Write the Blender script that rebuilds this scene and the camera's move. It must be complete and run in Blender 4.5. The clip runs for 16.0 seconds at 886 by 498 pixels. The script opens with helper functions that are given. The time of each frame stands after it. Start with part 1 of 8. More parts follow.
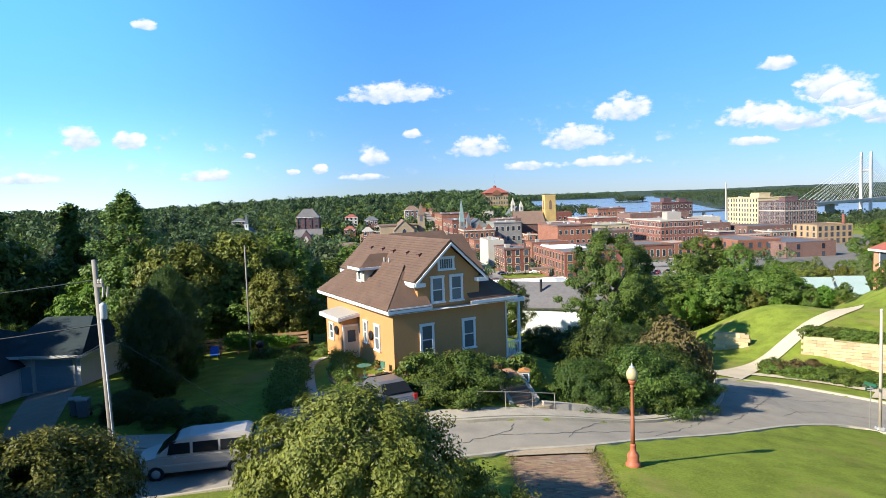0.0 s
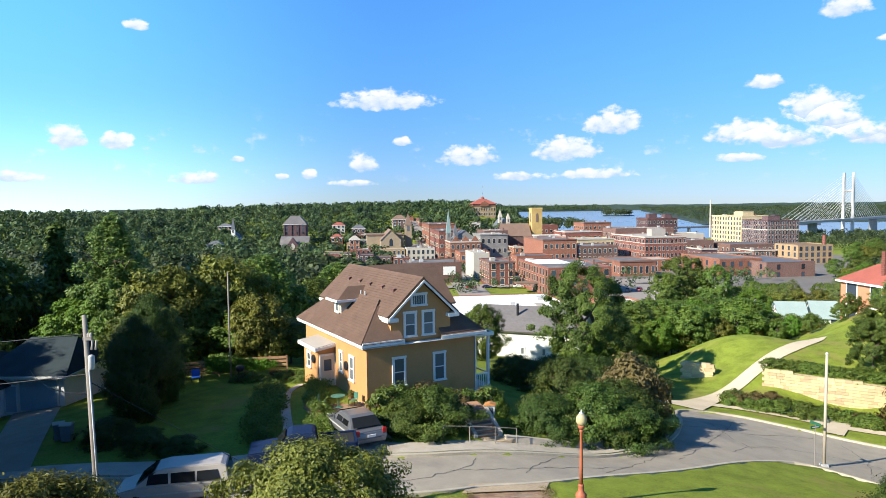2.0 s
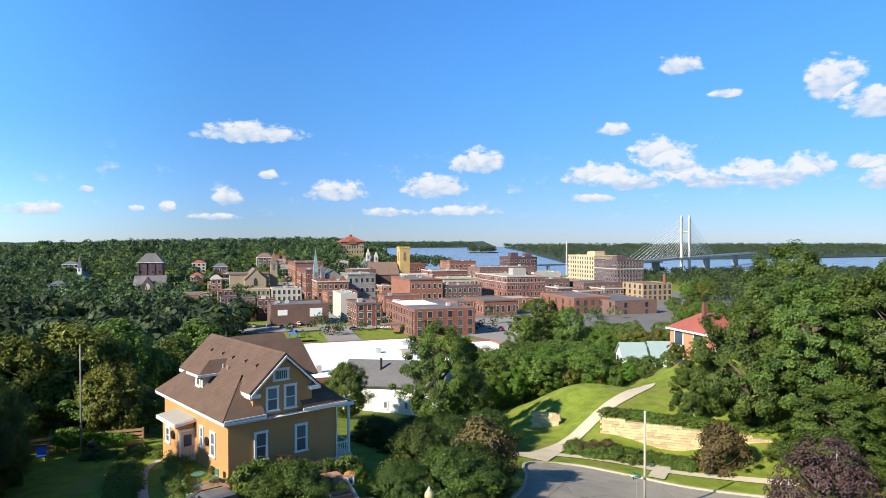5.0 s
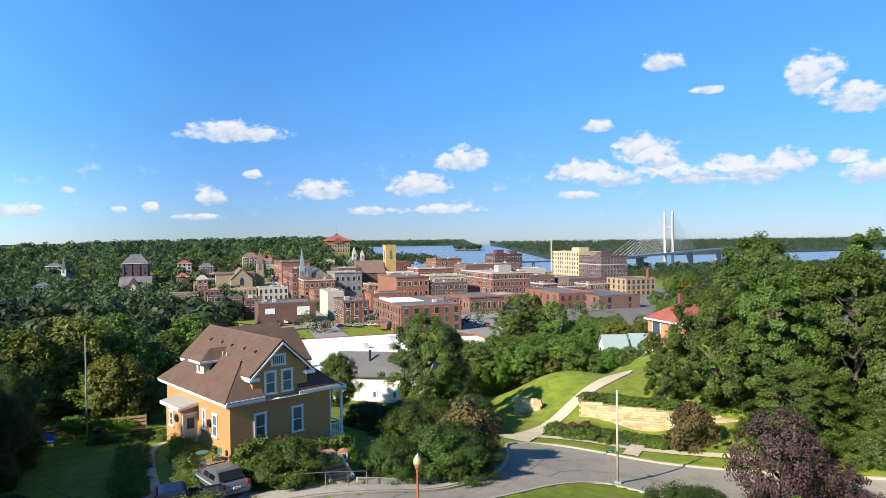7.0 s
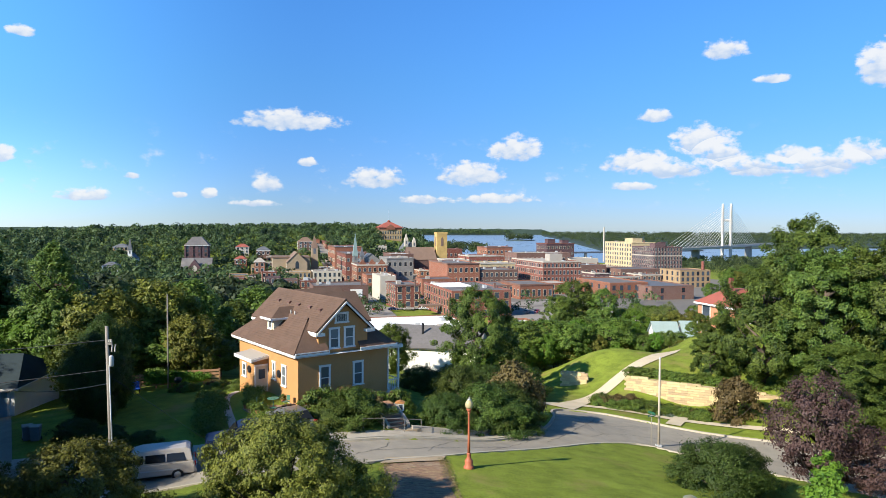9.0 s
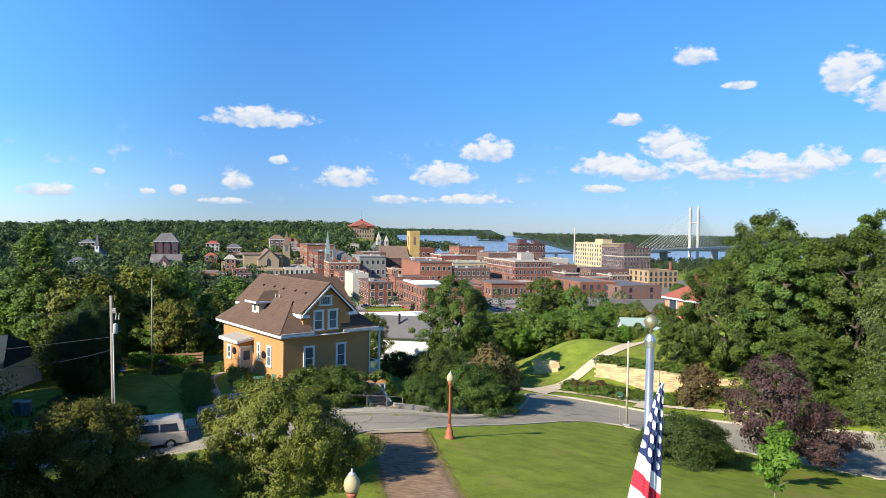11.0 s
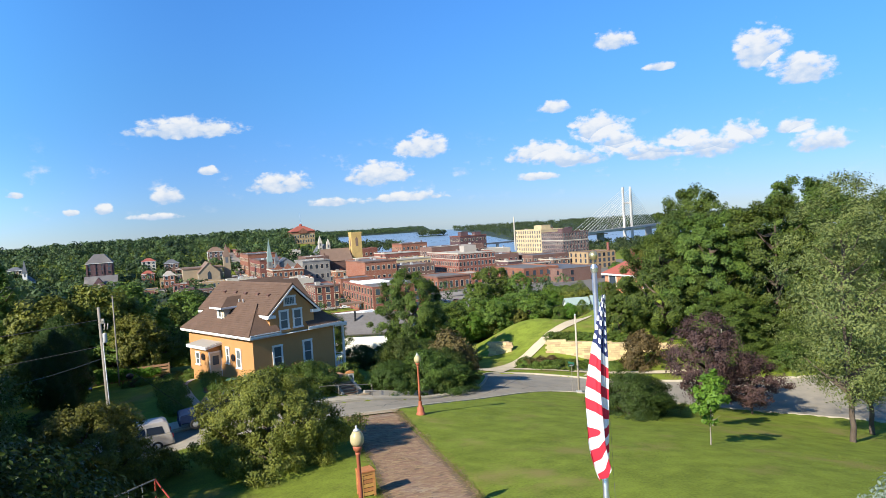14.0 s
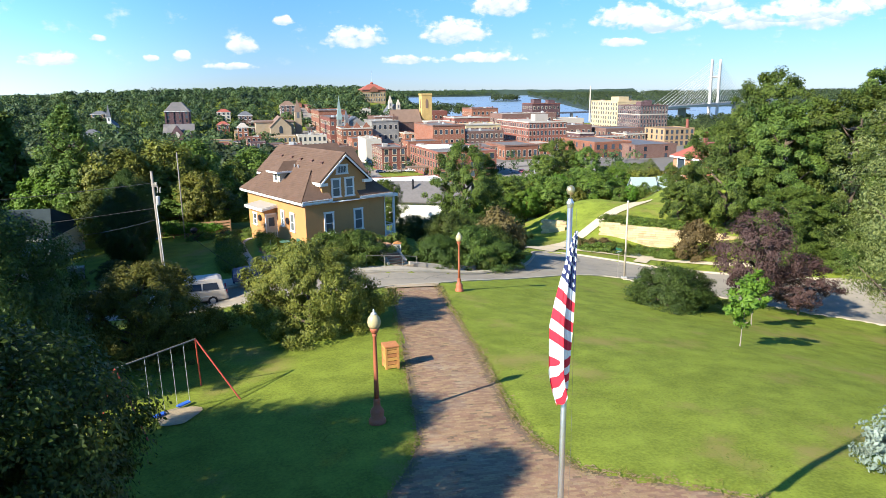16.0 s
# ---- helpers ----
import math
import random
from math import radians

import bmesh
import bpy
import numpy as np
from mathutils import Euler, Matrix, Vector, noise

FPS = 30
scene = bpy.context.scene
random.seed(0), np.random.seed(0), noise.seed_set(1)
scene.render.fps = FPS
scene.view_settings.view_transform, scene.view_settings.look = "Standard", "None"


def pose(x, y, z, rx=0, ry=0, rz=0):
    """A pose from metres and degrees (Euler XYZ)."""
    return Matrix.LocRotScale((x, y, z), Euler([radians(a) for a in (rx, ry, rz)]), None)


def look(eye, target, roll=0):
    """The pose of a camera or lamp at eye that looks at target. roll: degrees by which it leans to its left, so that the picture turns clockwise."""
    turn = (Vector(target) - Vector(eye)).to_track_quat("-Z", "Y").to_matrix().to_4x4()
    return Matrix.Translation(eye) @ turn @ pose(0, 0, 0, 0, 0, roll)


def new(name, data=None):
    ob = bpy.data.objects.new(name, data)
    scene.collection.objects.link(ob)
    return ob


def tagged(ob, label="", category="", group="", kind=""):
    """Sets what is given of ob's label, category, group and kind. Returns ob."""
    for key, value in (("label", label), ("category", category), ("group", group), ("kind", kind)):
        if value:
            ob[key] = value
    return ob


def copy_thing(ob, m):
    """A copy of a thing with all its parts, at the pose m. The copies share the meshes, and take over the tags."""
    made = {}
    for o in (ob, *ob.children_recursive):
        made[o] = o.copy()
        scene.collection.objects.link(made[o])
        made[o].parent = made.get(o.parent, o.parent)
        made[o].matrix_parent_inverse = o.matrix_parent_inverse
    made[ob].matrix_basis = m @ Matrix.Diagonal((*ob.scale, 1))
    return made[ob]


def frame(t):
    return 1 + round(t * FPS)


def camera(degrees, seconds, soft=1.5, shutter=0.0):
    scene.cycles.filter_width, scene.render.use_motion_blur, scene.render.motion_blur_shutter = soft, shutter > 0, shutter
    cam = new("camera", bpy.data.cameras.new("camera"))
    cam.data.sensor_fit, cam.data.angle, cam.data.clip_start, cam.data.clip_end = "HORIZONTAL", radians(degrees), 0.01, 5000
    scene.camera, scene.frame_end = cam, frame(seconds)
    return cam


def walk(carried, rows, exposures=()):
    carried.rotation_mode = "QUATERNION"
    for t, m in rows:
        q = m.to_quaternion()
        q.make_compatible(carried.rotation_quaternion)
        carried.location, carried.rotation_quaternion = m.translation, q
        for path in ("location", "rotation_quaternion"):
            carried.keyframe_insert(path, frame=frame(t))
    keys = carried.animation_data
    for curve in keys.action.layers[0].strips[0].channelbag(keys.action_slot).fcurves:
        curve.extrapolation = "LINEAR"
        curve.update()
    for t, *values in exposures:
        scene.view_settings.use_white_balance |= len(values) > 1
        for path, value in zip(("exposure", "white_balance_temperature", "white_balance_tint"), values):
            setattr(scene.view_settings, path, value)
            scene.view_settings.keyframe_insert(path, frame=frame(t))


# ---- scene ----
cam = camera(66.3, 16.0, soft=0.6)

# seconds, place in metres, yaw, pitch and roll in degrees
PATH = [
    (0, -6.077, -25.526, 10.550, 2.06, -4.40, -2.09),
    (0.5, -5.941, -26.133, 10.866, 3.96, -3.75, -2.11),
    (1, -5.672, -26.704, 11.301, 2.99, -4.29, -1.27),
    (1.5, -5.455, -27.186, 11.978, 1.57, -4.87, -1.59),
    (2, -5.118, -27.467, 12.478, 0.98, -3.73, -0.62),
    (2.5, -4.904, -27.829, 13.104, 1.56, -2.88, -0.21),
    (3, -4.628, -28.326, 13.733, 1.17, -2.91, 0.35),
    (3.5, -4.530, -28.809, 14.459, -9.47, -1.77, 0.65),
    (4, -4.588, -29.239, 15.026, -10.33, -1.14, -0.18),
    (6.5, -5.060, -32.989, 15.382, -9.69, -0.69, 0.08),
    (7, -5.263, -33.839, 14.930, -11.29, -0.96, -0.70),
    (7.5, -5.484, -34.598, 14.409, -11.12, -1.53, -0.27),
    (8, -5.590, -35.466, 14.098, -8.44, -1.06, 1.13),
    (8.5, -5.850, -36.200, 13.804, -6.67, -1.76, 0.50),
    (9, -6.021, -37.086, 13.454, -6.99, -1.84, 0.26),
    (11.5, -7.429, -39.643, 12.277, -10.46, -1.76, 0.55),
    (12, -7.886, -40.111, 12.153, -12.42, -1.30, -1.07),
    (12.5, -8.261, -40.628, 12.127, -13.86, -0.85, -2.47),
    (13, -8.518, -41.211, 12.062, -13.60, -0.84, -3.43),
    (13.5, -8.620, -41.710, 12.052, -13.34, -1.44, -2.74),
    (14, -8.626, -42.374, 12.155, -14.29, -2.19, -3.58),
    (14.5, -8.523, -42.951, 12.260, -11.68, -11.80, -2.93),
    (15, -8.178, -43.155, 12.515, -9.57, -13.78, -2.25),
    (15.5, -7.676, -43.065, 12.728, -9.33, -13.60, -1.62),
    (16, -7.137, -42.608, 13.042, -8.16, -13.30, -0.62),
]


def flown(x, y, z, yaw, pitch, roll):
    eye = Vector((x, y, z))
    way = Vector((-math.sin(radians(yaw)) * math.cos(radians(pitch)), math.cos(radians(yaw)) * math.cos(radians(pitch)), math.sin(radians(pitch))))
    return look(eye, eye + way, roll)

walk(cam, [(row[0], flown(*row[1:])) for row in PATH],
     exposures=[(0, 1.18), (3.0, 1.12), (3.6, 0.96), (13.9, 0.95), (14.5, 1.0), (15.0, 1.27), (16, 1.35)])

# ---- light ----
SUN_WAY = Vector((0.85, 0.53, -0.605)).normalized()      # low late sun from behind on the west side
sun = new("sun", bpy.data.lights.new("sun", "SUN"))
sun.data.energy, sun.data.angle, sun.data.color = 4.6, radians(0.53), (1.0, 0.93, 0.80)
sun.rotation_mode = "QUATERNION"
sun.rotation_quaternion = SUN_WAY.to_track_quat("-Z", "Y")


class Nodes:
    """A small helper that adds nodes and links them."""

    def __init__(self, tree):
        self.tree = tree

    def add(self, kind, inputs=None, **props):
        n = self.tree.nodes.new(kind)
        for key, value in props.items():
            setattr(n, key, value)
        for key, value in (inputs or {}).items():
            if isinstance(value, bpy.types.NodeSocket):
                self.tree.links.new(value, n.inputs[key])
            else:
                n.inputs[key].default_value = value
        return n

    def math(self, op, a, b=0.0, c=0.0, clamp=False):
        return self.add("ShaderNodeMath", {0: a, 1: b, 2: c}, operation=op, use_clamp=clamp).outputs[0]

    def mix(self, fac, a, b, blend="MIX"):
        n = self.add("ShaderNodeMix", {0: fac, 6: a, 7: b}, data_type="RGBA", blend_type=blend)
        return n.outputs[2]

    def noise(self, vector, scale, detail=4.0, rough=0.55):
        return self.add("ShaderNodeTexNoise", {"Vector": vector, "Scale": scale, "Detail": detail, "Roughness": rough}).outputs["Fac"]

    def ramp(self, fac, lo, hi, a=0.0, b=1.0):
        return self.add("ShaderNodeMapRange", {0: fac, 1: lo, 2: hi, 3: a, 4: b}, interpolation_type="SMOOTHSTEP").outputs[0]


def build_sky():
    world = bpy.data.worlds.new("sky")
    scene.world = world
    world.use_nodes = True
    tree = world.node_tree
    tree.nodes.clear()
    n = Nodes(tree)
    sky = n.add("ShaderNodeTexSky", sky_type="NISHITA", sun_disc=False, sun_elevation=radians(31), sun_rotation=math.atan2(-SUN_WAY.x, -SUN_WAY.y), air_density=1.0, dust_density=0.0, ozone_density=4.0)
    tint = n.add("ShaderNodeHueSaturation", {"Saturation": 1.15, "Value": 1.0, "Color": sky.outputs[0]}).outputs[0]
    way = n.add("ShaderNodeTexCoord").outputs["Generated"]
    xyz = n.add("ShaderNodeSeparateXYZ", {0: way})
    az = n.math("ARCTAN2", xyz.outputs[0], xyz.outputs[1])
    el = n.math("ARCSINE", xyz.outputs[2])
    # paler glare low down is held back; the unseen upper sky is dimmed to deepen shade
    sky_gain = n.math("MULTIPLY", n.ramp(el, -0.02, 0.40, 0.66, 1.3), n.ramp(el, 0.42, 1.1, 1.0, 0.30))
    tint = n.mix(1.0, tint, n.mix(n.ramp(el, 0.0, 0.22), (0.65, 0.88, 1.52, 1), (0.64, 0.95, 1.24, 1)), "MULTIPLY")
    tint = n.mix(1.0, tint, n.add("ShaderNodeCombineColor", {0: sky_gain, 1: sky_gain, 2: sky_gain}).outputs[0], "MULTIPLY")
    low = n.math("MULTIPLY", n.ramp(az, -0.1, -0.6), n.ramp(el, 0.17, 0.02))
    glow = n.math("ADD", n.ramp(az, -0.05, -0.6, 1.0, 1.75), n.math("MULTIPLY", low, 0.5))      # the sky pales towards the sun's side
    tint = n.mix(1.0, tint, n.add("ShaderNodeCombineColor", {0: glow, 1: glow, 2: n.math("ADD", n.ramp(az, -0.05, -0.6, 1.0, 1.55), n.math("MULTIPLY", low, 0.55))}).outputs[0], "MULTIPLY")
    flat = n.add("ShaderNodeCombineXYZ", {0: az, 1: n.math("MULTIPLY", el, 1.5), 2: 0.0}).outputs[0]
    fine = n.noise(flat, 60.0, 6.0, 0.6)
    cells = n.add("ShaderNodeTexVoronoi", {"Vector": n.mix(0.012, flat, n.add("ShaderNodeTexNoise", {"Vector": flat, "Scale": 40.0}).outputs["Color"]), "Scale": 62.0}).outputs["Distance"]
    dome = n.math("MULTIPLY_ADD", cells, -2.6, 1.05)      # rounded billows
    broad = n.noise(flat, 24.0, 4.0, 0.55)
    # cumulus heaps: bearing east of the heading, height, half width, half height, all in degrees
    heaps = CLOUDS
    total, depth = None, None
    for a, e, w, h in heaps:
        dx = n.math("MULTIPLY", n.math("SUBTRACT", az, radians(a)), 1 / radians(w))
        dy = n.math("MULTIPLY", n.math("SUBTRACT", el, radians(e)), 1 / radians(h))
        up = n.math("MULTIPLY", n.math("MINIMUM", dy, 0.0), 0.9)      # flatter below than above
        dy2 = n.math("ADD", dy, up)
        d = n.math("SUBTRACT", 1.0, n.math("ADD", n.math("MULTIPLY", dx, dx), n.math("MULTIPLY", dy2, dy2)))
        d = n.math("MAXIMUM", d, -1.5)
        total = d if total is None else n.math("MAXIMUM", total, d)
        part_of = n.math("MULTIPLY", n.math("GREATER_THAN", d, -0.8), dy)
        depth = part_of if depth is None else n.math("ADD", depth, part_of)
    wobble = n.math("ADD", n.math("MULTIPLY_ADD", fine, 2.1, -1.0), n.math("ADD", n.math("MULTIPLY_ADD", broad, 1.3, -0.58), n.math("MULTIPLY", dome, 0.26)))
    mask = n.ramp(n.math("ADD", total, wobble), 0.0, 0.75)
    # thin small heaps low over the horizon
    band = n.math("MULTIPLY", n.ramp(el, 0.02, 0.06), n.ramp(el, 0.15, 0.08))
    wisps = n.math("MULTIPLY", n.ramp(n.noise(flat, 30.0, 5.0, 0.6), 0.56, 0.78), n.math("MULTIPLY", band, 0.55))
    mask = n.math("MAXIMUM", mask, wisps)
    lit = n.ramp(n.math("ADD", n.math("MULTIPLY", depth, 0.75), n.math("ADD", n.math("MULTIPLY", dome, 0.25), n.math("MULTIPLY_ADD", fine, 1.4, -0.7))), -0.55, 0.55)
    cloud = n.mix(lit, (4.1, 5.1, 6.6, 1), (7.0, 7.1, 7.2, 1))
    colour = n.mix(n.math("MULTIPLY", mask, 0.93), tint, cloud)
    back = n.add("ShaderNodeBackground", {"Color": colour, "Strength": 0.068})
    out = n.add("ShaderNodeOutputWorld", {"Surface": back.outputs[0]})


# bearing, height, half width, half height of the cumulus heaps, in degrees
CLOUDS = [
    (-5.8, 8.4, 4.7, 1.2), (-4.3, 5.2, 0.9, 0.5), (1.2, 3.8, 2.9, 1.2), (9.4, 4.2, 3.0, 1.4), (13.1, 6.2, 2.5, 1.6), (-7.5, 3.3, 1.4, 1.0),
    (-12.0, 2.5, 0.7, 0.6), (24.4, 8.8, 1.5, 0.7), (29.4, 13.4, 1.8, 1.1), (32.8, 11.1, 1.4, 0.5), (27.9, 6.6, 2.7, 1.7), (23.4, 5.0, 3.1, 1.4),
    (25.8, 4.4, 2.9, 1.0), (29.4, 5.3, 2.0, 1.4), (31.6, 4.4, 2.5, 0.9), (34.2, 5.2, 2.4, 1.1), (36.4, 4.4, 2.3, 1.2), (38.5, 5.2, 1.9, 1.3), (40.0, 11.2, 2.2, 2.2), (42.8, 9.3, 2.4, 1.6), (42.0, 5.5, 1.6, 0.8),
    (43.7, 4.1, 2.0, 1.2), (22.5, 3.3, 1.9, 0.5), (11.6, 2.3, 3.3, 0.6), (5.4, 2.2, 2.4, 0.5), (-17.6, 3.8, 0.6, 0.4), (-20.8, 2.2, 2.1, 0.7),
    (-14.2, 2.4, 0.6, 0.4), (-8.5, 1.8, 2.1, 0.4), (-29.6, 5.0, 1.4, 1.2), (-26.5, 4.9, 1.3, 1.0), (-24.7, 13.5, 1.0, 0.6), (-33.2, 2.2, 2.2, 0.6),
]

build_sky()

# ---- materials ----
MATS = {}


def material(name, colour, rough=0.8, vary=0.25, scale=3.0, bump=0.15, bump_scale=30.0, metal=0.0, spread=0.0, stain=None, stain_scale=0.6, stain_at=(0.5, 0.72), island=False, spec=0.3, world=False):
    """A node material: base colour with fine grain, broad patches, optional stains, variation from piece to piece, and relief."""
    if name in MATS:
        return MATS[name]
    m = bpy.data.materials.new(name)
    m.use_nodes = True
    n = Nodes(m.node_tree)
    bsdf = m.node_tree.nodes["Principled BSDF"]
    vec = n.add("ShaderNodeNewGeometry").outputs["Position"] if world else n.add("ShaderNodeTexCoord").outputs["Object"]
    grain = n.noise(vec, scale * 6, 5.0)
    patch = n.noise(vec, scale * 0.5, 3.0)
    dark = tuple(c * (1 - vary) for c in colour) + (1,)
    light = tuple(min(1, c * (1 + vary)) for c in colour) + (1,)
    col = n.mix(n.math("MULTIPLY_ADD", n.math("ADD", grain, patch), 1.6, -1.1, clamp=True), dark, light)
    if stain:
        col = n.mix(n.ramp(n.noise(vec, stain_scale, 6.0, 0.62), stain_at[0], stain_at[1]), col, stain + (1,))
    if spread:
        if island:
            rnd = n.add("ShaderNodeNewGeometry").outputs["Random Per Island"]
        else:
            rnd = n.add("ShaderNodeObjectInfo").outputs["Random"]
        col = n.add("ShaderNodeHueSaturation", {"Value": n.math("MULTIPLY_ADD", rnd, spread * 2, 1 - spread), "Hue": n.math("MULTIPLY_ADD", rnd, 0.03, 0.485), "Color": col}).outputs[0]
    m.node_tree.links.new(col, bsdf.inputs["Base Color"])
    bsdf.inputs["Metallic"].default_value = metal
    bsdf.inputs["Specular IOR Level"].default_value = spec
    rough_out = n.math("MULTIPLY_ADD", grain, 0.2, rough - 0.1, clamp=True)
    m.node_tree.links.new(rough_out, bsdf.inputs["Roughness"])
    if bump:
        b = n.add("ShaderNodeBump", {"Strength": bump, "Distance": 0.02, "Height": n.noise(vec, bump_scale, 4.0)})
        m.node_tree.links.new(b.outputs[0], bsdf.inputs["Normal"])
    MATS[name] = m
    return m


def brickwork(name, colour, mortar, scale=1.0, vary=0.2):
    """Far brick walls: courses by texture, for walls too far off to tell one brick from the next."""
    if name in MATS:
        return MATS[name]
    m = material(name, colour, 0.9, vary, 0.3, 0.0)
    n = Nodes(m.node_tree)
    bsdf = m.node_tree.nodes["Principled BSDF"]
    col = bsdf.inputs["Base Color"].links[0].from_socket
    vec = n.add("ShaderNodeTexCoord").outputs["Object"]
    xyz = n.add("ShaderNodeSeparateXYZ", {0: vec})
    flat = n.add("ShaderNodeCombineXYZ", {0: n.math("ADD", xyz.outputs[0], xyz.outputs[1]), 1: xyz.outputs[2], 2: 0.0}).outputs[0]
    brick = n.add("ShaderNodeTexBrick", {"Vector": flat, "Color1": (1, 1, 1, 1), "Color2": (0.72, 0.72, 0.72, 1), "Mortar": (0, 0, 0, 1), "Scale": scale, "Mortar Size": 0.02, "Brick Width": 0.9, "Row Height": 0.3})
    col = n.mix(0.35, col, brick.outputs["Color"], "MULTIPLY")
    col = n.mix(n.math("MULTIPLY", brick.outputs["Fac"], 0.5), col, mortar + (1,))
    rnd = n.add("ShaderNodeObjectInfo").outputs["Random"]
    col = n.add("ShaderNodeHueSaturation", {"Value": n.math("MULTIPLY_ADD", rnd, 0.3, 0.85), "Color": col}).outputs[0]
    m.node_tree.links.new(col, bsdf.inputs["Base Color"])
    return m


def leafy(name, dark, light, gloss=0.5, clump_scale=0.7, single=0.55, clumps=1.2):
    """Leaves: each differs in colour, and light passes through."""
    if name in MATS:
        return MATS[name]
    m = bpy.data.materials.new(name)
    m.use_nodes = True
    n = Nodes(m.node_tree)
    bsdf = m.node_tree.nodes["Principled BSDF"]
    rnd = n.add("ShaderNodeNewGeometry").outputs["Random Per Island"]
    vec = n.add("ShaderNodeTexCoord").outputs["Object"]
    one = n.add("ShaderNodeObjectInfo").outputs["Random"]
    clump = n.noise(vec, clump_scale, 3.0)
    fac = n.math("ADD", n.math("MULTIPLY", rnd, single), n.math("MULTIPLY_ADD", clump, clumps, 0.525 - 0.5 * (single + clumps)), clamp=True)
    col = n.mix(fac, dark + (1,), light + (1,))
    col = n.add("ShaderNodeHueSaturation", {"Value": n.math("MULTIPLY_ADD", one, 0.4, 0.8), "Hue": n.math("MULTIPLY_ADD", one, 0.03, 0.485), "Color": col}).outputs[0]
    m.node_tree.links.new(col, bsdf.inputs["Base Color"])
    bsdf.inputs["Roughness"].default_value = gloss
    bsdf.inputs["Specular IOR Level"].default_value = 0.25
    lucent = n.add("ShaderNodeBsdfTranslucent", {"Color": col})
    both = n.add("ShaderNodeMixShader", {0: 0.3, 1: bsdf.outputs[0], 2: lucent.outputs[0]})
    m.node_tree.links.new(both.outputs[0], m.node_tree.nodes["Material Output"].inputs[0])
    MATS[name] = m
    return m


def glass_dark(name="window_glass", colour=(0.03, 0.04, 0.05), rough=0.06):
    if name in MATS:
        return MATS[name]
    m = bpy.data.materials.new(name)
    m.use_nodes = True
    b = m.node_tree.nodes["Principled BSDF"]
    n = Nodes(m.node_tree)
    rnd = n.add("ShaderNodeObjectInfo").outputs["Random"]
    col = n.mix(rnd, tuple(c * 0.6 for c in colour) + (1,), tuple(c * 2.2 for c in colour) + (1,))
    m.node_tree.links.new(col, b.inputs["Base Color"])
    b.inputs["Roughness"].default_value, b.inputs["Specular IOR Level"].default_value = rough, 0.35
    MATS[name] = m
    return m


GRASS = material("grass", (0.170, 0.213, 0.029), 0.9, 0.35, 1.6, 0.6, 45.0, stain=(0.235, 0.205, 0.062), stain_scale=0.22, stain_at=(0.53, 0.72), world=True, spec=0.1)
ASPHALT = material("asphalt", (0.305, 0.27, 0.21), 0.92, 0.12, 2.0, 0.4, 60.0, stain=(0.235, 0.21, 0.175), stain_scale=0.35, world=True)
CONCRETE = material("concrete", (0.43, 0.38, 0.30), 0.9, 0.14, 2.5, 0.3, 40.0, stain=(0.30, 0.26, 0.20), stain_scale=0.5, world=True)
PALE_WALK = material("pale_walk", (0.58, 0.485, 0.335), 0.9, 0.1, 2.0, 0.3, 40.0, stain=(0.5, 0.42, 0.28), stain_scale=0.5, world=True)
KERB = material("kerb_stone", (0.42, 0.37, 0.28), 0.9, 0.15, 3.0, 0.3, 30.0, world=True)
SAND = material("sand", (0.42, 0.33, 0.2), 0.95, 0.2, 2.0, 0.5, 20.0, world=True)
BARK = material("bark", (0.10, 0.075, 0.055), 0.95, 0.4, 4.0, 0.9, 14.0)
PALE_BARK = material("pale_bark", (0.26, 0.22, 0.17), 0.95, 0.3, 4.0, 0.8, 14.0)
LEAF = leafy("leaf_green", (0.031, 0.067, 0.012), (0.180, 0.238, 0.038))
LEAF_NEAR = leafy("leaf_near", (0.020, 0.046, 0.009), (0.150, 0.205, 0.034), 0.5, 0.5, 0.6, 1.5)
# darker copy of the leaf green, with the plants' own shade put in
LEAF_DARK_SHADED = leafy("leaf_dark_shaded", (0.014, 0.034, 0.007), (0.085, 0.128, 0.022))
LEAF_MID = leafy("leaf_mid", (0.034, 0.070, 0.013), (0.168, 0.228, 0.038))
LEAF_YELLOW = leafy("leaf_yellow_green", (0.048, 0.068, 0.011), (0.250, 0.252, 0.042))
LEAF_BRIGHT = leafy("leaf_bright", (0.055, 0.12, 0.012), (0.16, 0.27, 0.03))
LEAF_PURPLE = leafy("leaf_purple", (0.046, 0.024, 0.022), (0.15, 0.092, 0.080))
LEAF_RUST = leafy("leaf_rust", (0.065, 0.048, 0.015), (0.175, 0.128, 0.05))
LEAF_SILVER = leafy("leaf_silver", (0.13, 0.18, 0.14), (0.36, 0.42, 0.34))
LEAF_GREY = leafy("leaf_grey_green", (0.065, 0.095, 0.028), (0.25, 0.28, 0.085))
NEEDLE = leafy("needles", (0.042, 0.092, 0.020), (0.190, 0.265, 0.052))
STUCCO = material("ochre_stucco", (0.47, 0.238, 0.09), 0.92, 0.07, 1.2, 0.25, 60.0, stain=(0.40, 0.195, 0.065), stain_scale=0.5, stain_at=(0.55, 0.8))
SHINGLE = material("brown_shingle", (0.122, 0.076, 0.053), 0.95, 0.22, 2.2, 0.4, 30.0, stain=(0.12, 0.07, 0.048), stain_scale=0.8)
WHITE = material("white_paint", (0.72, 0.70, 0.64), 0.6, 0.05, 2.0, 0.05, 20.0)
CREAM = material("cream_paint", (0.56, 0.49, 0.35), 0.7, 0.06, 2.0, 0.05, 20.0)
GLASS = glass_dark()
HOUSE_GLASS = glass_dark("house_window_glass", (0.085, 0.095, 0.095), 0.12)
RED_IRON = material("red_iron", (0.36, 0.11, 0.055), 0.55, 0.15, 3.0, 0.1, 20.0)
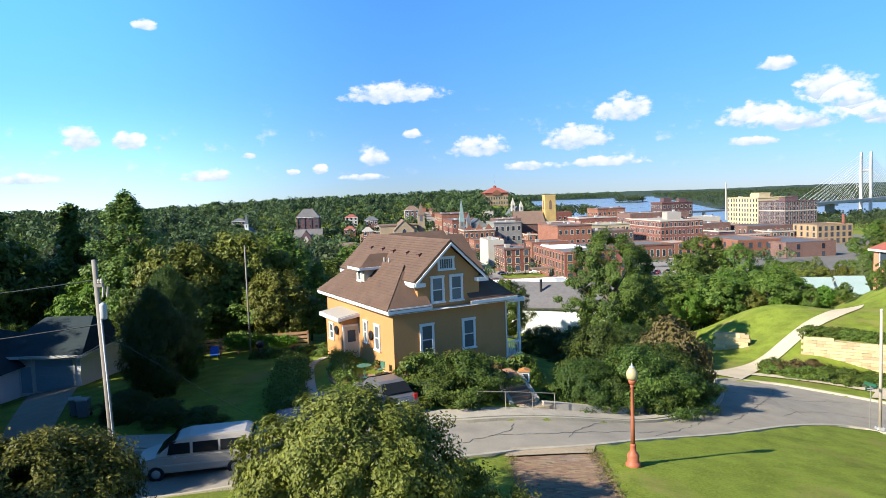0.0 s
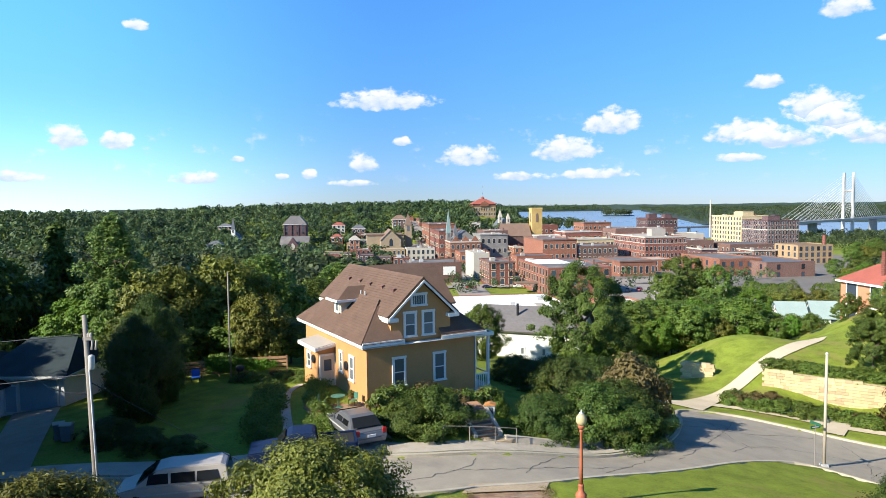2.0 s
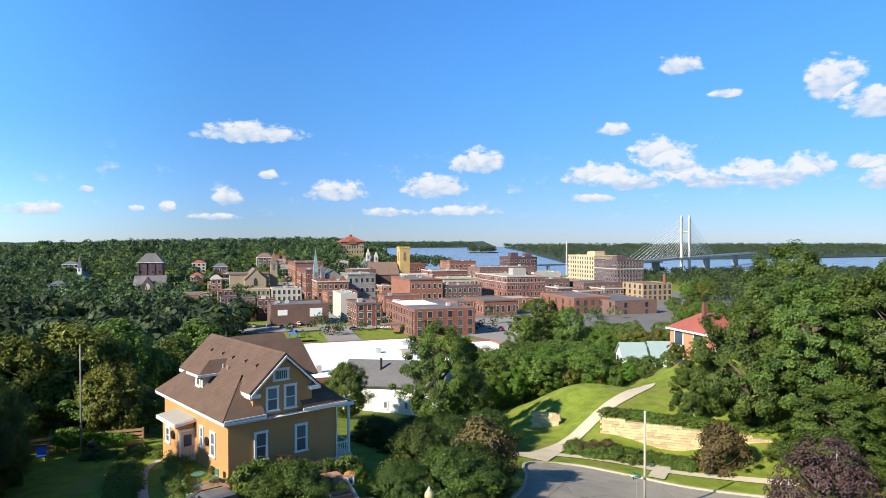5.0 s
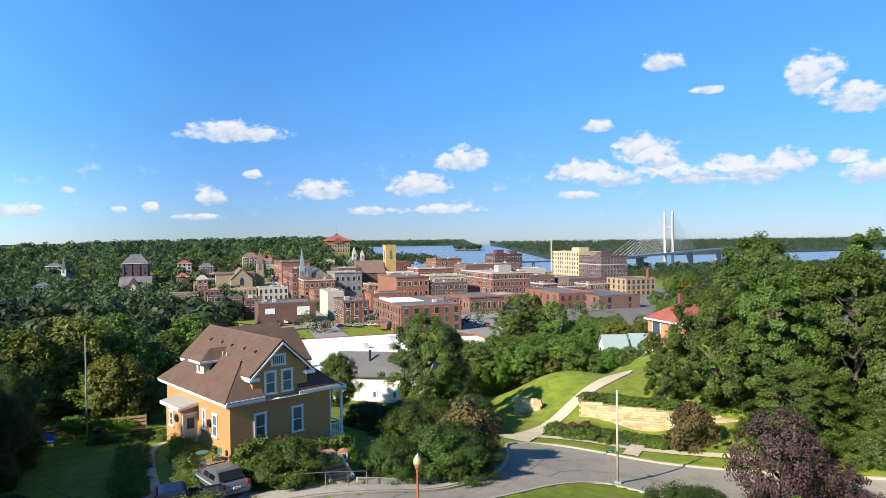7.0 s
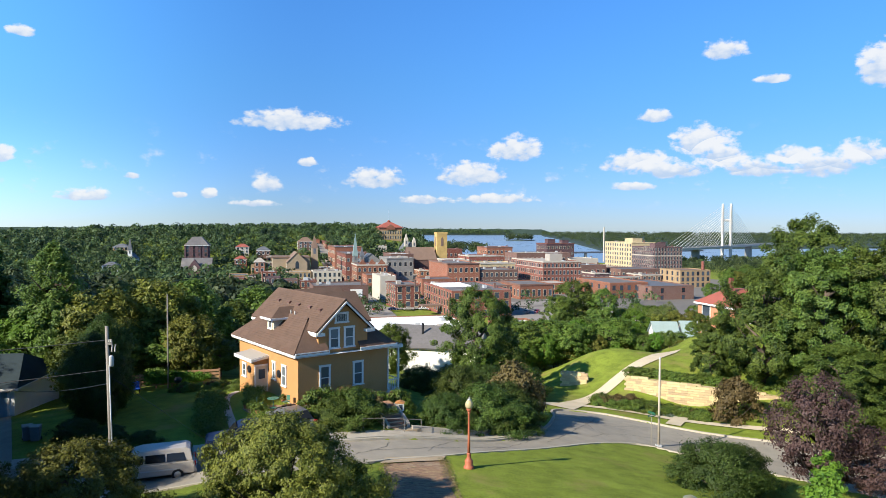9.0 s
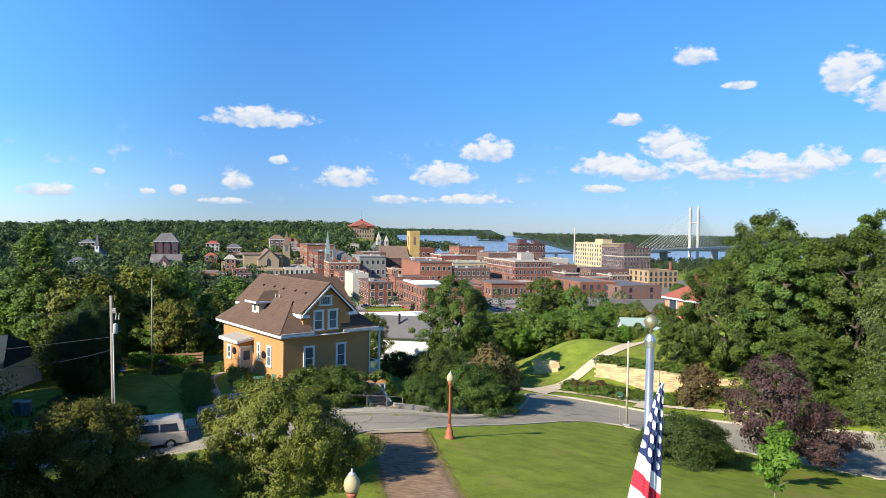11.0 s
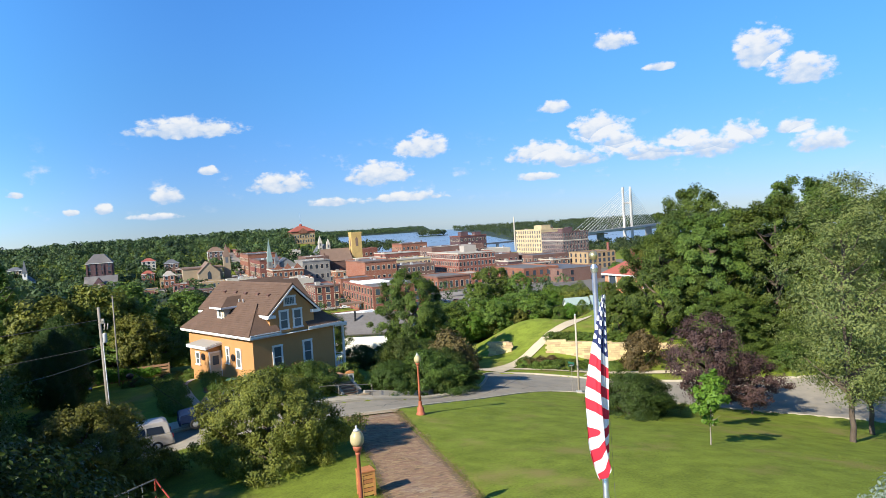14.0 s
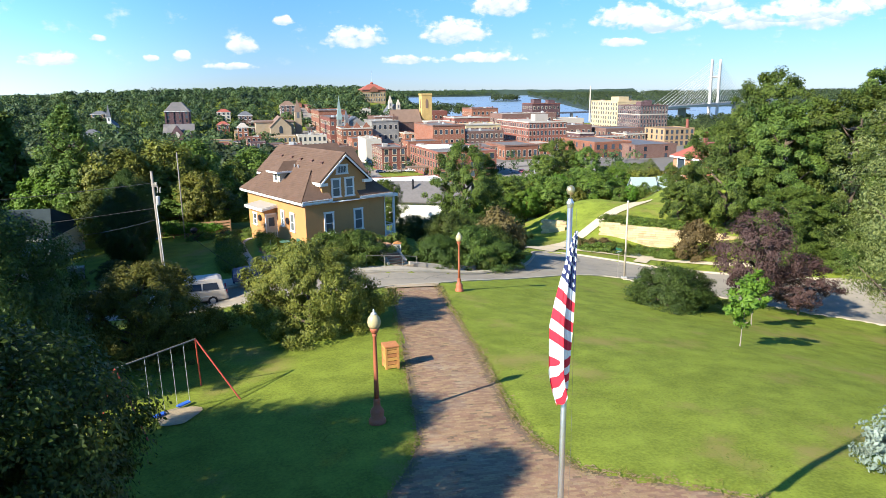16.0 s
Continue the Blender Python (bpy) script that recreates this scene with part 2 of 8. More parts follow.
FROST = material("frosted_globe", (0.44, 0.37, 0.20), 0.3, 0.05, 3.0, 0.0)
STEEL = material("steel", (0.62, 0.63, 0.64), 0.35, 0.08, 3.0, 0.0, metal=0.85)
GALV = material("galvanised", (0.47, 0.47, 0.45), 0.6, 0.12, 3.0, 0.05, metal=0.2)
WEATHERED = material("weathered_pole", (0.24, 0.215, 0.18), 0.9, 0.2, 3.0, 0.4, 12.0)
BLACK = material("black_iron", (0.02, 0.02, 0.022), 0.5, 0.2, 3.0, 0.0)
RUBBER = material("rubber", (0.02, 0.02, 0.02), 0.85, 0.2, 5.0, 0.0)
WOOD = material("orange_wood", (0.47, 0.22, 0.07), 0.75, 0.2, 2.0, 0.3, 15.0, spread=0.12)
LIMESTONE = material("limestone", (0.52, 0.40, 0.22), 0.92, 0.18, 2.0, 0.5, 9.0, spread=0.2)
BRICK_RED = brickwork("brick_red", (0.20, 0.064, 0.044), (0.34, 0.26, 0.22))
BRICK_DARK = brickwork("brick_dark", (0.10, 0.052, 0.055), (0.24, 0.20, 0.19))
BRICK_ORANGE = brickwork("brick_orange", (0.26, 0.098, 0.056), (0.36, 0.28, 0.22))
BRICK_TAN = brickwork("brick_tan", (0.34, 0.23, 0.12), (0.42, 0.35, 0.25))
BRICK_YELLOW = brickwork("brick_yellow", (0.56, 0.43, 0.24), (0.6, 0.5, 0.34))
BRICK_BROWN = brickwork("brick_brown", (0.155, 0.085, 0.066), (0.29, 0.23, 0.19))
STONE_GREY = material("grey_stone", (0.215, 0.205, 0.185), 0.9, 0.2, 0.5, 0.2, 5.0)
PLASTER = material("pale_plaster", (0.46, 0.41, 0.33), 0.9, 0.08, 0.4, 0.1, 10.0)
ROOF_WHITE = material("white_membrane", (0.82, 0.80, 0.74), 0.7, 0.05, 0.3, 0.0, stain=(0.68, 0.66, 0.6), stain_scale=0.08)
ROOF_GREY = material("grey_roof", (0.14, 0.13, 0.125), 0.9, 0.2, 0.5, 0.1, 8.0, stain=(0.21, 0.19, 0.165), stain_scale=0.1)
ROOF_PALE = material("pale_roof", (0.36, 0.32, 0.27), 0.9, 0.12, 0.5, 0.1, 8.0, stain=(0.34, 0.31, 0.27), stain_scale=0.12)
ROOF_RED = material("red_tile_roof", (0.30, 0.088, 0.062), 0.8, 0.15, 1.0, 0.3, 6.0)
ROOF_BROWN = material("brown_roof", (0.19, 0.125, 0.09), 0.92, 0.15, 0.6, 0.2, 6.0)
ROOF_SLATE = material("slate_roof", (0.12, 0.125, 0.135), 0.7, 0.2, 0.8, 0.2, 6.0)
ROOF_TEAL = material("pale_teal_roof", (0.27, 0.34, 0.31), 0.8, 0.1, 0.6, 0.1, 6.0)
STONE_TAN = material("tan_stone", (0.33, 0.25, 0.16), 0.9, 0.15, 0.5, 0.2, 5.0)
STONE_YELLOW = material("yellow_stone", (0.50, 0.335, 0.12), 0.9, 0.18, 0.6, 0.2, 5.0)
PAVING = material("town_paving", (0.16, 0.145, 0.125), 0.92, 0.2, 0.1, 0.0, world=True)
ROAD_FAR = material("town_road", (0.27, 0.24, 0.205), 0.92, 0.1, 0.1, 0.0, world=True)

# ---- mesh helpers ----


class Shape:
    """Collects vertices and faces of one mesh."""

    def __init__(self):
        self.v, self.f = [], []

    def add(self, verts, faces, m=None):
        k = len(self.v)
        self.v += [tuple(m @ Vector(p)) if m else tuple(p) for p in verts]
        self.f += [tuple(i + k for i in f) for f in faces]
        return self

    def box(self, x0, y0, z0, x1, y1, z1, m=None):
        return self.add([(x0, y0, z0), (x1, y0, z0), (x1, y1, z0), (x0, y1, z0), (x0, y0, z1), (x1, y0, z1), (x1, y1, z1), (x0, y1, z1)],
                        [(0, 3, 2, 1), (4, 5, 6, 7), (0, 1, 5, 4), (1, 2, 6, 5), (2, 3, 7, 6), (3, 0, 4, 7)], m)

    def tube(self, a, b, r0, r1=None, n=8, caps=True):
        a, b = Vector(a), Vector(b)
        r1 = r0 if r1 is None else r1
        q = (b - a).to_track_quat("Z", "Y").to_matrix()
        ring = [(math.cos(2 * math.pi * i / n), math.sin(2 * math.pi * i / n)) for i in range(n)]
        verts = [a + q @ Vector((c * r0, s * r0, 0)) for c, s in ring] + [b + q @ Vector((c * r1, s * r1, 0)) for c, s in ring]
        faces = [(i, (i + 1) % n, n + (i + 1) % n, n + i) for i in range(n)]
        if caps:
            faces += [tuple(range(n - 1, -1, -1)), tuple(range(n, 2 * n))]
        return self.add(verts, faces)

    def path(self, points, r, n=6):
        """One unbroken round bar or wire through the points."""
        pts = [Vector(p) for p in points]
        verts, faces = [], []
        for i, p in enumerate(pts):
            d = (pts[min(i + 1, len(pts) - 1)] - pts[max(i - 1, 0)]).normalized()
            q = d.to_track_quat("Z", "Y").to_matrix()
            verts += [p + q @ Vector((r * math.cos(2 * math.pi * k / n), r * math.sin(2 * math.pi * k / n), 0)) for k in range(n)]
        for i in range(len(pts) - 1):
            faces += [(i * n + k, i * n + (k + 1) % n, (i + 1) * n + (k + 1) % n, (i + 1) * n + k) for k in range(n)]
        faces += [tuple(range(n - 1, -1, -1)), tuple(range(len(verts) - n, len(verts)))]
        return self.add(verts, faces)

    def lathe(self, profile, n=16, m=None):
        verts, faces = [], []
        for r, z in profile:
            verts += [(r * math.cos(2 * math.pi * i / n), r * math.sin(2 * math.pi * i / n), z) for i in range(n)]
        for k in range(len(profile) - 1):
            faces += [(k * n + i, k * n + (i + 1) % n, (k + 1) * n + (i + 1) % n, (k + 1) * n + i) for i in range(n)]
        faces += [tuple(range(n - 1, -1, -1)), tuple((len(profile) - 1) * n + i for i in range(n))]
        return self.add(verts, faces, m)

    def prism(self, outline, h0, h1, axis="z"):
        """A flat outline drawn out along an axis."""
        k = len(outline)
        put = {"z": lambda p, h: (p[0], p[1], h), "y": lambda p, h: (p[0], h, p[1]), "x": lambda p, h: (h, p[0], p[1])}[axis]
        return self.add([put(p, h0) for p in outline] + [put(p, h1) for p in outline],
                        [tuple(range(k - 1, -1, -1)), tuple(range(k, 2 * k))] + [(i, (i + 1) % k, k + (i + 1) % k, k + i) for i in range(k)])

    def mesh(self, name, mat, smooth=False, bevel=0.0):
        me = bpy.data.meshes.new(name)
        me.from_pydata(self.v, [], self.f)
        bm = bmesh.new()
        bm.from_mesh(me)
        bmesh.ops.recalc_face_normals(bm, faces=bm.faces)
        if bevel:
            bmesh.ops.bevel(bm, geom=[e for e in bm.edges if len(e.link_faces) == 2 and e.calc_face_angle(0) > 0.5], offset=bevel, segments=2, affect="EDGES", clamp_overlap=True)
        bm.to_mesh(me)
        bm.free()
        if smooth:
            me.polygons.foreach_set("use_smooth", [True] * len(me.polygons))
        me.materials.append(mat)
        return me


def thing(name, label, category, m=None, group="", kind=""):
    ob = new(name)
    ob.empty_display_size = 0.2
    if m is not None:
        ob.matrix_basis = m
    return tagged(ob, label, category, group, kind)


def part(name, shape, mat, parent, label="", smooth=False, bevel=0.0, m=None):
    me = shape if isinstance(shape, bpy.types.Mesh) else shape.mesh(name, mat, smooth, bevel)
    ob = new(name, me)
    ob.parent = parent
    if m is not None:
        ob.matrix_basis = m
    if label:
        ob["label"] = label
    return ob


def setting(name, shape, mat, label="", category="", smooth=False):
    me = shape if isinstance(shape, bpy.types.Mesh) else shape.mesh(name, mat, smooth)
    return tagged(new(name, me), label, category, "", "structure")


def fast_mesh(name, verts, faces, mat, smooth=False):
    """A mesh from arrays of vertices and of equal-sided faces."""
    verts, faces = np.asarray(verts, dtype=np.float32), np.asarray(faces, dtype=np.int32)
    me = bpy.data.meshes.new(name)
    me.vertices.add(len(verts))
    me.vertices.foreach_set("co", verts.ravel())
    k = faces.shape[1]
    me.loops.add(faces.size)
    me.loops.foreach_set("vertex_index", faces.ravel())
    me.polygons.add(len(faces))
    me.polygons.foreach_set("loop_start", np.arange(0, faces.size, k, dtype=np.int32))
    me.polygons.foreach_set("loop_total", np.full(len(faces), k, dtype=np.int32))
    me.polygons.foreach_set("use_smooth", np.full(len(faces), smooth, dtype=bool))
    me.update(calc_edges=True)
    me.materials.append(mat)
    return me

# ---- the lie of the land ----
SLOPE = (-0.127, -1.745, 0.253, -0.023, -0.065, -1.738, -1.102, 0.196, 0.062, -1.394, 0.35, 0.074, 0.168, 0.402, 0.14)


def smooth(a, b, v):
    t = np.clip((np.asarray(v, dtype=float) - a) / (b - a), 0, 1)
    return t * t * (3 - 2 * t)


def bump(x, y, cx, cy, r, h):
    return h * np.exp(-((x - cx) ** 2 + (y - cy) ** 2) / (r * r))


def ground(x, y):
    """Height of the ground: the park slope, the terrace under the house, the mound, the bluff down to the town, the far hills and the river bed."""
    x, y = np.asarray(x, dtype=float), np.asarray(y, dtype=float)
    u, v = np.clip(x, -38, 42) / 20, np.clip(y, -52, 48) / 20
    powers = [(i, j) for i in range(5) for j in range(5 - i)]
    z = sum(c * u ** i * v ** j for c, (i, j) in zip(SLOPE, powers))
    z = z + bump(x, y, 32, 42, 7, 1.0) + bump(x, y, 25.3, 48, 6.5, 3.5) - bump(x, y, 40.5, 46, 7.5, 0.7) - bump(x, y, 39, 54, 8, 1.0) + bump(x, y, -11, 18, 7, 0.95) - bump(x, y, -18, 2, 5, 0.8) + bump(x, y, 25.5, 38, 5.5, 1.5) - bump(x, y, 28.5, 30.5, 4, 0.9) - bump(x, y, 2, 11, 4, 0.4) + bump(x, y, 11, 19, 4, 0.4)
    east = smooth(60, 220, x)
    town = np.interp(y, [40, 60, 100, 150, 240, 520, 800, 950, 1100], [-5, -9, -15, -19.5, -24, -32, -36, -38, -38])
    bed = np.interp(y, [40, 60, 100, 150, 240, 520, 800, 980, 1060], [-5, -9, -15, -19.5, -24, -32, -36, -39, -47])
    far = town * (1 - east) + bed * east
    hill = 41 * smooth(480, 860, y) * (1 - smooth(10, 170, x))
    west = 37 * smooth(90, 420, -x) * smooth(190, 520, y)
    far = far + np.maximum(hill, west) * (1 - smooth(1500, 2600, y)) * (1 - 0.36 * smooth(200, 600, -x))
    far = far + 1.5 * np.sin(x * 0.011 + 1) * np.sin(y * 0.009) * smooth(300, 600, y)
    s = smooth(44, 82, y + 0.12 * np.abs(x - 10))
    out = z * (1 - s) + far * s
    return out


def gz(x, y):
    return float(ground(x, y))


def near_line(points, step=1.0):
    """Points along a smooth line through the given ones."""
    pts = [Vector(p) for p in points]
    out = []
    for i in range(len(pts) - 1):
        p0, p1, p2, p3 = pts[max(i - 1, 0)], pts[i], pts[i + 1], pts[min(i + 2, len(pts) - 1)]
        k = max(1, int((p2 - p1).length / step))
        for j in range(k):
            t = j / k
            out.append(0.5 * ((2 * p1) + (p2 - p0) * t + (2 * p0 - 5 * p1 + 4 * p2 - p3) * t * t + (3 * p1 - p0 - 3 * p2 + p3) * t ** 3))
    out.append(pts[-1])
    return out


# kerb lines of the street, its side branch, and the brick path through the park
KERB_NEAR = near_line([(-60, -9), (-38, -5), (-20, -2.0), (-8, 0.4), (-3.7, 2.0), (-1.2, 3.0), (1.9, 4.9), (6.6, 7.8), (11.6, 11.6), (15.4, 13.4), (17.3, 12.7), (20.3, 10.1), (24.8, 7.3), (29.3, 4.4), (36, 0.5), (60, -14)])
KERB_FAR = near_line([(-60, -1), (-38, 2.2), (-24, 3.6), (-14, 4.6), (-7.6, 5.6), (-4.4, 6.7), (-0.3, 8.2), (4.6, 10.6), (8.2, 14.2), (10.6, 19), (12.6, 25.6), (16.8, 26.4), (20.5, 24.0), (24.4, 20.6), (30, 17.6), (38, 13.4), (62, -1)])
PATH_WEST = near_line([(-4.7, 0.9), (-4.7, -6.8), (-4.8, -12.1), (-5.0, -17.4), (-5.1, -21.1), (-5.4, -23.8), (-6.3, -26), (-7.5, -29), (-8.6, -33), (-9.4, -38), (-9, -44)], 0.6)
PATH_EAST = near_line([(-1.1, 2.2), (-1.3, -8.3), (-1.4, -14.3), (-1.6, -18.7), (-1.7, -22.4), (-1.2, -24.8), (-0.2, -26.3), (2.0, -27.6), (4.2, -29.5), (5.0, -34), (3, -40), (-2, -45)], 0.6)
ROAD_OUTLINE = [tuple(p) for p in KERB_NEAR] + [tuple(p) for p in reversed(KERB_FAR)]
PATH_OUTLINE = [tuple(p) for p in PATH_WEST] + [tuple(p) for p in reversed(PATH_EAST)]


def inside(x, y, outline):
    """Which of the points lie inside the outline."""
    hit = np.zeros(np.shape(x), dtype=bool)
    k = len(outline)
    for i in range(k):
        (x0, y0), (x1, y1) = outline[i], outline[(i + 1) % k]
        if y0 != y1:
            cross = ((y0 > y) != (y1 > y)) & (x < (x1 - x0) * (y - y0) / (y1 - y0) + x0)
            hit ^= cross
    return hit


def axis(lo, hi, fine, end_lo, end_hi, grow=1.16):
    a = list(np.arange(lo, hi + fine / 2, fine))
    s, p = fine, hi
    while p < end_hi:
        s *= grow
        p += s
        a.append(p)
    s, p = fine, lo
    while p > end_lo:
        s *= grow
        p -= s
        a.insert(0, p)
    return np.array(a)


def build_ground():
    xs, ys = axis(-45, 50, 0.6, -4700, 4700, 1.12), axis(-52, 55, 0.6, -2500, 4800, 1.07)
    X, Y = np.meshgrid(xs, ys)
    Z = ground(X, Y)
    near = (np.abs(X) < 70) & (Y > -60) & (Y < 60)
    Z = Z + near * 0.02 * np.sin(X * 0.9 + 1.3 * np.sin(Y * 0.4)) * np.sin(Y * 0.7 + X * 0.3)
    Z = Z - 0.42 * (near & inside(X, Y, ROAD_OUTLINE)) - 0.14 * (near & inside(X, Y, PATH_OUTLINE))
    rows, cols = X.shape
    idx = np.arange(rows * cols).reshape(rows, cols)
    faces = np.stack([idx[:-1, :-1], idx[:-1, 1:], idx[1:, 1:], idx[1:, :-1]], -1).reshape(-1, 4)
    me = fast_mesh("ground", np.stack([X, Y, Z], -1).reshape(-1, 3), faces, GRASS, True)
    setting("ground", me, GRASS, "mown green lawn and rough grass sloping down to town", "ground")


def filled(name, west, east, mat, lift, label, category, across=12):
    """A surface between two lines that follows the ground."""
    def even(line, k):
        pts = [Vector(p) for p in line]
        run = [0.0]
        for a, b in zip(pts, pts[1:]):
            run.append(run[-1] + (b - a).length)
        t = np.linspace(0, run[-1], k)
        return np.stack([np.interp(t, run, [p[0] for p in pts]), np.interp(t, run, [p[1] for p in pts])], -1)
    k = 160
    a, b = even(west, k), even(east, k)
    f = np.linspace(0, 1, across)[None, :, None]
    P = a[:, None] * (1 - f) + b[:, None] * f
    Z = ground(P[..., 0], P[..., 1]) + lift
    idx = np.arange(k * across).reshape(k, across)
    faces = np.stack([idx[:-1, :-1], idx[:-1, 1:], idx[1:, 1:], idx[1:, :-1]], -1).reshape(-1, 4)
    me = fast_mesh(name, np.concatenate([P, Z[..., None]], -1).reshape(-1, 3), faces, mat, True)
    return setting(name, me, mat, label, category)


def strip(name, line, half, mat, lift, thick, label, category, shift=0.0):
    """A raised band of even width along a line."""
    s = Shape()
    pts = [Vector((p[0], p[1])) for p in line]
    rings = []
    for i, p in enumerate(pts):
        d = (pts[min(i + 1, len(pts) - 1)] - pts[max(i - 1, 0)]).normalized()
        nrm = Vector((-d.y, d.x))
        c = p + nrm * shift
        a, b = c - nrm * half, c + nrm * half
        za, zb = gz(a.x, a.y) + lift, gz(b.x, b.y) + lift
        rings.append([(a.x, a.y, za - thick), (a.x, a.y, za), (b.x, b.y, zb), (b.x, b.y, zb - thick)])
    for r0, r1 in zip(rings, rings[1:]):
        s.add(r0 + r1, [(0, 4, 5, 1), (1, 5, 6, 2), (2, 6, 7, 3)])
    me = s.mesh(name, mat)
    return setting(name, me, mat, label, category)


build_ground()
filled("road", KERB_FAR, KERB_NEAR, ASPHALT, -0.10, "worn grey asphalt street curving downhill", "road", 14)
strip("kerb", KERB_NEAR, 0.11, KERB, 0.05, 0.4, "pale concrete kerb along the park lawn", "kerb", -0.1)
strip("kerb", KERB_FAR, 0.11, KERB, 0.05, 0.4, "pale concrete kerb on the house side", "kerb", 0.1)
SIDEWALK = [p for p in KERB_FAR if -30 < p[0] < 9.0 and p[1] < 16]
strip("pavement", SIDEWALK, 0.75, CONCRETE, 0.06, 0.2, "cracked pale concrete pavement beside the street", "pavement", 1.1)
# ---- trees ----
RNG = np.random.default_rng(7)


def leaves(centres, spread, count, size, rng, flat=0.5, out_from=None, outward=0.6):
    """Small leaf blades scattered round the given clump centres: arrays of vertices and four-sided faces."""
    k = len(centres) * count
    c = np.repeat(np.asarray(centres, dtype=float), count, 0)
    sp = np.repeat(np.asarray(spread, dtype=float), count)[:, None]
    d = rng.normal(size=(k, 3))
    d /= np.linalg.norm(d, axis=1)[:, None] + 1e-9
    p = c + d * sp * (rng.random((k, 1)) ** 0.45) * np.array([1, 1, 0.75])
    n = d * (1 - flat) + rng.normal(size=(k, 3)) * 0.55 + np.array([0, 0, flat])
    if out_from is not None:
        away = p - out_from
        n += outward * away / (np.linalg.norm(away, axis=1)[:, None] + 1e-9)
    n /= np.linalg.norm(n, axis=1)[:, None]
    a = np.cross(n, rng.normal(size=(k, 3)))
    a /= np.linalg.norm(a, axis=1)[:, None] + 1e-9
    b = np.cross(n, a)
    s = size * (0.6 + 0.8 * rng.random((k, 1)))
    a, b = a * s, b * s * 0.55
    v = np.stack([p - a, p - b * 0.9 + n * s * 0.12, p + a, p + b * 0.9 + n * s * 0.12], 1).reshape(-1, 3)
    f = np.arange(4 * k).reshape(-1, 4)
    return v, f


def crown_centres(rng, n, shape, hollow=0.45):
    """Clump centres inside a crown: shape gives the radius at each height share."""
    pts = []
    while len(pts) < n:
        h = rng.random()
        r = shape(h)
        if r <= 0 or rng.random() > min(1, 0.25 + r):
            continue
        a = rng.random() * 2 * math.pi
        lump = 1 + 0.22 * math.sin(3 * a + 9 * h) + 0.14 * math.sin(5 * a - 7 * h)
        q = (hollow + (1 - hollow) * rng.random() ** 0.6) * r * lump
        pts.append((q * math.cos(a), q * math.sin(a), h))
    return np.array(pts)


def limb_shape(rng, height, crown_base, radius, trunk_r, limbs, lean=0.0):
    """A tapering trunk in one bent piece, with limbs grown out of it."""
    s = Shape()
    steps, ring = 20, 8
    p = Vector((0, 0, -0.4))
    spine = [p]
    for i in range(steps):
        p = p + Vector((rng.normal() * 0.05 * height / steps + lean * height / steps, rng.normal() * 0.05 * height / steps, height * 0.82 / steps))
        spine.append(p)
    verts = [(q.x + trunk_r * 0.935 ** k * math.cos(2 * math.pi * j / ring), q.y + trunk_r * 0.935 ** k * math.sin(2 * math.pi * j / ring), q.z) for k, q in enumerate(spine) for j in range(ring)]
    faces = [(k * ring + j, k * ring + (j + 1) % ring, (k + 1) * ring + (j + 1) % ring, (k + 1) * ring + j) for k in range(steps) for j in range(ring)]
    for i in range(limbs):
        t = crown_base + (0.78 - crown_base) * (i + 0.5) / limbs
        k = int(min(steps - 1, t / 0.82 * steps))
        a = i * 2.4 + rng.random()
        j = int(a / (2 * math.pi) * ring) % ring
        root = [k * ring + j, k * ring + (j + 1) % ring, (k + 1) * ring + (j + 1) % ring, (k + 1) * ring + j]
        reach = radius * (0.55 + 0.35 * rng.random()) * (1 - 0.45 * t)
        base = Vector((0, 0, 0))
        for r in root:
            base += Vector(verts[r]) / 4
        rr = trunk_r * 0.36 * (1 - 0.6 * t)
        side = Vector((-math.sin(a), math.cos(a), 0))
        for share, lift, thin in ((0.5, 0.35, 1.0), (1.0, 0.8, 0.3)):
            c = base + Vector((math.cos(a) * reach * share, math.sin(a) * reach * share, reach * lift))
            c.z = min(c.z, height * (0.72 if share < 1 else 0.80))
            up = Vector((0, 0, 1))
            n = len(verts)
            verts += [tuple(c - side * rr * thin - up * rr * thin), tuple(c + side * rr * thin - up * rr * thin), tuple(c + side * rr * thin + up * rr * thin), tuple(c - side * rr * thin + up * rr * thin)]
            faces += [(root[e], root[(e + 1) % 4], n + (e + 1) % 4, n + e) for e in range(4)]
            root = [n, n + 1, n + 2, n + 3]
        faces.append(tuple(root))
    s.add(verts, faces)
    return s


def tree_meshes(seed, height, radius, crown_base, clumps, per, size, leaf, bark, profile, trunk_r=0.16, limbs=9, clump_r=0.55, hollow=0.45):
    rng = np.random.default_rng(seed)
    c = crown_centres(rng, clumps, profile, hollow)
    c = c * np.array([radius, radius, height * (1 - crown_base)]) + np.array([0, 0, height * crown_base])
    spread = clump_r * (0.6 + 0.8 * rng.random(clumps))
    v, f = leaves(c, spread, per, size, rng, 0.32, np.array([0, 0, height * (crown_base + 0.35 * (1 - crown_base))]), 1.1)
    crown = fast_mesh("crown", v, f, leaf)
    trunk = limb_shape(rng, height, crown_base, radius, trunk_r, limbs).mesh("trunk", bark, True)
    return trunk, crown


def round_top(h):
    return math.sqrt(max(0.0, 1 - (2 * h - 0.9) ** 2 / 1.21)) if h < 1 else 0


def broad(h):
    return max(0.0, 1 - abs(h - 0.42) ** 2.2 / 0.36) ** 0.5 if abs(h - 0.42) ** 2.2 < 0.36 else 0


def cone(h):
    return (1 - h) ** 0.8 * (0.75 + 0.25 * math.cos(h * 40))


def layered(h):
    return (1 - h) ** 0.62 * (0.82 + 0.18 * math.cos(h * 36))


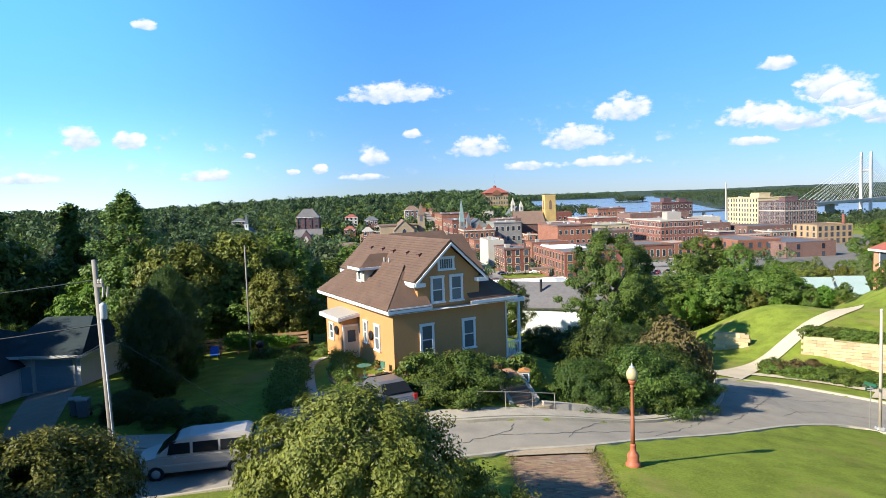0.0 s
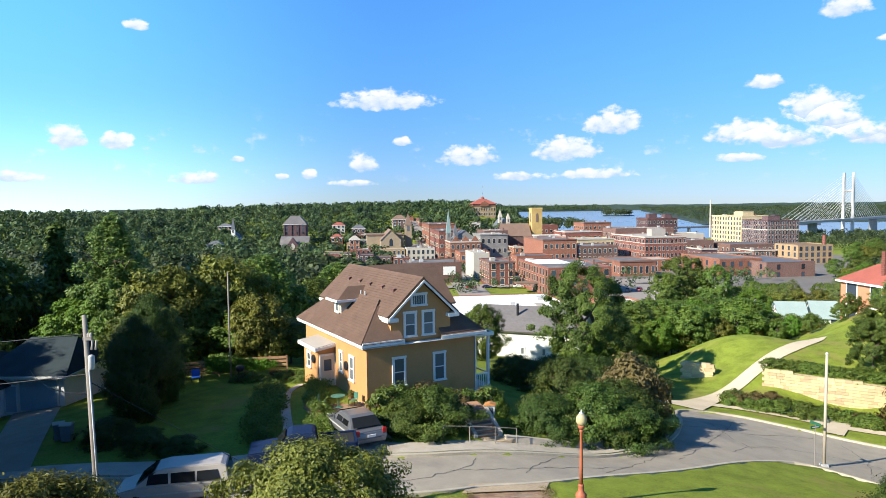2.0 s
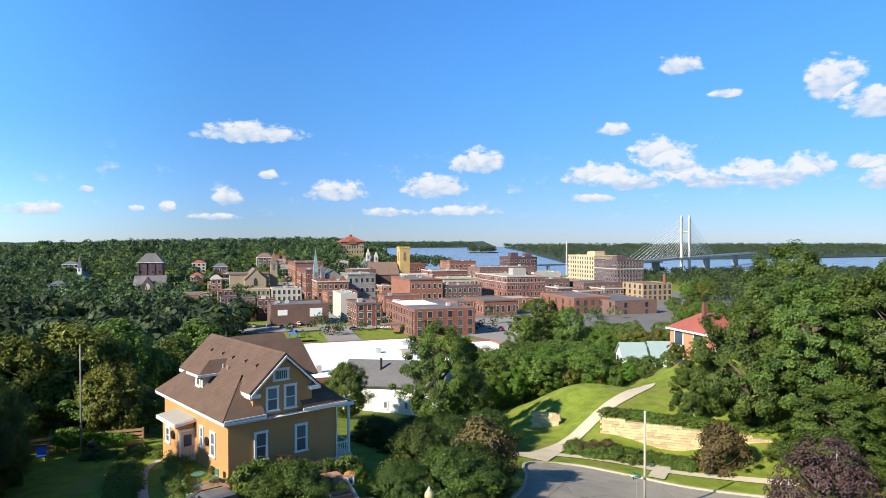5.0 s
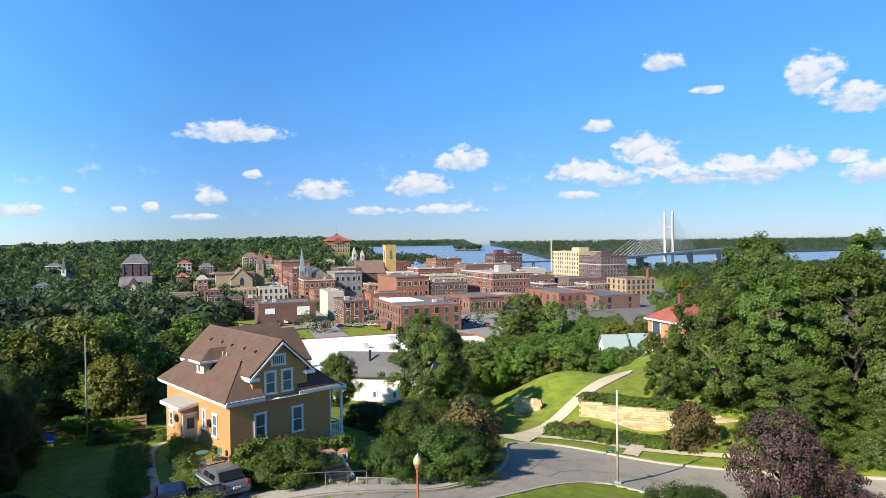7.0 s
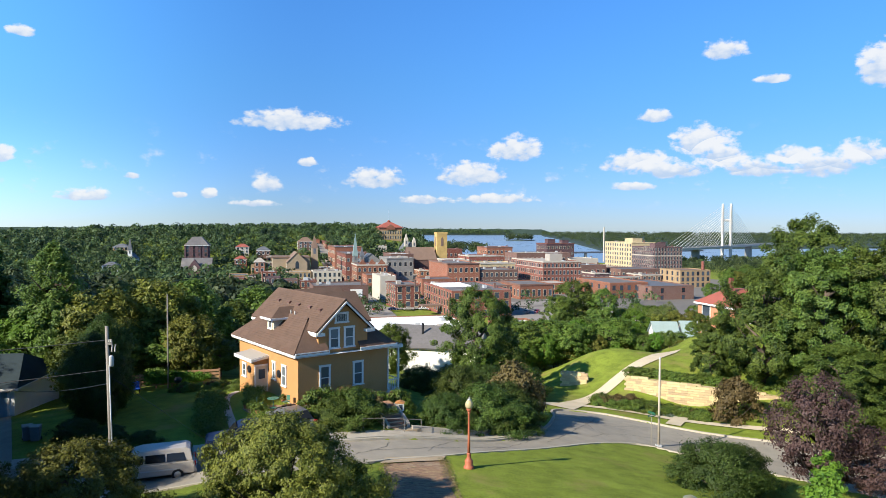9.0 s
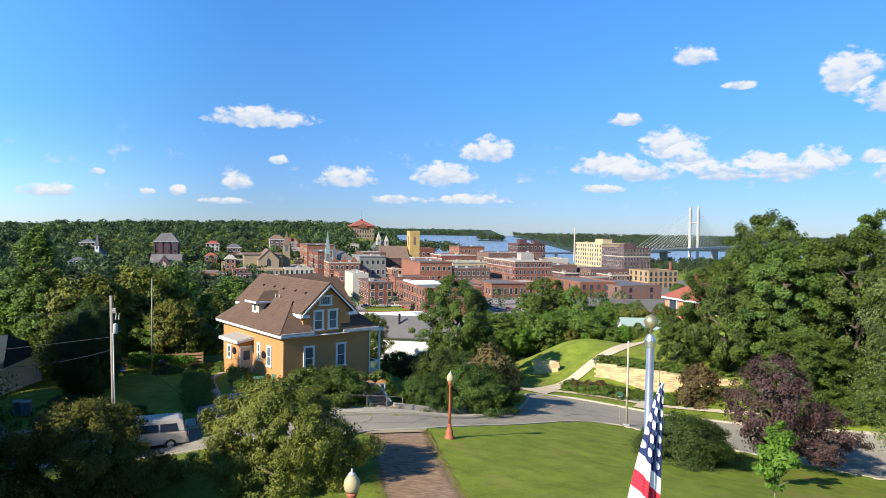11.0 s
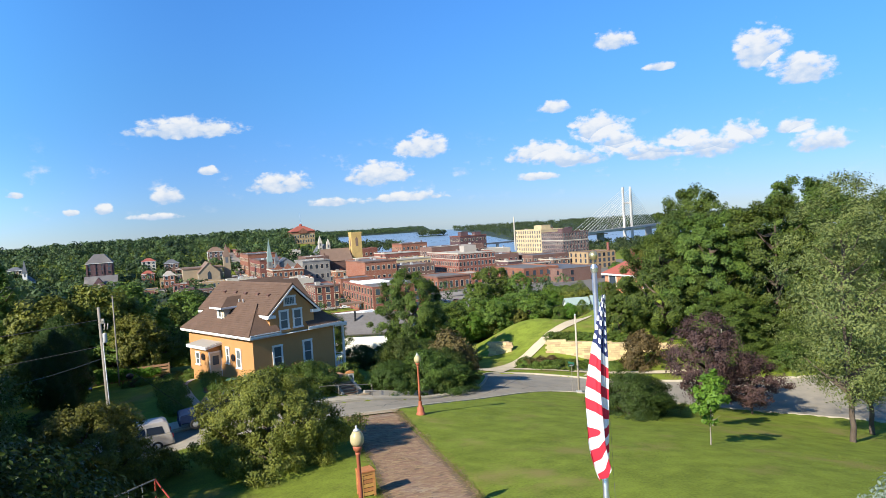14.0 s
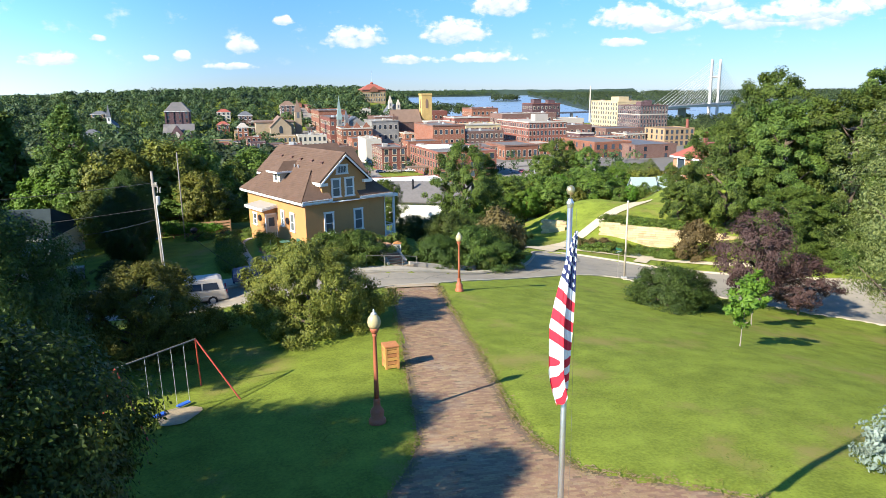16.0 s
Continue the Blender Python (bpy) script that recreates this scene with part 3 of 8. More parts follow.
def mound(h):
    return math.sqrt(max(0.0, 1 - h * h))


def oval(h):
    return math.sin(math.pi * min(1, max(0, h * 0.93 + 0.07))) ** 0.6


KINDS = {
    "broad_a": tree_meshes(11, 11, 4.6, 0.22, 170, 70, 0.21, LEAF, BARK, broad, 0.22, 11, 0.85, 0.6),
    "broad_b": tree_meshes(12, 12, 4.2, 0.2, 170, 70, 0.22, LEAF_MID, BARK, oval, 0.22, 11, 0.85, 0.6),
    "broad_c": tree_meshes(13, 10, 4.0, 0.15, 160, 70, 0.21, LEAF_YELLOW, BARK, round_top, 0.2, 10, 0.85, 0.6),
    "broad_d": tree_meshes(14, 11, 4.4, 0.2, 170, 70, 0.21, LEAF_BRIGHT, BARK, oval, 0.2, 10, 0.85, 0.6),
    "near_a": tree_meshes(15, 13, 5.2, 0.13, 230, 230, 0.13, LEAF_NEAR, BARK, oval, 0.28, 14, 0.70, 0.62),
    "near_b": tree_meshes(16, 13, 5.0, 0.13, 230, 230, 0.13, LEAF_NEAR, BARK, broad, 0.28, 14, 0.70, 0.62),
    "conifer": tree_meshes(17, 12, 3.4, 0.06, 330, 46, 0.2, NEEDLE, BARK, cone, 0.2, 14, 0.55, 0.35),
    "pine": tree_meshes(30, 12.6, 4.6, 0.07, 300, 110, 0.125, NEEDLE, BARK, layered, 0.24, 16, 0.6, 0.5),
    "bush": tree_meshes(18, 4.2, 3.7, 0.02, 460, 155, 0.062, LEAF_YELLOW, BARK, mound, 0.1, 12, 0.40, 0.5),
    "bush_dark": tree_meshes(19, 3.4, 3.0, 0.02, 260, 140, 0.066, LEAF_DARK_SHADED, BARK, mound, 0.09, 10, 0.5, 0.5),
    "bush_green": tree_meshes(20, 3.0, 2.4, 0.02, 190, 130, 0.072, LEAF_NEAR, BARK, mound, 0.08, 10, 0.45, 0.4),
    "bush_rust": tree_meshes(21, 3.0, 2.2, 0.05, 120, 50, 0.12, LEAF_RUST, BARK, mound, 0.08, 10, 0.45, 0.4),
    "purple": tree_meshes(22, 7.0, 3.2, 0.16, 190, 80, 0.10, LEAF_PURPLE, BARK, oval, 0.14, 12, 0.6, 0.4),
    "willow": tree_meshes(23, 16, 4.2, 0.17, 270, 120, 0.078, LEAF_GREY, BARK, oval, 0.2, 14, 0.8, 0.3),
    "sapling": tree_meshes(24, 3.8, 0.85, 0.3, 40, 50, 0.11, LEAF_BRIGHT, PALE_BARK, oval, 0.05, 8, 0.28, 0.2),
    "silver": tree_meshes(25, 2.4, 1.3, 0.02, 90, 60, 0.08, LEAF_SILVER, PALE_BARK, mound, 0.06, 8, 0.35, 0.4),
    "shade": tree_meshes(26, 12, 5.4, 0.03, 600, 230, 0.088, LEAF_DARK_SHADED, BARK, oval, 0.3, 16, 0.85, 0.45),
    "shade_mid": tree_meshes(29, 12, 5.4, 0.05, 420, 170, 0.12, LEAF, BARK, oval, 0.3, 16, 0.85, 0.5),
    "herb": tree_meshes(27, 1.0, 0.9, 0.02, 40, 40, 0.07, LEAF, BARK, mound, 0.03, 5, 0.25, 0.2),
    "herb_rust": tree_meshes(28, 1.0, 0.8, 0.02, 36, 40, 0.07, LEAF_RUST, BARK, mound, 0.03, 5, 0.25, 0.2),
}
FIRST = {}


def tree(kind, x, y, scale=1.0, tall=1.0, turn=0.0, name="tree", label="leafy green tree on the slope", category="tree", group="", sink=0.0):
    m = pose(x, y, gz(x, y) - sink, 0, 0, turn) @ Matrix.Diagonal((scale, scale, scale * tall, 1))
    key = (kind, name, label, group)
    if key in FIRST:
        made = copy_thing(FIRST[key], Matrix.Identity(4))
        made.matrix_basis = m
        return made
    ob = thing(name, label, category, m, group)
    trunk, crown = KINDS[kind]
    part("trunk", trunk, BARK, ob)
    part("crown", crown, LEAF, ob)
    FIRST[key] = ob
    return ob


def plant_near():
    flowering = "yellow-green rounded shrub beside the brick park path"
    tree("bush", -9.3, -7.6, 1.0, 1.05, 20, "shrub", flowering, "shrub")
    tree("bush", -17.3, -9.4, 0.95, 1.05, 150, "shrub", "yellow-green spreading shrub above the parked van", "shrub")
    tree("bush", -21.8, -11.5, 1.0, 1.0, 250, "shrub", "yellow-green spreading shrub above the parked van", "shrub")
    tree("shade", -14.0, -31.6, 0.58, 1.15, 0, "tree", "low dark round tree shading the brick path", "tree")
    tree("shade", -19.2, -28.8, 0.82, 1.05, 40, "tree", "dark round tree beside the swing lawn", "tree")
    # out of view; added to fill out the tree shadow on the lawn
    tree("shade", -24.6, -29.6, 0.85, 1.1, 210, "tree", "tall unseen tree casting shade on the lawn", "tree")
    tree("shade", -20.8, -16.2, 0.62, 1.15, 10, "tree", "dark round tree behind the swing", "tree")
    tree("shade_mid", -27.5, -14.0, 0.8, 1.1, 200, "tree", "full low-branched tree behind the swing", "tree")
    # trees added west of the view to keep the sun off drive and yard
    for x, y, s in ((-31.8, 0.0, 0.8), (-34.5, -5.5, 0.9), (-31, -3.5, 0.75), (-37, -1.5, 0.9), (-42, 4.5, 0.85), (-36, -7, 1.0), (-44, -8, 1.1), (-50, 1, 1.2), (-55, 10, 1.2), (-41, -18, 1.0)):
        tree("shade_mid", x, y, s, 1.4 if s < 0.95 else 1.15, 70 * s + x, "tree", "full tree added to shade the garage drive", "tree")
    for x, y, sc, tl in ((-34.6, 2.6, 0.85, 1.75), (-37.5, 0.5, 0.9, 1.7), (-37.8, 7.2, 0.72, 1.7), (-41.0, 9.6, 0.85, 1.6)):
        tree("shade_mid", x, y, sc, tl, 31 * x, "tree", "tall tree added to shade the yard", "tree")
    # street corner shrubs in front of the house
    for x, y, s, t in ((1.8, 12.1, 0.6, 1.1), (4.6, 12.3, 0.55, 1.2), (6.3, 14.3, 0.7, 1.2), (0.9, 13.6, 0.55, 1.2)):
        tree("bush_green", x, y, s, t, 77 * x, "shrub", "mid-green bush on the street corner bank", "shrub")
    tree("bush_green", 3.4, 13.2, 1.1, 1.0, 0, "shrub", "mid-green thicket on the street corner bank", "shrub")
    tree("bush_dark", 0.3, 12.4, 0.8, 0.9, 90, "shrub", "dark green thicket on the street corner bank", "shrub")
    tree("bush_dark", 3.6, 15.0, 0.72, 1.15, 230, "shrub", "dark green thicket on the street corner bank", "shrub")
    tree("bush_dark", 5.4, 15.6, 0.9, 1.05, 40, "shrub", "mid-green bush on the street corner bank", "shrub")
    tree("bush_dark", 5.2, 13.4, 0.85, 0.85, 160, "shrub", "dark green thicket on the street corner bank", "shrub")
    tree("bush_rust", 6.6, 17.6, 1.2, 1.25, 60, "shrub", "rust-tinged bush on the street corner bank", "shrub")
    tree("bush_green", 2.2, 16.8, 1.1, 1.15, 10, "shrub", "mid-green bush on the street corner bank", "shrub")
    tree("bush_green", -6.4, 9.9, 0.95, 0.85, 30, "shrub", "mid-green bush below the house wall", "shrub")
    tree("bush_green", -7.7, 9.4, 0.8, 0.75, 200, "shrub", "mid-green bush below the house wall", "shrub")
    for i in range(16):
        s = 0.3 + 8.4 * i / 16
        d = -0.9 - 0.9 * RNG.random()
        x, y = -10.24 + s * 0.858 - d * 0.514, 12.64 + s * 0.514 + d * 0.858
        tree("herb_rust" if i % 4 == 1 else "herb", x, y, 0.8 + 0.6 * RNG.random(), 0.9 + 0.5 * RNG.random(), i * 50, "border_plant", "low garden plant along the house wall", "plant", "plants along the house wall")
    # east of the park
    tree("bush_dark", 15.1, 0.6, 0.9, 0.95, 0, "shrub", "large mid-green rounded shrub at the lawn edge", "shrub")
    tree("bush_dark", 17.6, 2.4, 0.75, 1.0, 90, "shrub", "dark green shrub at the lawn edge", "shrub")
    tree("purple", 23.9, 3.9, 0.95, 1.15, 0, "purple_tree", "purple-leaved ornamental tree by the street", "tree")
    tree("purple", 27.4, 3.3, 0.8, 0.85, 120, "purple_tree", "purple-leaved ornamental tree by the street", "tree")
    tree("sapling", 13.2, -11.4, 1.0, 1.0, 0, "young_tree", "slender young tree on the open lawn", "tree")
    tree("sapling", 19.0, -3.5, 1.1, 0.9, 90, "young_tree", "bright young tree beside the dark shrub", "tree")
    tree("willow", 26.2, -7.5, 1.0, 1.05, 0, "willow", "tall grey-green feathery tree on the lawn edge", "tree")
    tree("willow", 31.5, -4.0, 0.95, 1.0, 130, "willow", "tall grey-green feathery tree on the lawn edge", "tree")
    tree("silver", 8.2, -27.2, 0.85, 1.0, 0, "shrub", "silvery-leaved shrub on the lawn", "shrub")
    # trees beyond the side street
    for kind, x, y, s, t, r in (("near_a", 36.4, 29.6, 0.98, 1.02, 0), ("near_b", 33.2, 34.6, 0.42, 1.0, 120), ("near_a", 36.5, 37.5, 0.5, 0.9, 250), ("near_b", 40.5, 26, 1.0, 1.08, 70), ("near_a", 47, 23, 1.1, 1.1, 160), ("near_b", 52, 20, 1.1, 1.1, 220), ("near_a", 44, 33, 1.1, 1.1, 280), ("near_b", 57, 30, 1.15, 1.1, 300), ("near_a", 38, 20, 0.75, 0.75, 30), ("near_b", 64, 22, 1.1, 1.1, 10), ("near_a", 60, 12, 1.0, 1.1, 40)):
        tree(kind, x, y, s, t, r, "tree", "tall full-crowned green tree beyond the side street", "tree")
    tree("bush_rust", 30.2, 24.4, 1.15, 1.15, 100, "shrub", "rust-tinged bush above the stone wall", "shrub")
    tree("bush_rust", 22.6, 31.6, 0.42, 0.7, 40, "shrub", "sparse russet bush by the pale walk", "shrub")
    tree("bush_green", 35.0, 17.0, 1.3, 1.3, 0, "shrub", "mid-green bush beyond the side street", "shrub")
    for x, y, s in ((36, 22.5, 0.9), (39.5, 19.0, 1.0), (43, 16.5, 1.1), (46, 19.5, 1.2), (41, 24, 0.9), (48.5, 14, 1.1)):
        tree("bush_green", x, y, s, 0.9, 47 * x, "shrub", "mid-green undergrowth beneath the tall trees", "shrub")
    tree("bush_green", 40.5, 14.5, 0.9, 0.9, 80, "shrub", "mid-green bush beyond the side street", "shrub")
    for kind, x, y, s, t, r in (("broad_a", 64, 178, 1.5, 1.0, 0), ("broad_b", 71, 170, 1.2, 1.0, 90), ("broad_a", 57, 172, 1.1, 1.0, 200), ("broad_d", 72, 148, 0.95, 0.9, 30), ("broad_c", 80, 152, 0.95, 0.85, 140), ("broad_c", 64, 146, 0.8, 0.8, 230)):
        tree(kind, x, y, s, t, r, "tree", "large full-crowned tree at the edge of town", "tree")
    # dark shrubs added in place of the shade on this grass
    for x, y, s in ((-24.0, 8.6, 0.5), (-21.6, 7.4, 0.42), (-19.4, 6.7, 0.36)):
        tree("bush_dark", x, y, s, 0.8, 60 * x + y, "shrub", "low dark shrub added where the yard edge is shaded", "shrub")
    # beside and behind the house
    for x, y, s in ((1.2, 31.0, 0.5), (3.6, 30.0, 0.7), (-0.2, 28.5, 0.7), (2.6, 25.5, 0.9), (5.8, 26.5, 1.0), (8.6, 29.5, 0.9), (11.0, 34, 1.0)):
        tree("bush_dark", x, y, s, 0.95, 60 * x + y, "shrub", "dark tangled shrub on the bank below the porch", "shrub")
    # added to darken grass that the sun reaches here
    for x, y in ((-27, -6), (-25, -4.2), (-29, -8.5)):
        tree("bush_dark", x, y, 0.8, 0.9, 47 * x, "shrub", "dark shrub added over bright grass behind the bushes", "shrub")
    for i in range(22):
        x, y = 70 + 68 * RNG.random(), 158 + 46 * RNG.random()
        tree(("broad_a", "broad_b", "broad_c", "broad_a")[i % 4], x, y, 0.62 + 0.25 * RNG.random(), 0.9, 61 * i, "tree", "leafy tree below the factory yard", "tree", "trees below the yard")
    for i in range(18):
        y = 205 + 130 * RNG.random()
        x = 0.535 * (y + 35) - 4 + 26 * RNG.random()
        tree(("broad_a", "broad_b", "broad_c", "broad_d")[i % 4], x, y, 0.7 + 0.3 * RNG.random(), 0.95, 73 * i, "tree", "leafy tree beside the brick stores", "tree", "trees by the stores")
    for i in range(9):
        y = 400 + 50 * RNG.random()
        x = 0.575 * (y + 29) - 4 + 22 * RNG.random()
        tree(("broad_a", "broad_b", "broad_c")[i % 3], x, y, 1.1 + 0.3 * RNG.random(), 0.95, 41 * i, "tree", "leafy tree behind the tan works", "tree", "trees by the works")
    for x, y, s in ((92, 168, 1.0), (101, 161, 1.05), (84, 160, 0.85), (110, 168, 0.9)):
        tree("willow", x, y, s * 0.72, 0.9, 50 * s + x, "tree", "loose grey-green tree at the edge of town", "tree")
    tree("pine", -34.2, 29.5, 1.14, 1.0, 90, "conifer", "broad feathery bright green pine behind the garage", "tree")
    tree("near_b", -30.0, 35.0, 0.7, 0.95, 200, "tree", "tall full green tree behind the garage", "tree")
    tree("near_a", 6.9, 36.5, 0.76, 1.14, 0, "tree", "full green tree behind the corner thicket", "tree")
    tree("shade_mid", -2.2, 46, 0.46, 1.12, 0, "tree", "small round-crowned tree below the house", "tree")
    for kind, x, y, s, t, r in (("conifer", -41.5, 34, 1.2, 0.98, 0), ("conifer", -46.5, 28.5, 1.45, 1.12, 200), ("conifer", -53, 28, 1.35, 1.1, 20)):
        tree(kind, x, y, s * 1.05, t, r, "conifer", "dense dark green conifer above the garage", "tree")


def plant_yard():
    tree("broad_c", -21.6, 29.0, 0.62, 1.0, 60, "tree", "small bright tree behind the yard fence", "tree")
    # the two "shade" trees carry their shade in the dark leaf colour
    for kind, x, y, s, t, r in (("shade", -24.2, 12.2, 0.33, 1.6, 200), ("shade", -25.2, 16.6, 0.4, 1.5, 0), ("broad_a", -28.6, 22.2, 0.55, 0.95, 120), ("broad_b", -28, 29, 0.6, 0.8, 250), ("broad_a", -24.5, 30.5, 0.62, 0.7, 240), ("broad_b", -19.5, 31.0, 0.5, 0.6, 300), ("broad_a", -15.8, 33.5, 0.5, 0.55, 20), ("broad_c", -27.5, 36, 0.8, 0.8, 80)):
        tree(kind, x, y, s, t, r, "tree", "dark leafy tree shading the yard", "tree")


def plant_woods():
    rng = np.random.default_rng(3)
    count = 0
    spots = []
    def free(x, y, gap):
        if any((x - a) ** 2 + (y - b) ** 2 < gap * gap for a, b in spots):
            return False
        spots.append((x, y))
        return True
    tries = 0
    while count < 95 and tries < 6000:
        tries += 1
        x, y = -20 - 75 * rng.random(), 26 + 110 * rng.random()
        if x > -26 and y < 34 or x < -30 - (y + 30) * 0.62 or not free(x, y, 4.6):
            continue
        kind = ("broad_a", "broad_b", "broad_c", "broad_b", "broad_d")[int(rng.random() * 5)]
        s = 0.7 + 0.4 * rng.random()
        tall = 0.85 + 0.3 * rng.random()
        top = (11.1 - 0.0875 * y if x > -5.6 - 0.25 * (y + 35.5) else 12.4 - 0.05 * y) - 1.5 * rng.random()
        tall = min(tall, max(0.45, (top - gz(x, y)) / (11.5 * s)))
        tree(kind, x, y, s, tall, 360 * rng.random(), "tree", "leafy tree in the wooded ravine", "tree", "trees in the ravine")
        count += 1
    count, tries = 0, 0
    while count < 130 and tries < 9000:
        tries += 1
        y = 56 + 130 * rng.random()
        x = (0.12 + 0.52 * rng.random()) * (y + 36) - 6
        if abs(x - 74) < 13 and 88 < y < 139 or abs(x - 33) < 7 and 96 < y < 160 or (abs(x - 52) < 9 and abs(y - 66) < 10) or not free(x, y, 4.0):
            continue
        open_side = 0.42 < (x + 5.6) / (y + 35.5) < 0.64
        room = (8.0 - 0.172 * y if open_side else 9.0 - 0.148 * y) - 2.5 * rng.random() ** 2 - gz(x, y)
        if x < 0.20 * (y + 36) - 6 or room < 2.6:
            continue
        kind = ("broad_a", "broad_b", "broad_c", "broad_a", "broad_d")[int(rng.random() * 5)]
        s = min(0.62 + 0.32 * rng.random(), room / 9.0)
        tree(kind, x, y, s, min(1.1, room / (11.3 * s)), 360 * rng.random(), "tree", "leafy tree on the slope above town", "tree", "trees above town")
        count += 1


def far_wood(name, label, spots, rng, lobes=4, cards=124):
    """A far wood: each tree a heap of rounded lobes, whose shells carry outward-turned leaf clumps."""
    t = np.array(spots, dtype=float)
    n, per = len(t), cards // lobes
    h = t[:, 3]
    a = rng.random((n, lobes)) * 2 * math.pi
    up = rng.random((n, lobes))
    reach = 0.24 * np.sqrt(1 - 0.75 * up) * h[:, None] * (0.6 + 0.5 * rng.random((n, lobes)))
    c = np.stack([t[:, 0, None] + reach * np.cos(a), t[:, 1, None] + reach * np.sin(a), t[:, 2, None] + h[:, None] * (0.32 + 0.38 * up)], -1)
    r = h[:, None] * (0.23 + 0.09 * rng.random((n, lobes)))
    k = n * lobes * per
    d = rng.normal(size=(k, 3)) + np.array([0, 0, 0.35])
    d /= np.linalg.norm(d, axis=1)[:, None] + 1e-9
    rr = np.repeat(r.ravel(), per)[:, None]
    p = np.repeat(c.reshape(-1, 3), per, 0) + d * rr * (0.82 + 0.25 * rng.random((k, 1))) * np.array([1, 1, 0.85])
    nrm = d + rng.normal(size=(k, 3)) * 0.24
    nrm /= np.linalg.norm(nrm, axis=1)[:, None]
    e = np.cross(nrm, rng.normal(size=(k, 3)))
    e /= np.linalg.norm(e, axis=1)[:, None] + 1e-9
    f = np.cross(nrm, e)
    size = rr * 0.24 * (0.6 + 0.8 * rng.random((k, 1)))
    e, f = e * size, f * size * 0.7
    v = np.stack([p - e, p - f, p + e, p + f], 1).reshape(-1, 3)
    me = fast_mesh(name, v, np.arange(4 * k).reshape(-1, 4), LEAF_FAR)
    return tagged(new(name, me), label, "woods", "", "stuff")


# broad dark noise paints in shaded gaps between crowns, the blue tint haze
LEAF_FAR = leafy("far_leaves_hazed", (0.009, 0.023, 0.013), (0.100, 0.142, 0.046), 0.6, 0.055, 0.22, 3.0)


def plant_hedge():
    rng = np.random.default_rng(17)
    for i in range(24):
        t = i / 23
        x, y = 10 + 36 * t + rng.normal() * 0.8, 51.5 + 4.5 * math.sin(3.1 * t) + rng.normal() * 1.5
        kind = ("broad_c", "broad_a", "broad_d", "broad_b")[int(rng.random() * 4)]
        tree(kind, x, y, (0.36 + 0.12 * rng.random()) * (1.0 if x < 29 else 0.5), 0.9 + 0.3 * rng.random(), 360 * rng.random(), "tree", "dense leafy tree behind the grassy mound", "tree", "trees behind the mound")


def plant_far():
    rng = np.random.default_rng(9)
    spots, taken = [], {}
    for i in range(26000):
        y = 150 + 950 * rng.random() ** 0.8
        x = -760 * rng.random() * (y + 50) / 900 + 75
        if x > -34 - 0.02 * y and y < 600:
            continue
        if x > -30 and y < 600:
            continue
        if -190 < x < -40 and 260 < y < 560 and rng.random() > 0.16:
            continue
        if -190 < x and 560 <= y < 640 and rng.random() > 0.5:
            continue
        if 690 < y < 790 and abs(x - 0.043 * (y + 30)) < 17:
            continue
        if 225 < y < 745 and abs(x - np.interp(y, [225, 290, 345, 420, 493, 565, 615, 665, 740], [4, 0, -5, -10, -13, -20, -29, -42, -58])) < 10:
            continue
        cell = (int(x // 8), int(y // 8))
        if any((x - a) ** 2 + (y - b) ** 2 < 62 for i_ in (-1, 0, 1) for j_ in (-1, 0, 1) for a, b in taken.get((cell[0] + i_, cell[1] + j_), ())):
            continue
        taken.setdefault(cell, []).append((x, y))
        h = 10 + 8 * rng.random() ** 1.5
        spots.append((x, y, gz(x, y) - 0.5, h))
        if len(spots) >= 6200:
            break
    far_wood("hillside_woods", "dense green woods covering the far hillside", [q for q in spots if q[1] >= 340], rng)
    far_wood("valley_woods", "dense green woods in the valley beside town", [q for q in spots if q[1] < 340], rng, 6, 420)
    spots = []
    for i in range(620):
        y = 240 + 560 * rng.random()
        x = -20 + 300 * rng.random() * y / 520
        if rng.random() < 0.62:
            continue
        spots.append((x, y, gz(x, y) - 0.5, 5 + 4 * rng.random()))
    far_wood("street_trees", "small street trees among the town buildings", spots, rng, 5, 80)
    spots = []
    for i in range(170):
        a, r = 2 * math.pi * rng.random(), rng.random() ** 0.5
        spots.append((80 + 60 * r * math.cos(a) + 40 * rng.random(), 860 + 130 * r * math.sin(a), gz(100, 860), 11 + 5 * rng.random()))
    for i in range(900):
        y = 560 + 420 * rng.random()
        x = (0.44 + 0.5 * rng.random()) * y
        spots.append((x, y, gz(x, y), 8 + 5 * rng.random()))
    for i in range(160):
        y = 300 + 260 * rng.random()
        x = (0.62 + 0.3 * rng.random()) * y
        spots.append((x, y, gz(x, y), 7 + 5 * rng.random()))
    far_wood("riverside_woods", "green riverside trees beyond the church", spots, rng, 5, 80)


# ---- the ochre house ----
PANE_CACHE = {}


def frame_ring(outer, inner, y0, y1):
    """A four-sided frame as one closed ring between two outlines."""
    both = outer + inner
    quads = []
    for k in range(4):
        e = (k + 1) % 4
        quads += [(k, e, 4 + e, 4 + k), (8 + k, 12 + k, 12 + e, 8 + e), (k, 8 + k, 8 + e, e), (4 + k, 4 + e, 12 + e, 12 + k)]
    return Shape().add([(a, y0, b) for a, b in both] + [(a, y1, b) for a, b in both], quads)


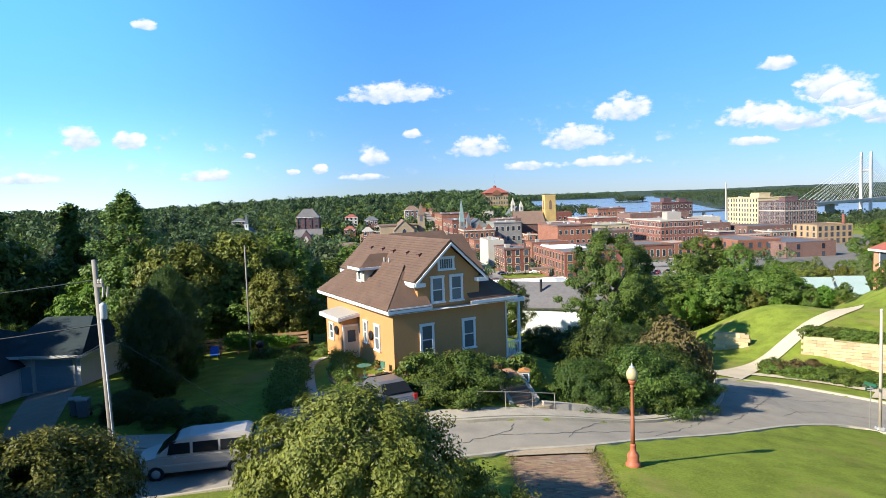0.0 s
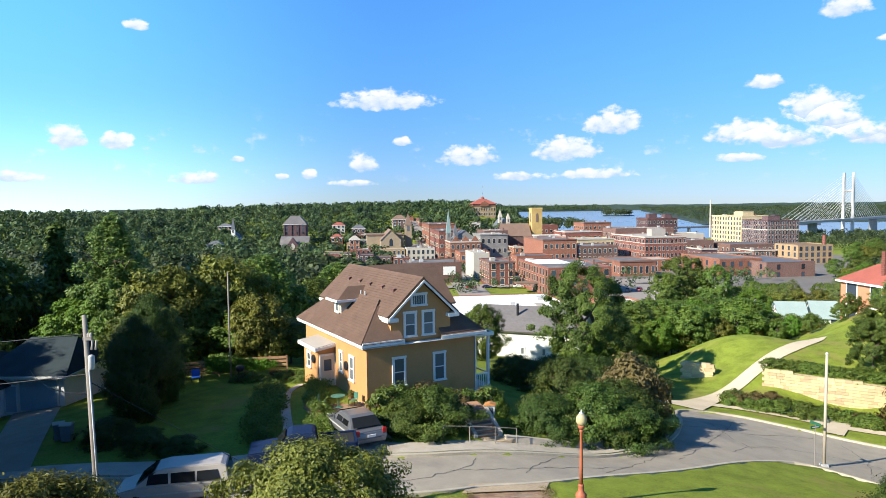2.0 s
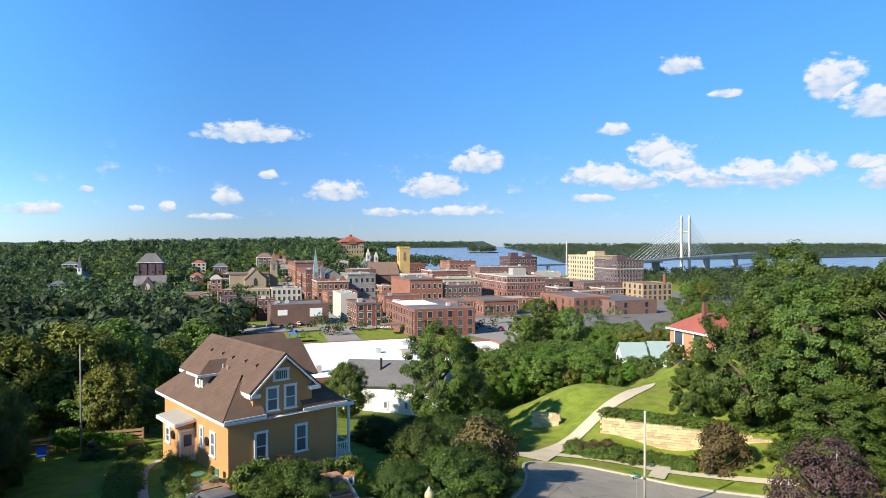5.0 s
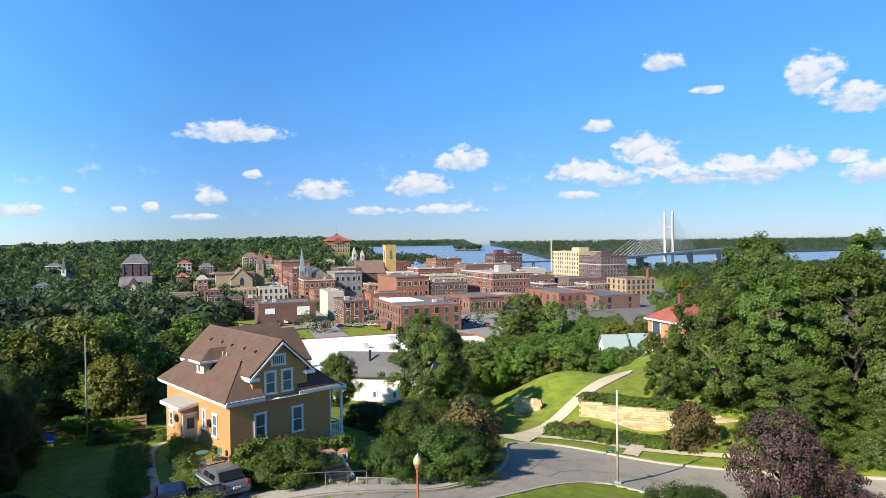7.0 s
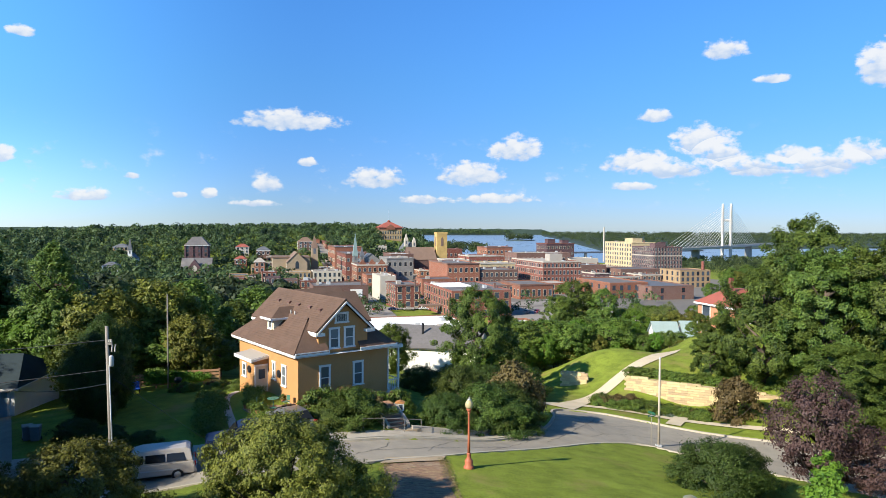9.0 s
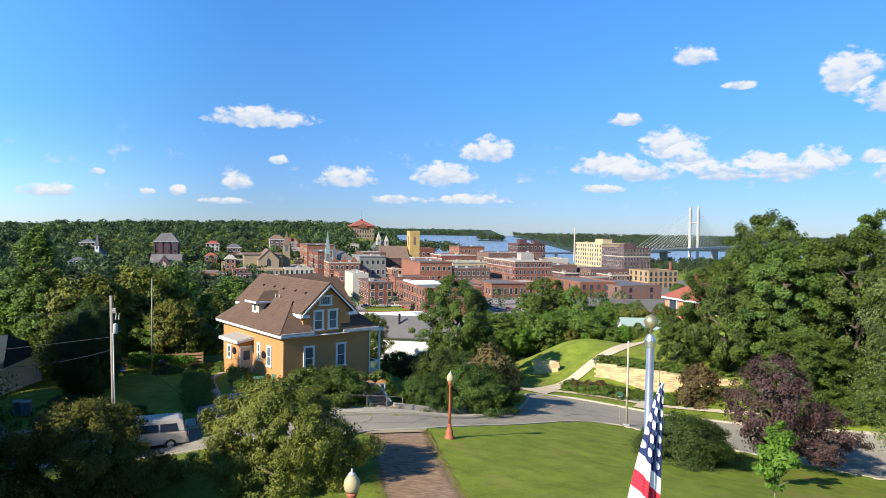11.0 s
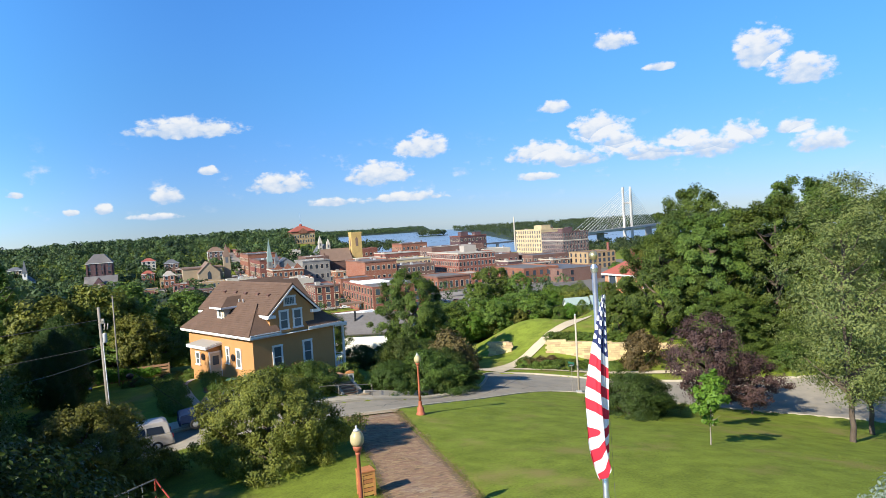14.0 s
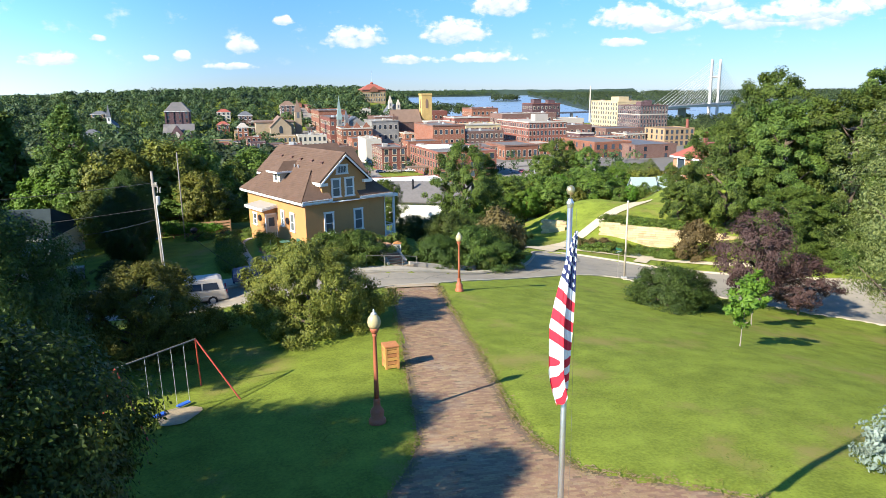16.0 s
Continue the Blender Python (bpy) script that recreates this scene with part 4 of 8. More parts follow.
def sash_window(parent, m, w, h, frame_mat=None, rails=2, name="window"):
    """A wooden sash window: frame with sill and head, meeting rail and two panes; it looks along minus y."""
    frame_mat = frame_mat or WHITE
    key = (round(w, 2), round(h, 2), frame_mat.name, rails)
    if key not in PANE_CACHE:
        b = 0.11
        x0, x1 = w / 2 - 0.05, w / 2 + b
        s = frame_ring([(-x1, 0.0), (x1, 0.0), (x1, h + 0.02), (-x1, h + 0.02)], [(-x0, 0.05), (x0, 0.05), (x0, h - 0.03), (-x0, h - 0.03)], -0.05, 0.03)
        extra = [("head", Shape().box(-x1 - 0.03, -0.07, h + 0.02, x1 + 0.03, 0.03, h + 0.13).mesh("head", frame_mat)), ("sill", Shape().box(-x1 - 0.05, -0.11, -0.08, x1 + 0.05, 0.03, 0).mesh("sill", frame_mat))]
        if rails == 2:
            extra.append(("meeting_rail", Shape().box(-x0, -0.035, h * 0.5 - 0.03, x0, 0.02, h * 0.5 + 0.03).mesh("meeting_rail", frame_mat)))
        p = Shape()
        if rails == 2:
            p.box(-w / 2 + 0.05, -0.01, 0, w / 2 - 0.05, 0.012, h * 0.5 - 0.03)
            q = Shape().box(-w / 2 + 0.05, -0.022, h * 0.5 + 0.03, w / 2 - 0.05, 0.0, h)
        else:
            p.box(-w / 2 + 0.05, -0.012, 0, w / 2 - 0.05, 0.012, h)
            q = None
        PANE_CACHE[key] = (s.mesh("window_frame", frame_mat), p.mesh("pane", HOUSE_GLASS), q.mesh("pane", HOUSE_GLASS) if q else None, extra)
    f, p, q, extra = PANE_CACHE[key]
    win = part(name, f, frame_mat, parent, m=m)
    for nm, me in extra:
        part(nm, me, frame_mat, win)
    part("pane", p, GLASS, win)
    if q:
        part("pane", q, GLASS, win)
    return win


HOUSE_TURN = 30.9
HOUSE_BASE = 0.15


def gable_roof_part(s, outline_low, thick=0.14):
    """Adds a sloping slab through four corner points."""
    a, b, c, d = [Vector(p) for p in outline_low]
    n = (b - a).cross(c - a).normalized()
    if n.z < 0:
        n = -n
    top = [p + n * thick for p in (a, b, c, d)]
    s.add([a, b, c, d] + top, [(0, 1, 2, 3), (4, 5, 6, 7), (0, 1, 5, 4), (1, 2, 6, 5), (2, 3, 7, 6), (3, 0, 4, 7)])


def shingle_rows(parent, a, b, c, d, rows, mat):
    """Courses of shingles on a slope: thin lapped bands from the eave a-b up to c-d."""
    a, b, c, d = [Vector(p) for p in (a, b, c, d)]
    n = (b - a).cross(d - a).normalized()
    if n.z < 0:
        n = -n
    for i in range(rows):
        t0, t1 = i / rows, (i + 1.0) / rows
        p, q = a.lerp(d, t0), b.lerp(c, t0)
        r, u = b.lerp(c, t1), a.lerp(d, t1)
        lo, hi = n * 0.030, n * 0.008
        part("shingle_course", Shape().add([p + n * 0.004, q + n * 0.004, q + lo, p + lo, r + hi, u + hi], [(0, 1, 2, 3), (3, 2, 4, 5)]), mat, parent)


def build_house():
    W, D, E, B = 8.3, 11.2, 4.15, HOUSE_BASE
    K = 0.86                       # roof pitch, rise over run
    house = thing("house", "ochre stucco house with brown shingle roof and white trim", "house", pose(-10.46, 12.64, 0, 0, 0, HOUSE_TURN) @ Matrix.Diagonal((0.935, 1.0, 1.0, 1)))
    over = 0.5
    mid = 4.0
    ridge = 7.85
    lo, hi = 1.75, 6.25            # the upper gable block
    body = Shape().box(0, 0, B - 1.5, W, D, E)
    part("wall", body, STUCCO, house)
    part("plinth", Shape().box(-0.05, -0.05, B - 1.6, W + 0.05, D + 0.05, B + 0.25), CONCRETE, house, "rough concrete plinth")
    # upper gable walls, front and back, with their side cheeks
    def gable_wall(y0, y1):
        zl = ridge - K * (mid - lo) - 0.1
        return Shape().prism([(lo, E - 0.2), (hi, E - 0.2), (hi, zl), (mid, ridge - 0.12), (lo, zl)], y0, y1, "y")
    part("gable_wall", gable_wall(0.0, 2.4), STUCCO, house)
    part("gable_wall", gable_wall(D - 2.4, D), STUCCO, house)
    # main slopes
    roof = Shape()
    def slab(points):
        gable_roof_part(roof, points)
    f, bk = -0.4, D + 0.4
    zl, zh = ridge - K * (mid - lo + 0.35), ridge
    xl, xr = lo - 0.35, hi + 0.35
    slab([(xl, f, zl), (xl, bk, zl), (mid, bk, zh), (mid, f, zh)])
    slab([(xr, f, zl), (xr, bk, zl), (mid, bk, zh), (mid, f, zh)])
    # cross gable towards the back of the house
    slab([(mid, 3.0, ridge - K * 2.6), (8.6, 3.0, ridge - K * 2.6), (8.6, 5.6, ridge), (mid, 5.6, ridge)])
    slab([(mid, 8.2, ridge - K * 2.6), (8.6, 8.2, ridge - K * 2.6), (8.6, 5.6, ridge), (mid, 5.6, ridge)])
    part("cross_gable_wall", Shape().prism([(3.3, E - 0.2), (7.9, E - 0.2), (7.9, ridge - K * 2.4), (5.6, ridge - 0.12), (3.3, ridge - K * 2.4)], 7.7, 8.2, "x"), STUCCO, house)
    # lower slopes down to the eaves, hipped at the corners
    ze = E
    hipr = 2.1
    zt = ze + K * (hipr + over)
    slab([(-over, -over, ze), (-over, D + over, ze), (hipr, D - hipr, zt), (hipr, hipr, zt)])
    slab([(W + over, -over, ze), (W + over, D + over, ze), (W - hipr, D - hipr, zt), (W - hipr, hipr, zt)])
    slab([(-over, -over, ze), (2.35, -over, ze), (2.35, 0.0, ze + 0.43), (0.0, 0.0, ze + 0.43)])
    roof.add([(-over, -over, ze + 0.22), (2.4, -over, ze + 0.22), (2.4, 1.6, ze + 0.22 + K * 2.1), (1.6, 1.6, ze + 0.22 + K * 2.1)], [(0, 1, 2, 3)])
    roof.add([(W + over, -over, ze + 0.12), (5.3, -over, ze + 0.12), (5.3, 1.6, ze + 0.12 + K * 2.1), (W - 1.6, 1.6, ze + 0.12 + K * 2.1)], [(0, 1, 2, 3)])
    roof.add([(-over, D + over, ze + 0.12), (2.4, D + over, ze + 0.12), (2.4, D - 1.6, ze + 0.12 + K * 2.1), (1.6, D - 1.6, ze + 0.12 + K * 2.1)], [(0, 1, 2, 3)])
    roof.add([(W + over, D + over, ze + 0.12), (5.3, D + over, ze + 0.12), (5.3, D - 1.6, ze + 0.12 + K * 2.1), (W - 1.6, D - 1.6, ze + 0.12 + K * 2.1)], [(0, 1, 2, 3)])
    main = part("roof", roof, SHINGLE, house)
    n = Vector((-K, 0, 1)).normalized() * 0.15
    shingle_rows(main, Vector((-over, -over, ze)) + n, Vector((-over, D + over, ze)) + n, Vector((hipr, D - hipr, zt)) + n, Vector((hipr, hipr, zt)) + n, 16, SHINGLE)
    shingle_rows(main, Vector((xl, f, zl)) + n, Vector((xl, bk, zl)) + n, Vector((mid, bk, zh)) + n, Vector((mid, f, zh)) + n, 17, SHINGLE)
    part("ridge_cap", Shape().tube((mid, f, ridge + 0.12), (mid, bk, ridge + 0.12), 0.09, 0.09, 6), SHINGLE, main)
    # white eaves and bargeboards
    part("fascia", Shape().box(-over - 0.06, -over - 0.06, ze - 0.08, -over + 0.0, D + over, ze + 0.10), WHITE, house, "white eaves board")
    part("fascia", Shape().box(-over, -over - 0.07, ze - 0.08, 2.45, -over - 0.01, ze + 0.20), WHITE, house, "white eaves board")
    part("fascia", Shape().box(5.25, -over - 0.07, ze - 0.08, W + over, -over - 0.01, ze + 0.12), WHITE, house, "white eaves board")
    part("fascia", Shape().box(W + over, -over - 0.07, ze - 0.08, W + over + 0.06, D + over, ze + 0.10), WHITE, house, "white eaves board")
    part("soffit", Shape().box(-over, -over, ze - 0.16, W + over, 0, ze - 0.13).box(-over, 0, ze - 0.16, 0, D + over, ze - 0.13), WHITE, house)
    for sgn, x_end in ((-1, xl), (1, xr)):
        a, b = Vector((mid, f - 0.03, ridge + 0.02)), Vector((x_end, f - 0.03, zl + 0.02))
        s = Shape()
        s.add([a, b, b + Vector((0, 0, -0.17)), a + Vector((0, 0, -0.17)), a + Vector((0, -0.06, 0)), b + Vector((0, -0.06, 0)), b + Vector((0, -0.06, -0.17)), a + Vector((0, -0.06, -0.17))],
              [(0, 1, 2, 3), (4, 5, 6, 7), (0, 1, 5, 4), (2, 3, 7, 6), (1, 2, 6, 5)])
        part("bargeboard", s, WHITE, house, "white bargeboard")
        x0, x1 = (x_end - 0.1, lo + 0.35) if sgn < 0 else (hi - 0.35, x_end + 0.1)
        part("eave_return", Shape().box(x0, f - 0.05, zl - 0.22, x1, 0.4, zl + 0.0), WHITE, house, "white eaves return")
        cheek = Shape().box(x_end - 0.05 if sgn < 0 else x_end - 0.02, f, zl - 0.16, x_end + 0.02 if sgn < 0 else x_end + 0.05, 2.0, zl + 0.08)
        part("fascia", cheek, WHITE, house, "white eaves board")
    part("eave_return", Shape().box(xl - 0.1, D - 2.0, zl - 0.2, lo + 0.1, D + 0.42, zl), WHITE, house, "white eaves return")
    # front windows
    for x, z, w, h in ((2.3, 1.38, 0.78, 1.68), (5.35, 1.38, 0.78, 1.68), (3.15, 4.38, 0.76, 1.42), (4.52, 4.38, 0.76, 1.42)):
        sash_window(house, pose(x, -0.02, z), w, h)
    attic = sash_window(house, pose(3.82, -0.02, 6.28), 1.0, 0.62, None, 1)
    for i in range(1, 6):
        part("glazing_bar", Shape().box(-0.5 + i / 6, -0.03, 0, -0.48 + i / 6, 0.0, 0.62), WHITE, attic)
    # west side: windows, door in a small enclosed porch, blue bags hung by the door
    for y, z, w, h in ((2.3, 1.5, 0.62, 1.45), (4.1, 1.7, 0.42, 1.25)):
        sash_window(house, pose(-0.02, y, z, 0, 0, -90), w, h)
    part("entry", Shape().box(-1.2, 5.4, B - 1.2, 0.1, 8.3, 3.0), STUCCO, house, "small enclosed entry, ochre stucco")
    part("entry_roof", Shape().prism([(-1.5, 3.12), (0.0, 3.34), (0.0, 3.40), (-1.5, 3.18)], 5.15, 8.6, "y"), ROOF_PALE, house, "flat pale entry roof")
    part("entry_fascia", Shape().box(-1.56, 5.08, 2.92, -1.48, 8.68, 3.16).prism([(-1.5, 2.95), (0.0, 3.15), (0.0, 3.36), (-1.5, 3.14)], 5.06, 5.14, "y"), WHITE, house, "white entry eaves board")
    door = part("door", Shape().box(-0.5, -0.05, 0, 0.5, 0.04, 2.05), CREAM, house, "cream panelled door", m=pose(-0.55, 5.37, B + 0.35))
    part("door_pane", Shape().box(-0.28, -0.07, 1.05, 0.28, -0.04, 1.8), GLASS, door)
    part("door_frame", Shape().box(-0.6, -0.07, 0, -0.5, 0.03, 2.15).box(0.5, -0.07, 0, 0.6, 0.03, 2.15).box(-0.6, -0.07, 2.05, 0.6, 0.03, 2.17), WHITE, door)
    part("door_handle", Shape().tube((0.42, -0.06, 1.0), (0.42, -0.12, 1.0), 0.03), STEEL, door)
    sash_window(house, pose(-1.22, 7.2, 1.55, 0, 0, -90), 0.6, 0.95)
    for x, y in ((-0.07, 3.2), (-1.27, 6.2)):
        part("wreath", Shape().lathe([(0.12, -0.05), (0.27, -0.06), (0.30, 0.0), (0.27, 0.06), (0.12, 0.05), (0.10, 0.0), (0.12, -0.05)], 12, pose(0, 0, 0, 0, 90, 0)), BLACK, house, "dark hanging wreath", m=pose(x, y, 2.25))
    # dormer on the west slope
    dz = 5.3
    part("dormer_wall", Shape().box(0.55, 5.3, dz - 0.5, 2.9, 6.6, dz + 0.95), CREAM, house, "pale dormer wall")
    s = Shape()
    s.add([(0.1, 4.95, dz + 0.92), (0.1, 6.95, dz + 0.92), (2.7, 6.95, dz + 0.92), (2.7, 4.95, dz + 0.92), (1.35, 5.95, dz + 1.7), (3.3, 5.95, dz + 1.7)],
          [(0, 1, 4), (0, 4, 5, 3), (1, 2, 5, 4), (0, 3, 2, 1)])
    part("dormer_roof", s, SHINGLE, house)
    part("dormer_fascia", Shape().box(0.05, 4.9, dz + 0.78, 0.12, 7.0, dz + 0.94).box(0.1, 4.9, dz + 0.78, 2.2, 4.97, dz + 0.94), WHITE, house, "white dormer eaves board")
    sash_window(house, pose(0.53, 5.95, dz + 0.05, 0, 0, -90), 0.5, 0.62, None, 1)
    # rear cross gable to the east
    s = Shape()
    gable_roof_part(s, [(mid, 5.6, 6.2), (W + 0.3, 5.6, 6.2), (W + 0.3, 8.3, 8.0), (mid, 8.3, 8.0)])
    gable_roof_part(s, [(mid, 11.0, 6.2), (W + 0.3, 11.0, 6.2), (W + 0.3, 8.3, 8.0), (mid, 8.3, 8.0)])
    part("cross_roof", s, SHINGLE, house)
    part("cross_wall", Shape().prism([(5.9, E), (10.7, E), (10.7, 6.3), (8.3, 7.9), (5.9, 6.3)], 5.0, W, "x"), STUCCO, house)
    # vents
    for y in (1.6, 3.4, 5.4, 7.2, 9.2):
        part("roof_vent", Shape().box(-0.16, -0.2, 0, 0.16, 0.2, 0.16).prism([(-0.2, 0.16), (0.2, 0.16), (0.0, 0.24)], -0.22, 0.22, "y"), BRICK_BROWN, house, "small brown roof vent", m=pose(mid - 0.75 - 0.25 * (y % 2), y, ridge - K * (0.75 + 0.25 * (y % 2)) + 0.12))
    for y in (4.6, 5.3):
        part("vent_pipe", Shape().tube((0, 0, 0), (0, 0, 0.45), 0.05), GALV, house, m=pose(mid - 1.9, y, ridge - K * 1.9 + 0.1))
    # east porch with white posts
    P = 1.3                        # depth of the porch
    part("porch_roof", Shape().prism([(W, ze + 0.30), (W + P, ze - 0.1), (W + P, ze - 0.28), (W, ze - 0.1)], -0.2, 5.2, "y"), SHINGLE, house)
    part("porch_fascia", Shape().box(W + P - 0.04, -0.25, ze - 0.32, W + P + 0.06, 5.25, ze - 0.06).box(W, -0.26, ze - 0.32, W + P + 0.05, -0.2, ze - 0.06), WHITE, house)
    part("porch_floor", Shape().box(W, -0.1, B - 0.8, W + P - 0.1, 5.0, B + 0.35), CREAM, house)
    for y in (0.1, 2.5, 4.9):
        part("porch_post", Shape().box(W + P - 0.28, y - 0.08, B + 0.35, W + P - 0.12, y + 0.08, ze - 0.25), WHITE, house, "white porch post")
    part("porch_rail", Shape().box(W + P - 0.24, 0.2, B + 1.1, W + P - 0.18, 4.8, B + 1.18).box(W + 0.05, -0.02, B + 1.1, W + P - 0.2, 0.04, B + 1.18), WHITE, house)
    for i in range(6):
        part("baluster", Shape().box(W + 0.1 + i * 0.18, -0.01, B + 0.35, W + 0.14 + i * 0.18, 0.03, B + 1.1), WHITE, house)
    for k in range(4):
        part("porch_step", Shape().box(W + 0.1, -0.1 - 0.28 * (k + 1), B - 1.2, W + P - 0.2, -0.1 - 0.28 * k, B + 0.30 - 0.17 * (k + 1)), CONCRETE, house, "pale concrete porch step")
    # downpipe on the front edge
    part("downpipe", Shape().path([(W - 0.05, -0.08, ze - 0.1), (W - 0.05, -0.08, B)], 0.05), WHITE, house)
    return house


# ---- town ----
GRID = 8.7      # the street grid's turn, in degrees
UNIT_WINDOWS = {}


def unit_window(frame_mat, tall):
    key = (frame_mat.name, tall)
    if key not in UNIT_WINDOWS:
        w, h = 1.0, tall
        outer = [(-w / 2 - 0.04, -0.10), (w / 2 + 0.04, -0.10), (w / 2 + 0.04, h + 0.12), (-w / 2 - 0.04, h + 0.12)]
        inner = [(-w / 2 + 0.02, 0.02), (w / 2 - 0.02, 0.02), (w / 2 - 0.02, h - 0.02), (-w / 2 + 0.02, h - 0.02)]
        s = frame_ring(outer, inner, -0.07, 0.02)
        p = Shape().box(-w / 2, -0.02, 0, w / 2, 0.015, h)
        UNIT_WINDOWS[key] = (s.mesh("window_frame", frame_mat), p.mesh("pane", GLASS))
    return UNIT_WINDOWS[key]


def facade_windows(parent, m, width, height, floors, bays, frame_mat, tall=1.9, share=0.5, ground_floor=True):
    """Rows of windows on one face; m maps x along the face, z up, minus y outwards."""
    frame_mesh, pane_mesh = unit_window(frame_mat, tall)
    fh = height / floors
    for i in range(floors):
        if i == 0 and not ground_floor:
            continue
        for j in range(bays):
            x = (j + 0.5) * width / bays
            k = min(share * width / bays, 2.0)
            hscale = min(1.4, fh * 0.72 / tall)
            mm = m @ pose(x, -0.02, i * fh + fh * 0.17) @ Matrix.Diagonal((k, 1, hscale, 1))
            win = part("window", frame_mesh, frame_mat, parent, m=mm)
            part("pane", pane_mesh, GLASS, win)


FOOTPRINTS = []


def building(name, label, x, y, w, d, zb, zt, wall, roof, floors=2, front=5, side=4, frame_mat=None, turn=GRID, parapet=0.6, cornice=None, tall=1.9, gf=True, sides="wn", extras=()):
    """A flat-roofed town building; x, y is the corner nearest to the park on the west side."""
    frame_mat = frame_mat or CREAM
    ob = thing(name, label, "building", pose(x, y, 0, 0, 0, turn))
    FOOTPRINTS.append((x, y, w, d))
    h = zt - zb
    t = 0.35
    body = Shape().box(0, 0, zb - 4, w, d, zt - parapet)
    part("wall", body, wall, ob)
    if parapet > 0.05:
        part("parapet", Shape().box(0, 0, zt - parapet, w, t, zt).box(0, d - t, zt - parapet, w, d, zt).box(0, t, zt - parapet, t, d - t, zt).box(w - t, t, zt - parapet, w, d - t, zt), wall, ob)
    part("roof", Shape().box(t, t, zt - parapet - 0.05, w - t, d - t, zt - parapet + 0.06), roof, ob)
    if cornice is not None:
        part("cornice", Shape().box(-0.35, -0.35, zt - 0.75, w + 0.2, 0.0, zt + 0.05).box(-0.35, 0.0, zt - 0.75, 0.0, d, zt + 0.05), cornice, ob)
    if front and "n" in sides:
        facade_windows(ob, pose(0, 0, zb), w, h - parapet, floors, front, frame_mat, tall, ground_floor=gf)
    if side and "w" in sides:
        facade_windows(ob, pose(0, d, zb, 0, 0, -90), d, h - parapet, floors, side, frame_mat, tall, ground_floor=gf)
    clutter = np.random.default_rng(int(abs(x) * 7 + abs(y) * 3 + w))
    if w > 8 and zt > -14.5 - 0.004 * y:
        for k in range(2 + int(w / 14)):
            a, b, c = 1.5 + (w - 5) * clutter.random(), 1.5 + (d - 5) * clutter.random(), 0.9 + 1.6 * clutter.random()
            part("roof_unit", Shape().box(a, b, zt - parapet, a + c, b + c * 1.3, zt - parapet + 0.8 + 0.8 * clutter.random()), ROOF_PALE if k % 2 else GALV, ob, "small rooftop unit")
        part("chimney", Shape().box(w * 0.9, d * 0.3, zt - parapet, w * 0.9 + 0.9, d * 0.3 + 0.9, zt + 1.4).box(w * 0.9 - 0.1, d * 0.3 - 0.1, zt + 1.4, w * 0.9 + 1.0, d * 0.3 + 1.0, zt + 1.6), BRICK_BROWN, ob)
    for kind, *v in extras:
        if kind == "box":
            part("roof_unit", Shape().box(v[0], v[1], zt - parapet, v[0] + v[2], v[1] + v[3], zt + v[4]), ROOF_PALE, ob, "pale rooftop plant box")
        if kind == "stair":
            part("penthouse", Shape().box(v[0], v[1], zt - parapet, v[0] + v[2], v[1] + v[3], zt + v[4]).box(v[0] - 0.2, v[1] - 0.2, zt + v[4], v[0] + v[2] + 0.2, v[1] + v[3] + 0.2, zt + v[4] + 0.25), wall, ob)
        if kind == "chimney":
            part("chimney", Shape().tube((v[0], v[1], zt - 2), (v[0], v[1], zt + v[2]), v[3], v[3] * 0.8, 10), BRICK_RED, ob)
        if kind == "band":
            part("band", Shape().box(-0.12, -0.12, v[0], w + 0.1, 0.0, v[1]).box(-0.12, 0, v[0], 0.0, d, v[1]), PLASTER, ob, "pale stone band")
        if kind == "sign":
            part("sign_board", Shape().box(v[0], -0.15, v[1], v[0] + v[2], -0.03, v[1] + v[3]), WHITE, ob, "blank white sign board")
        if kind == "canopy":
            part("canopy", Shape().box(v[0], v[1], zb + 3.4, v[0] + v[2], v[1] + v[3], zb + 4.0), ROOF_BROWN, ob)
    return ob


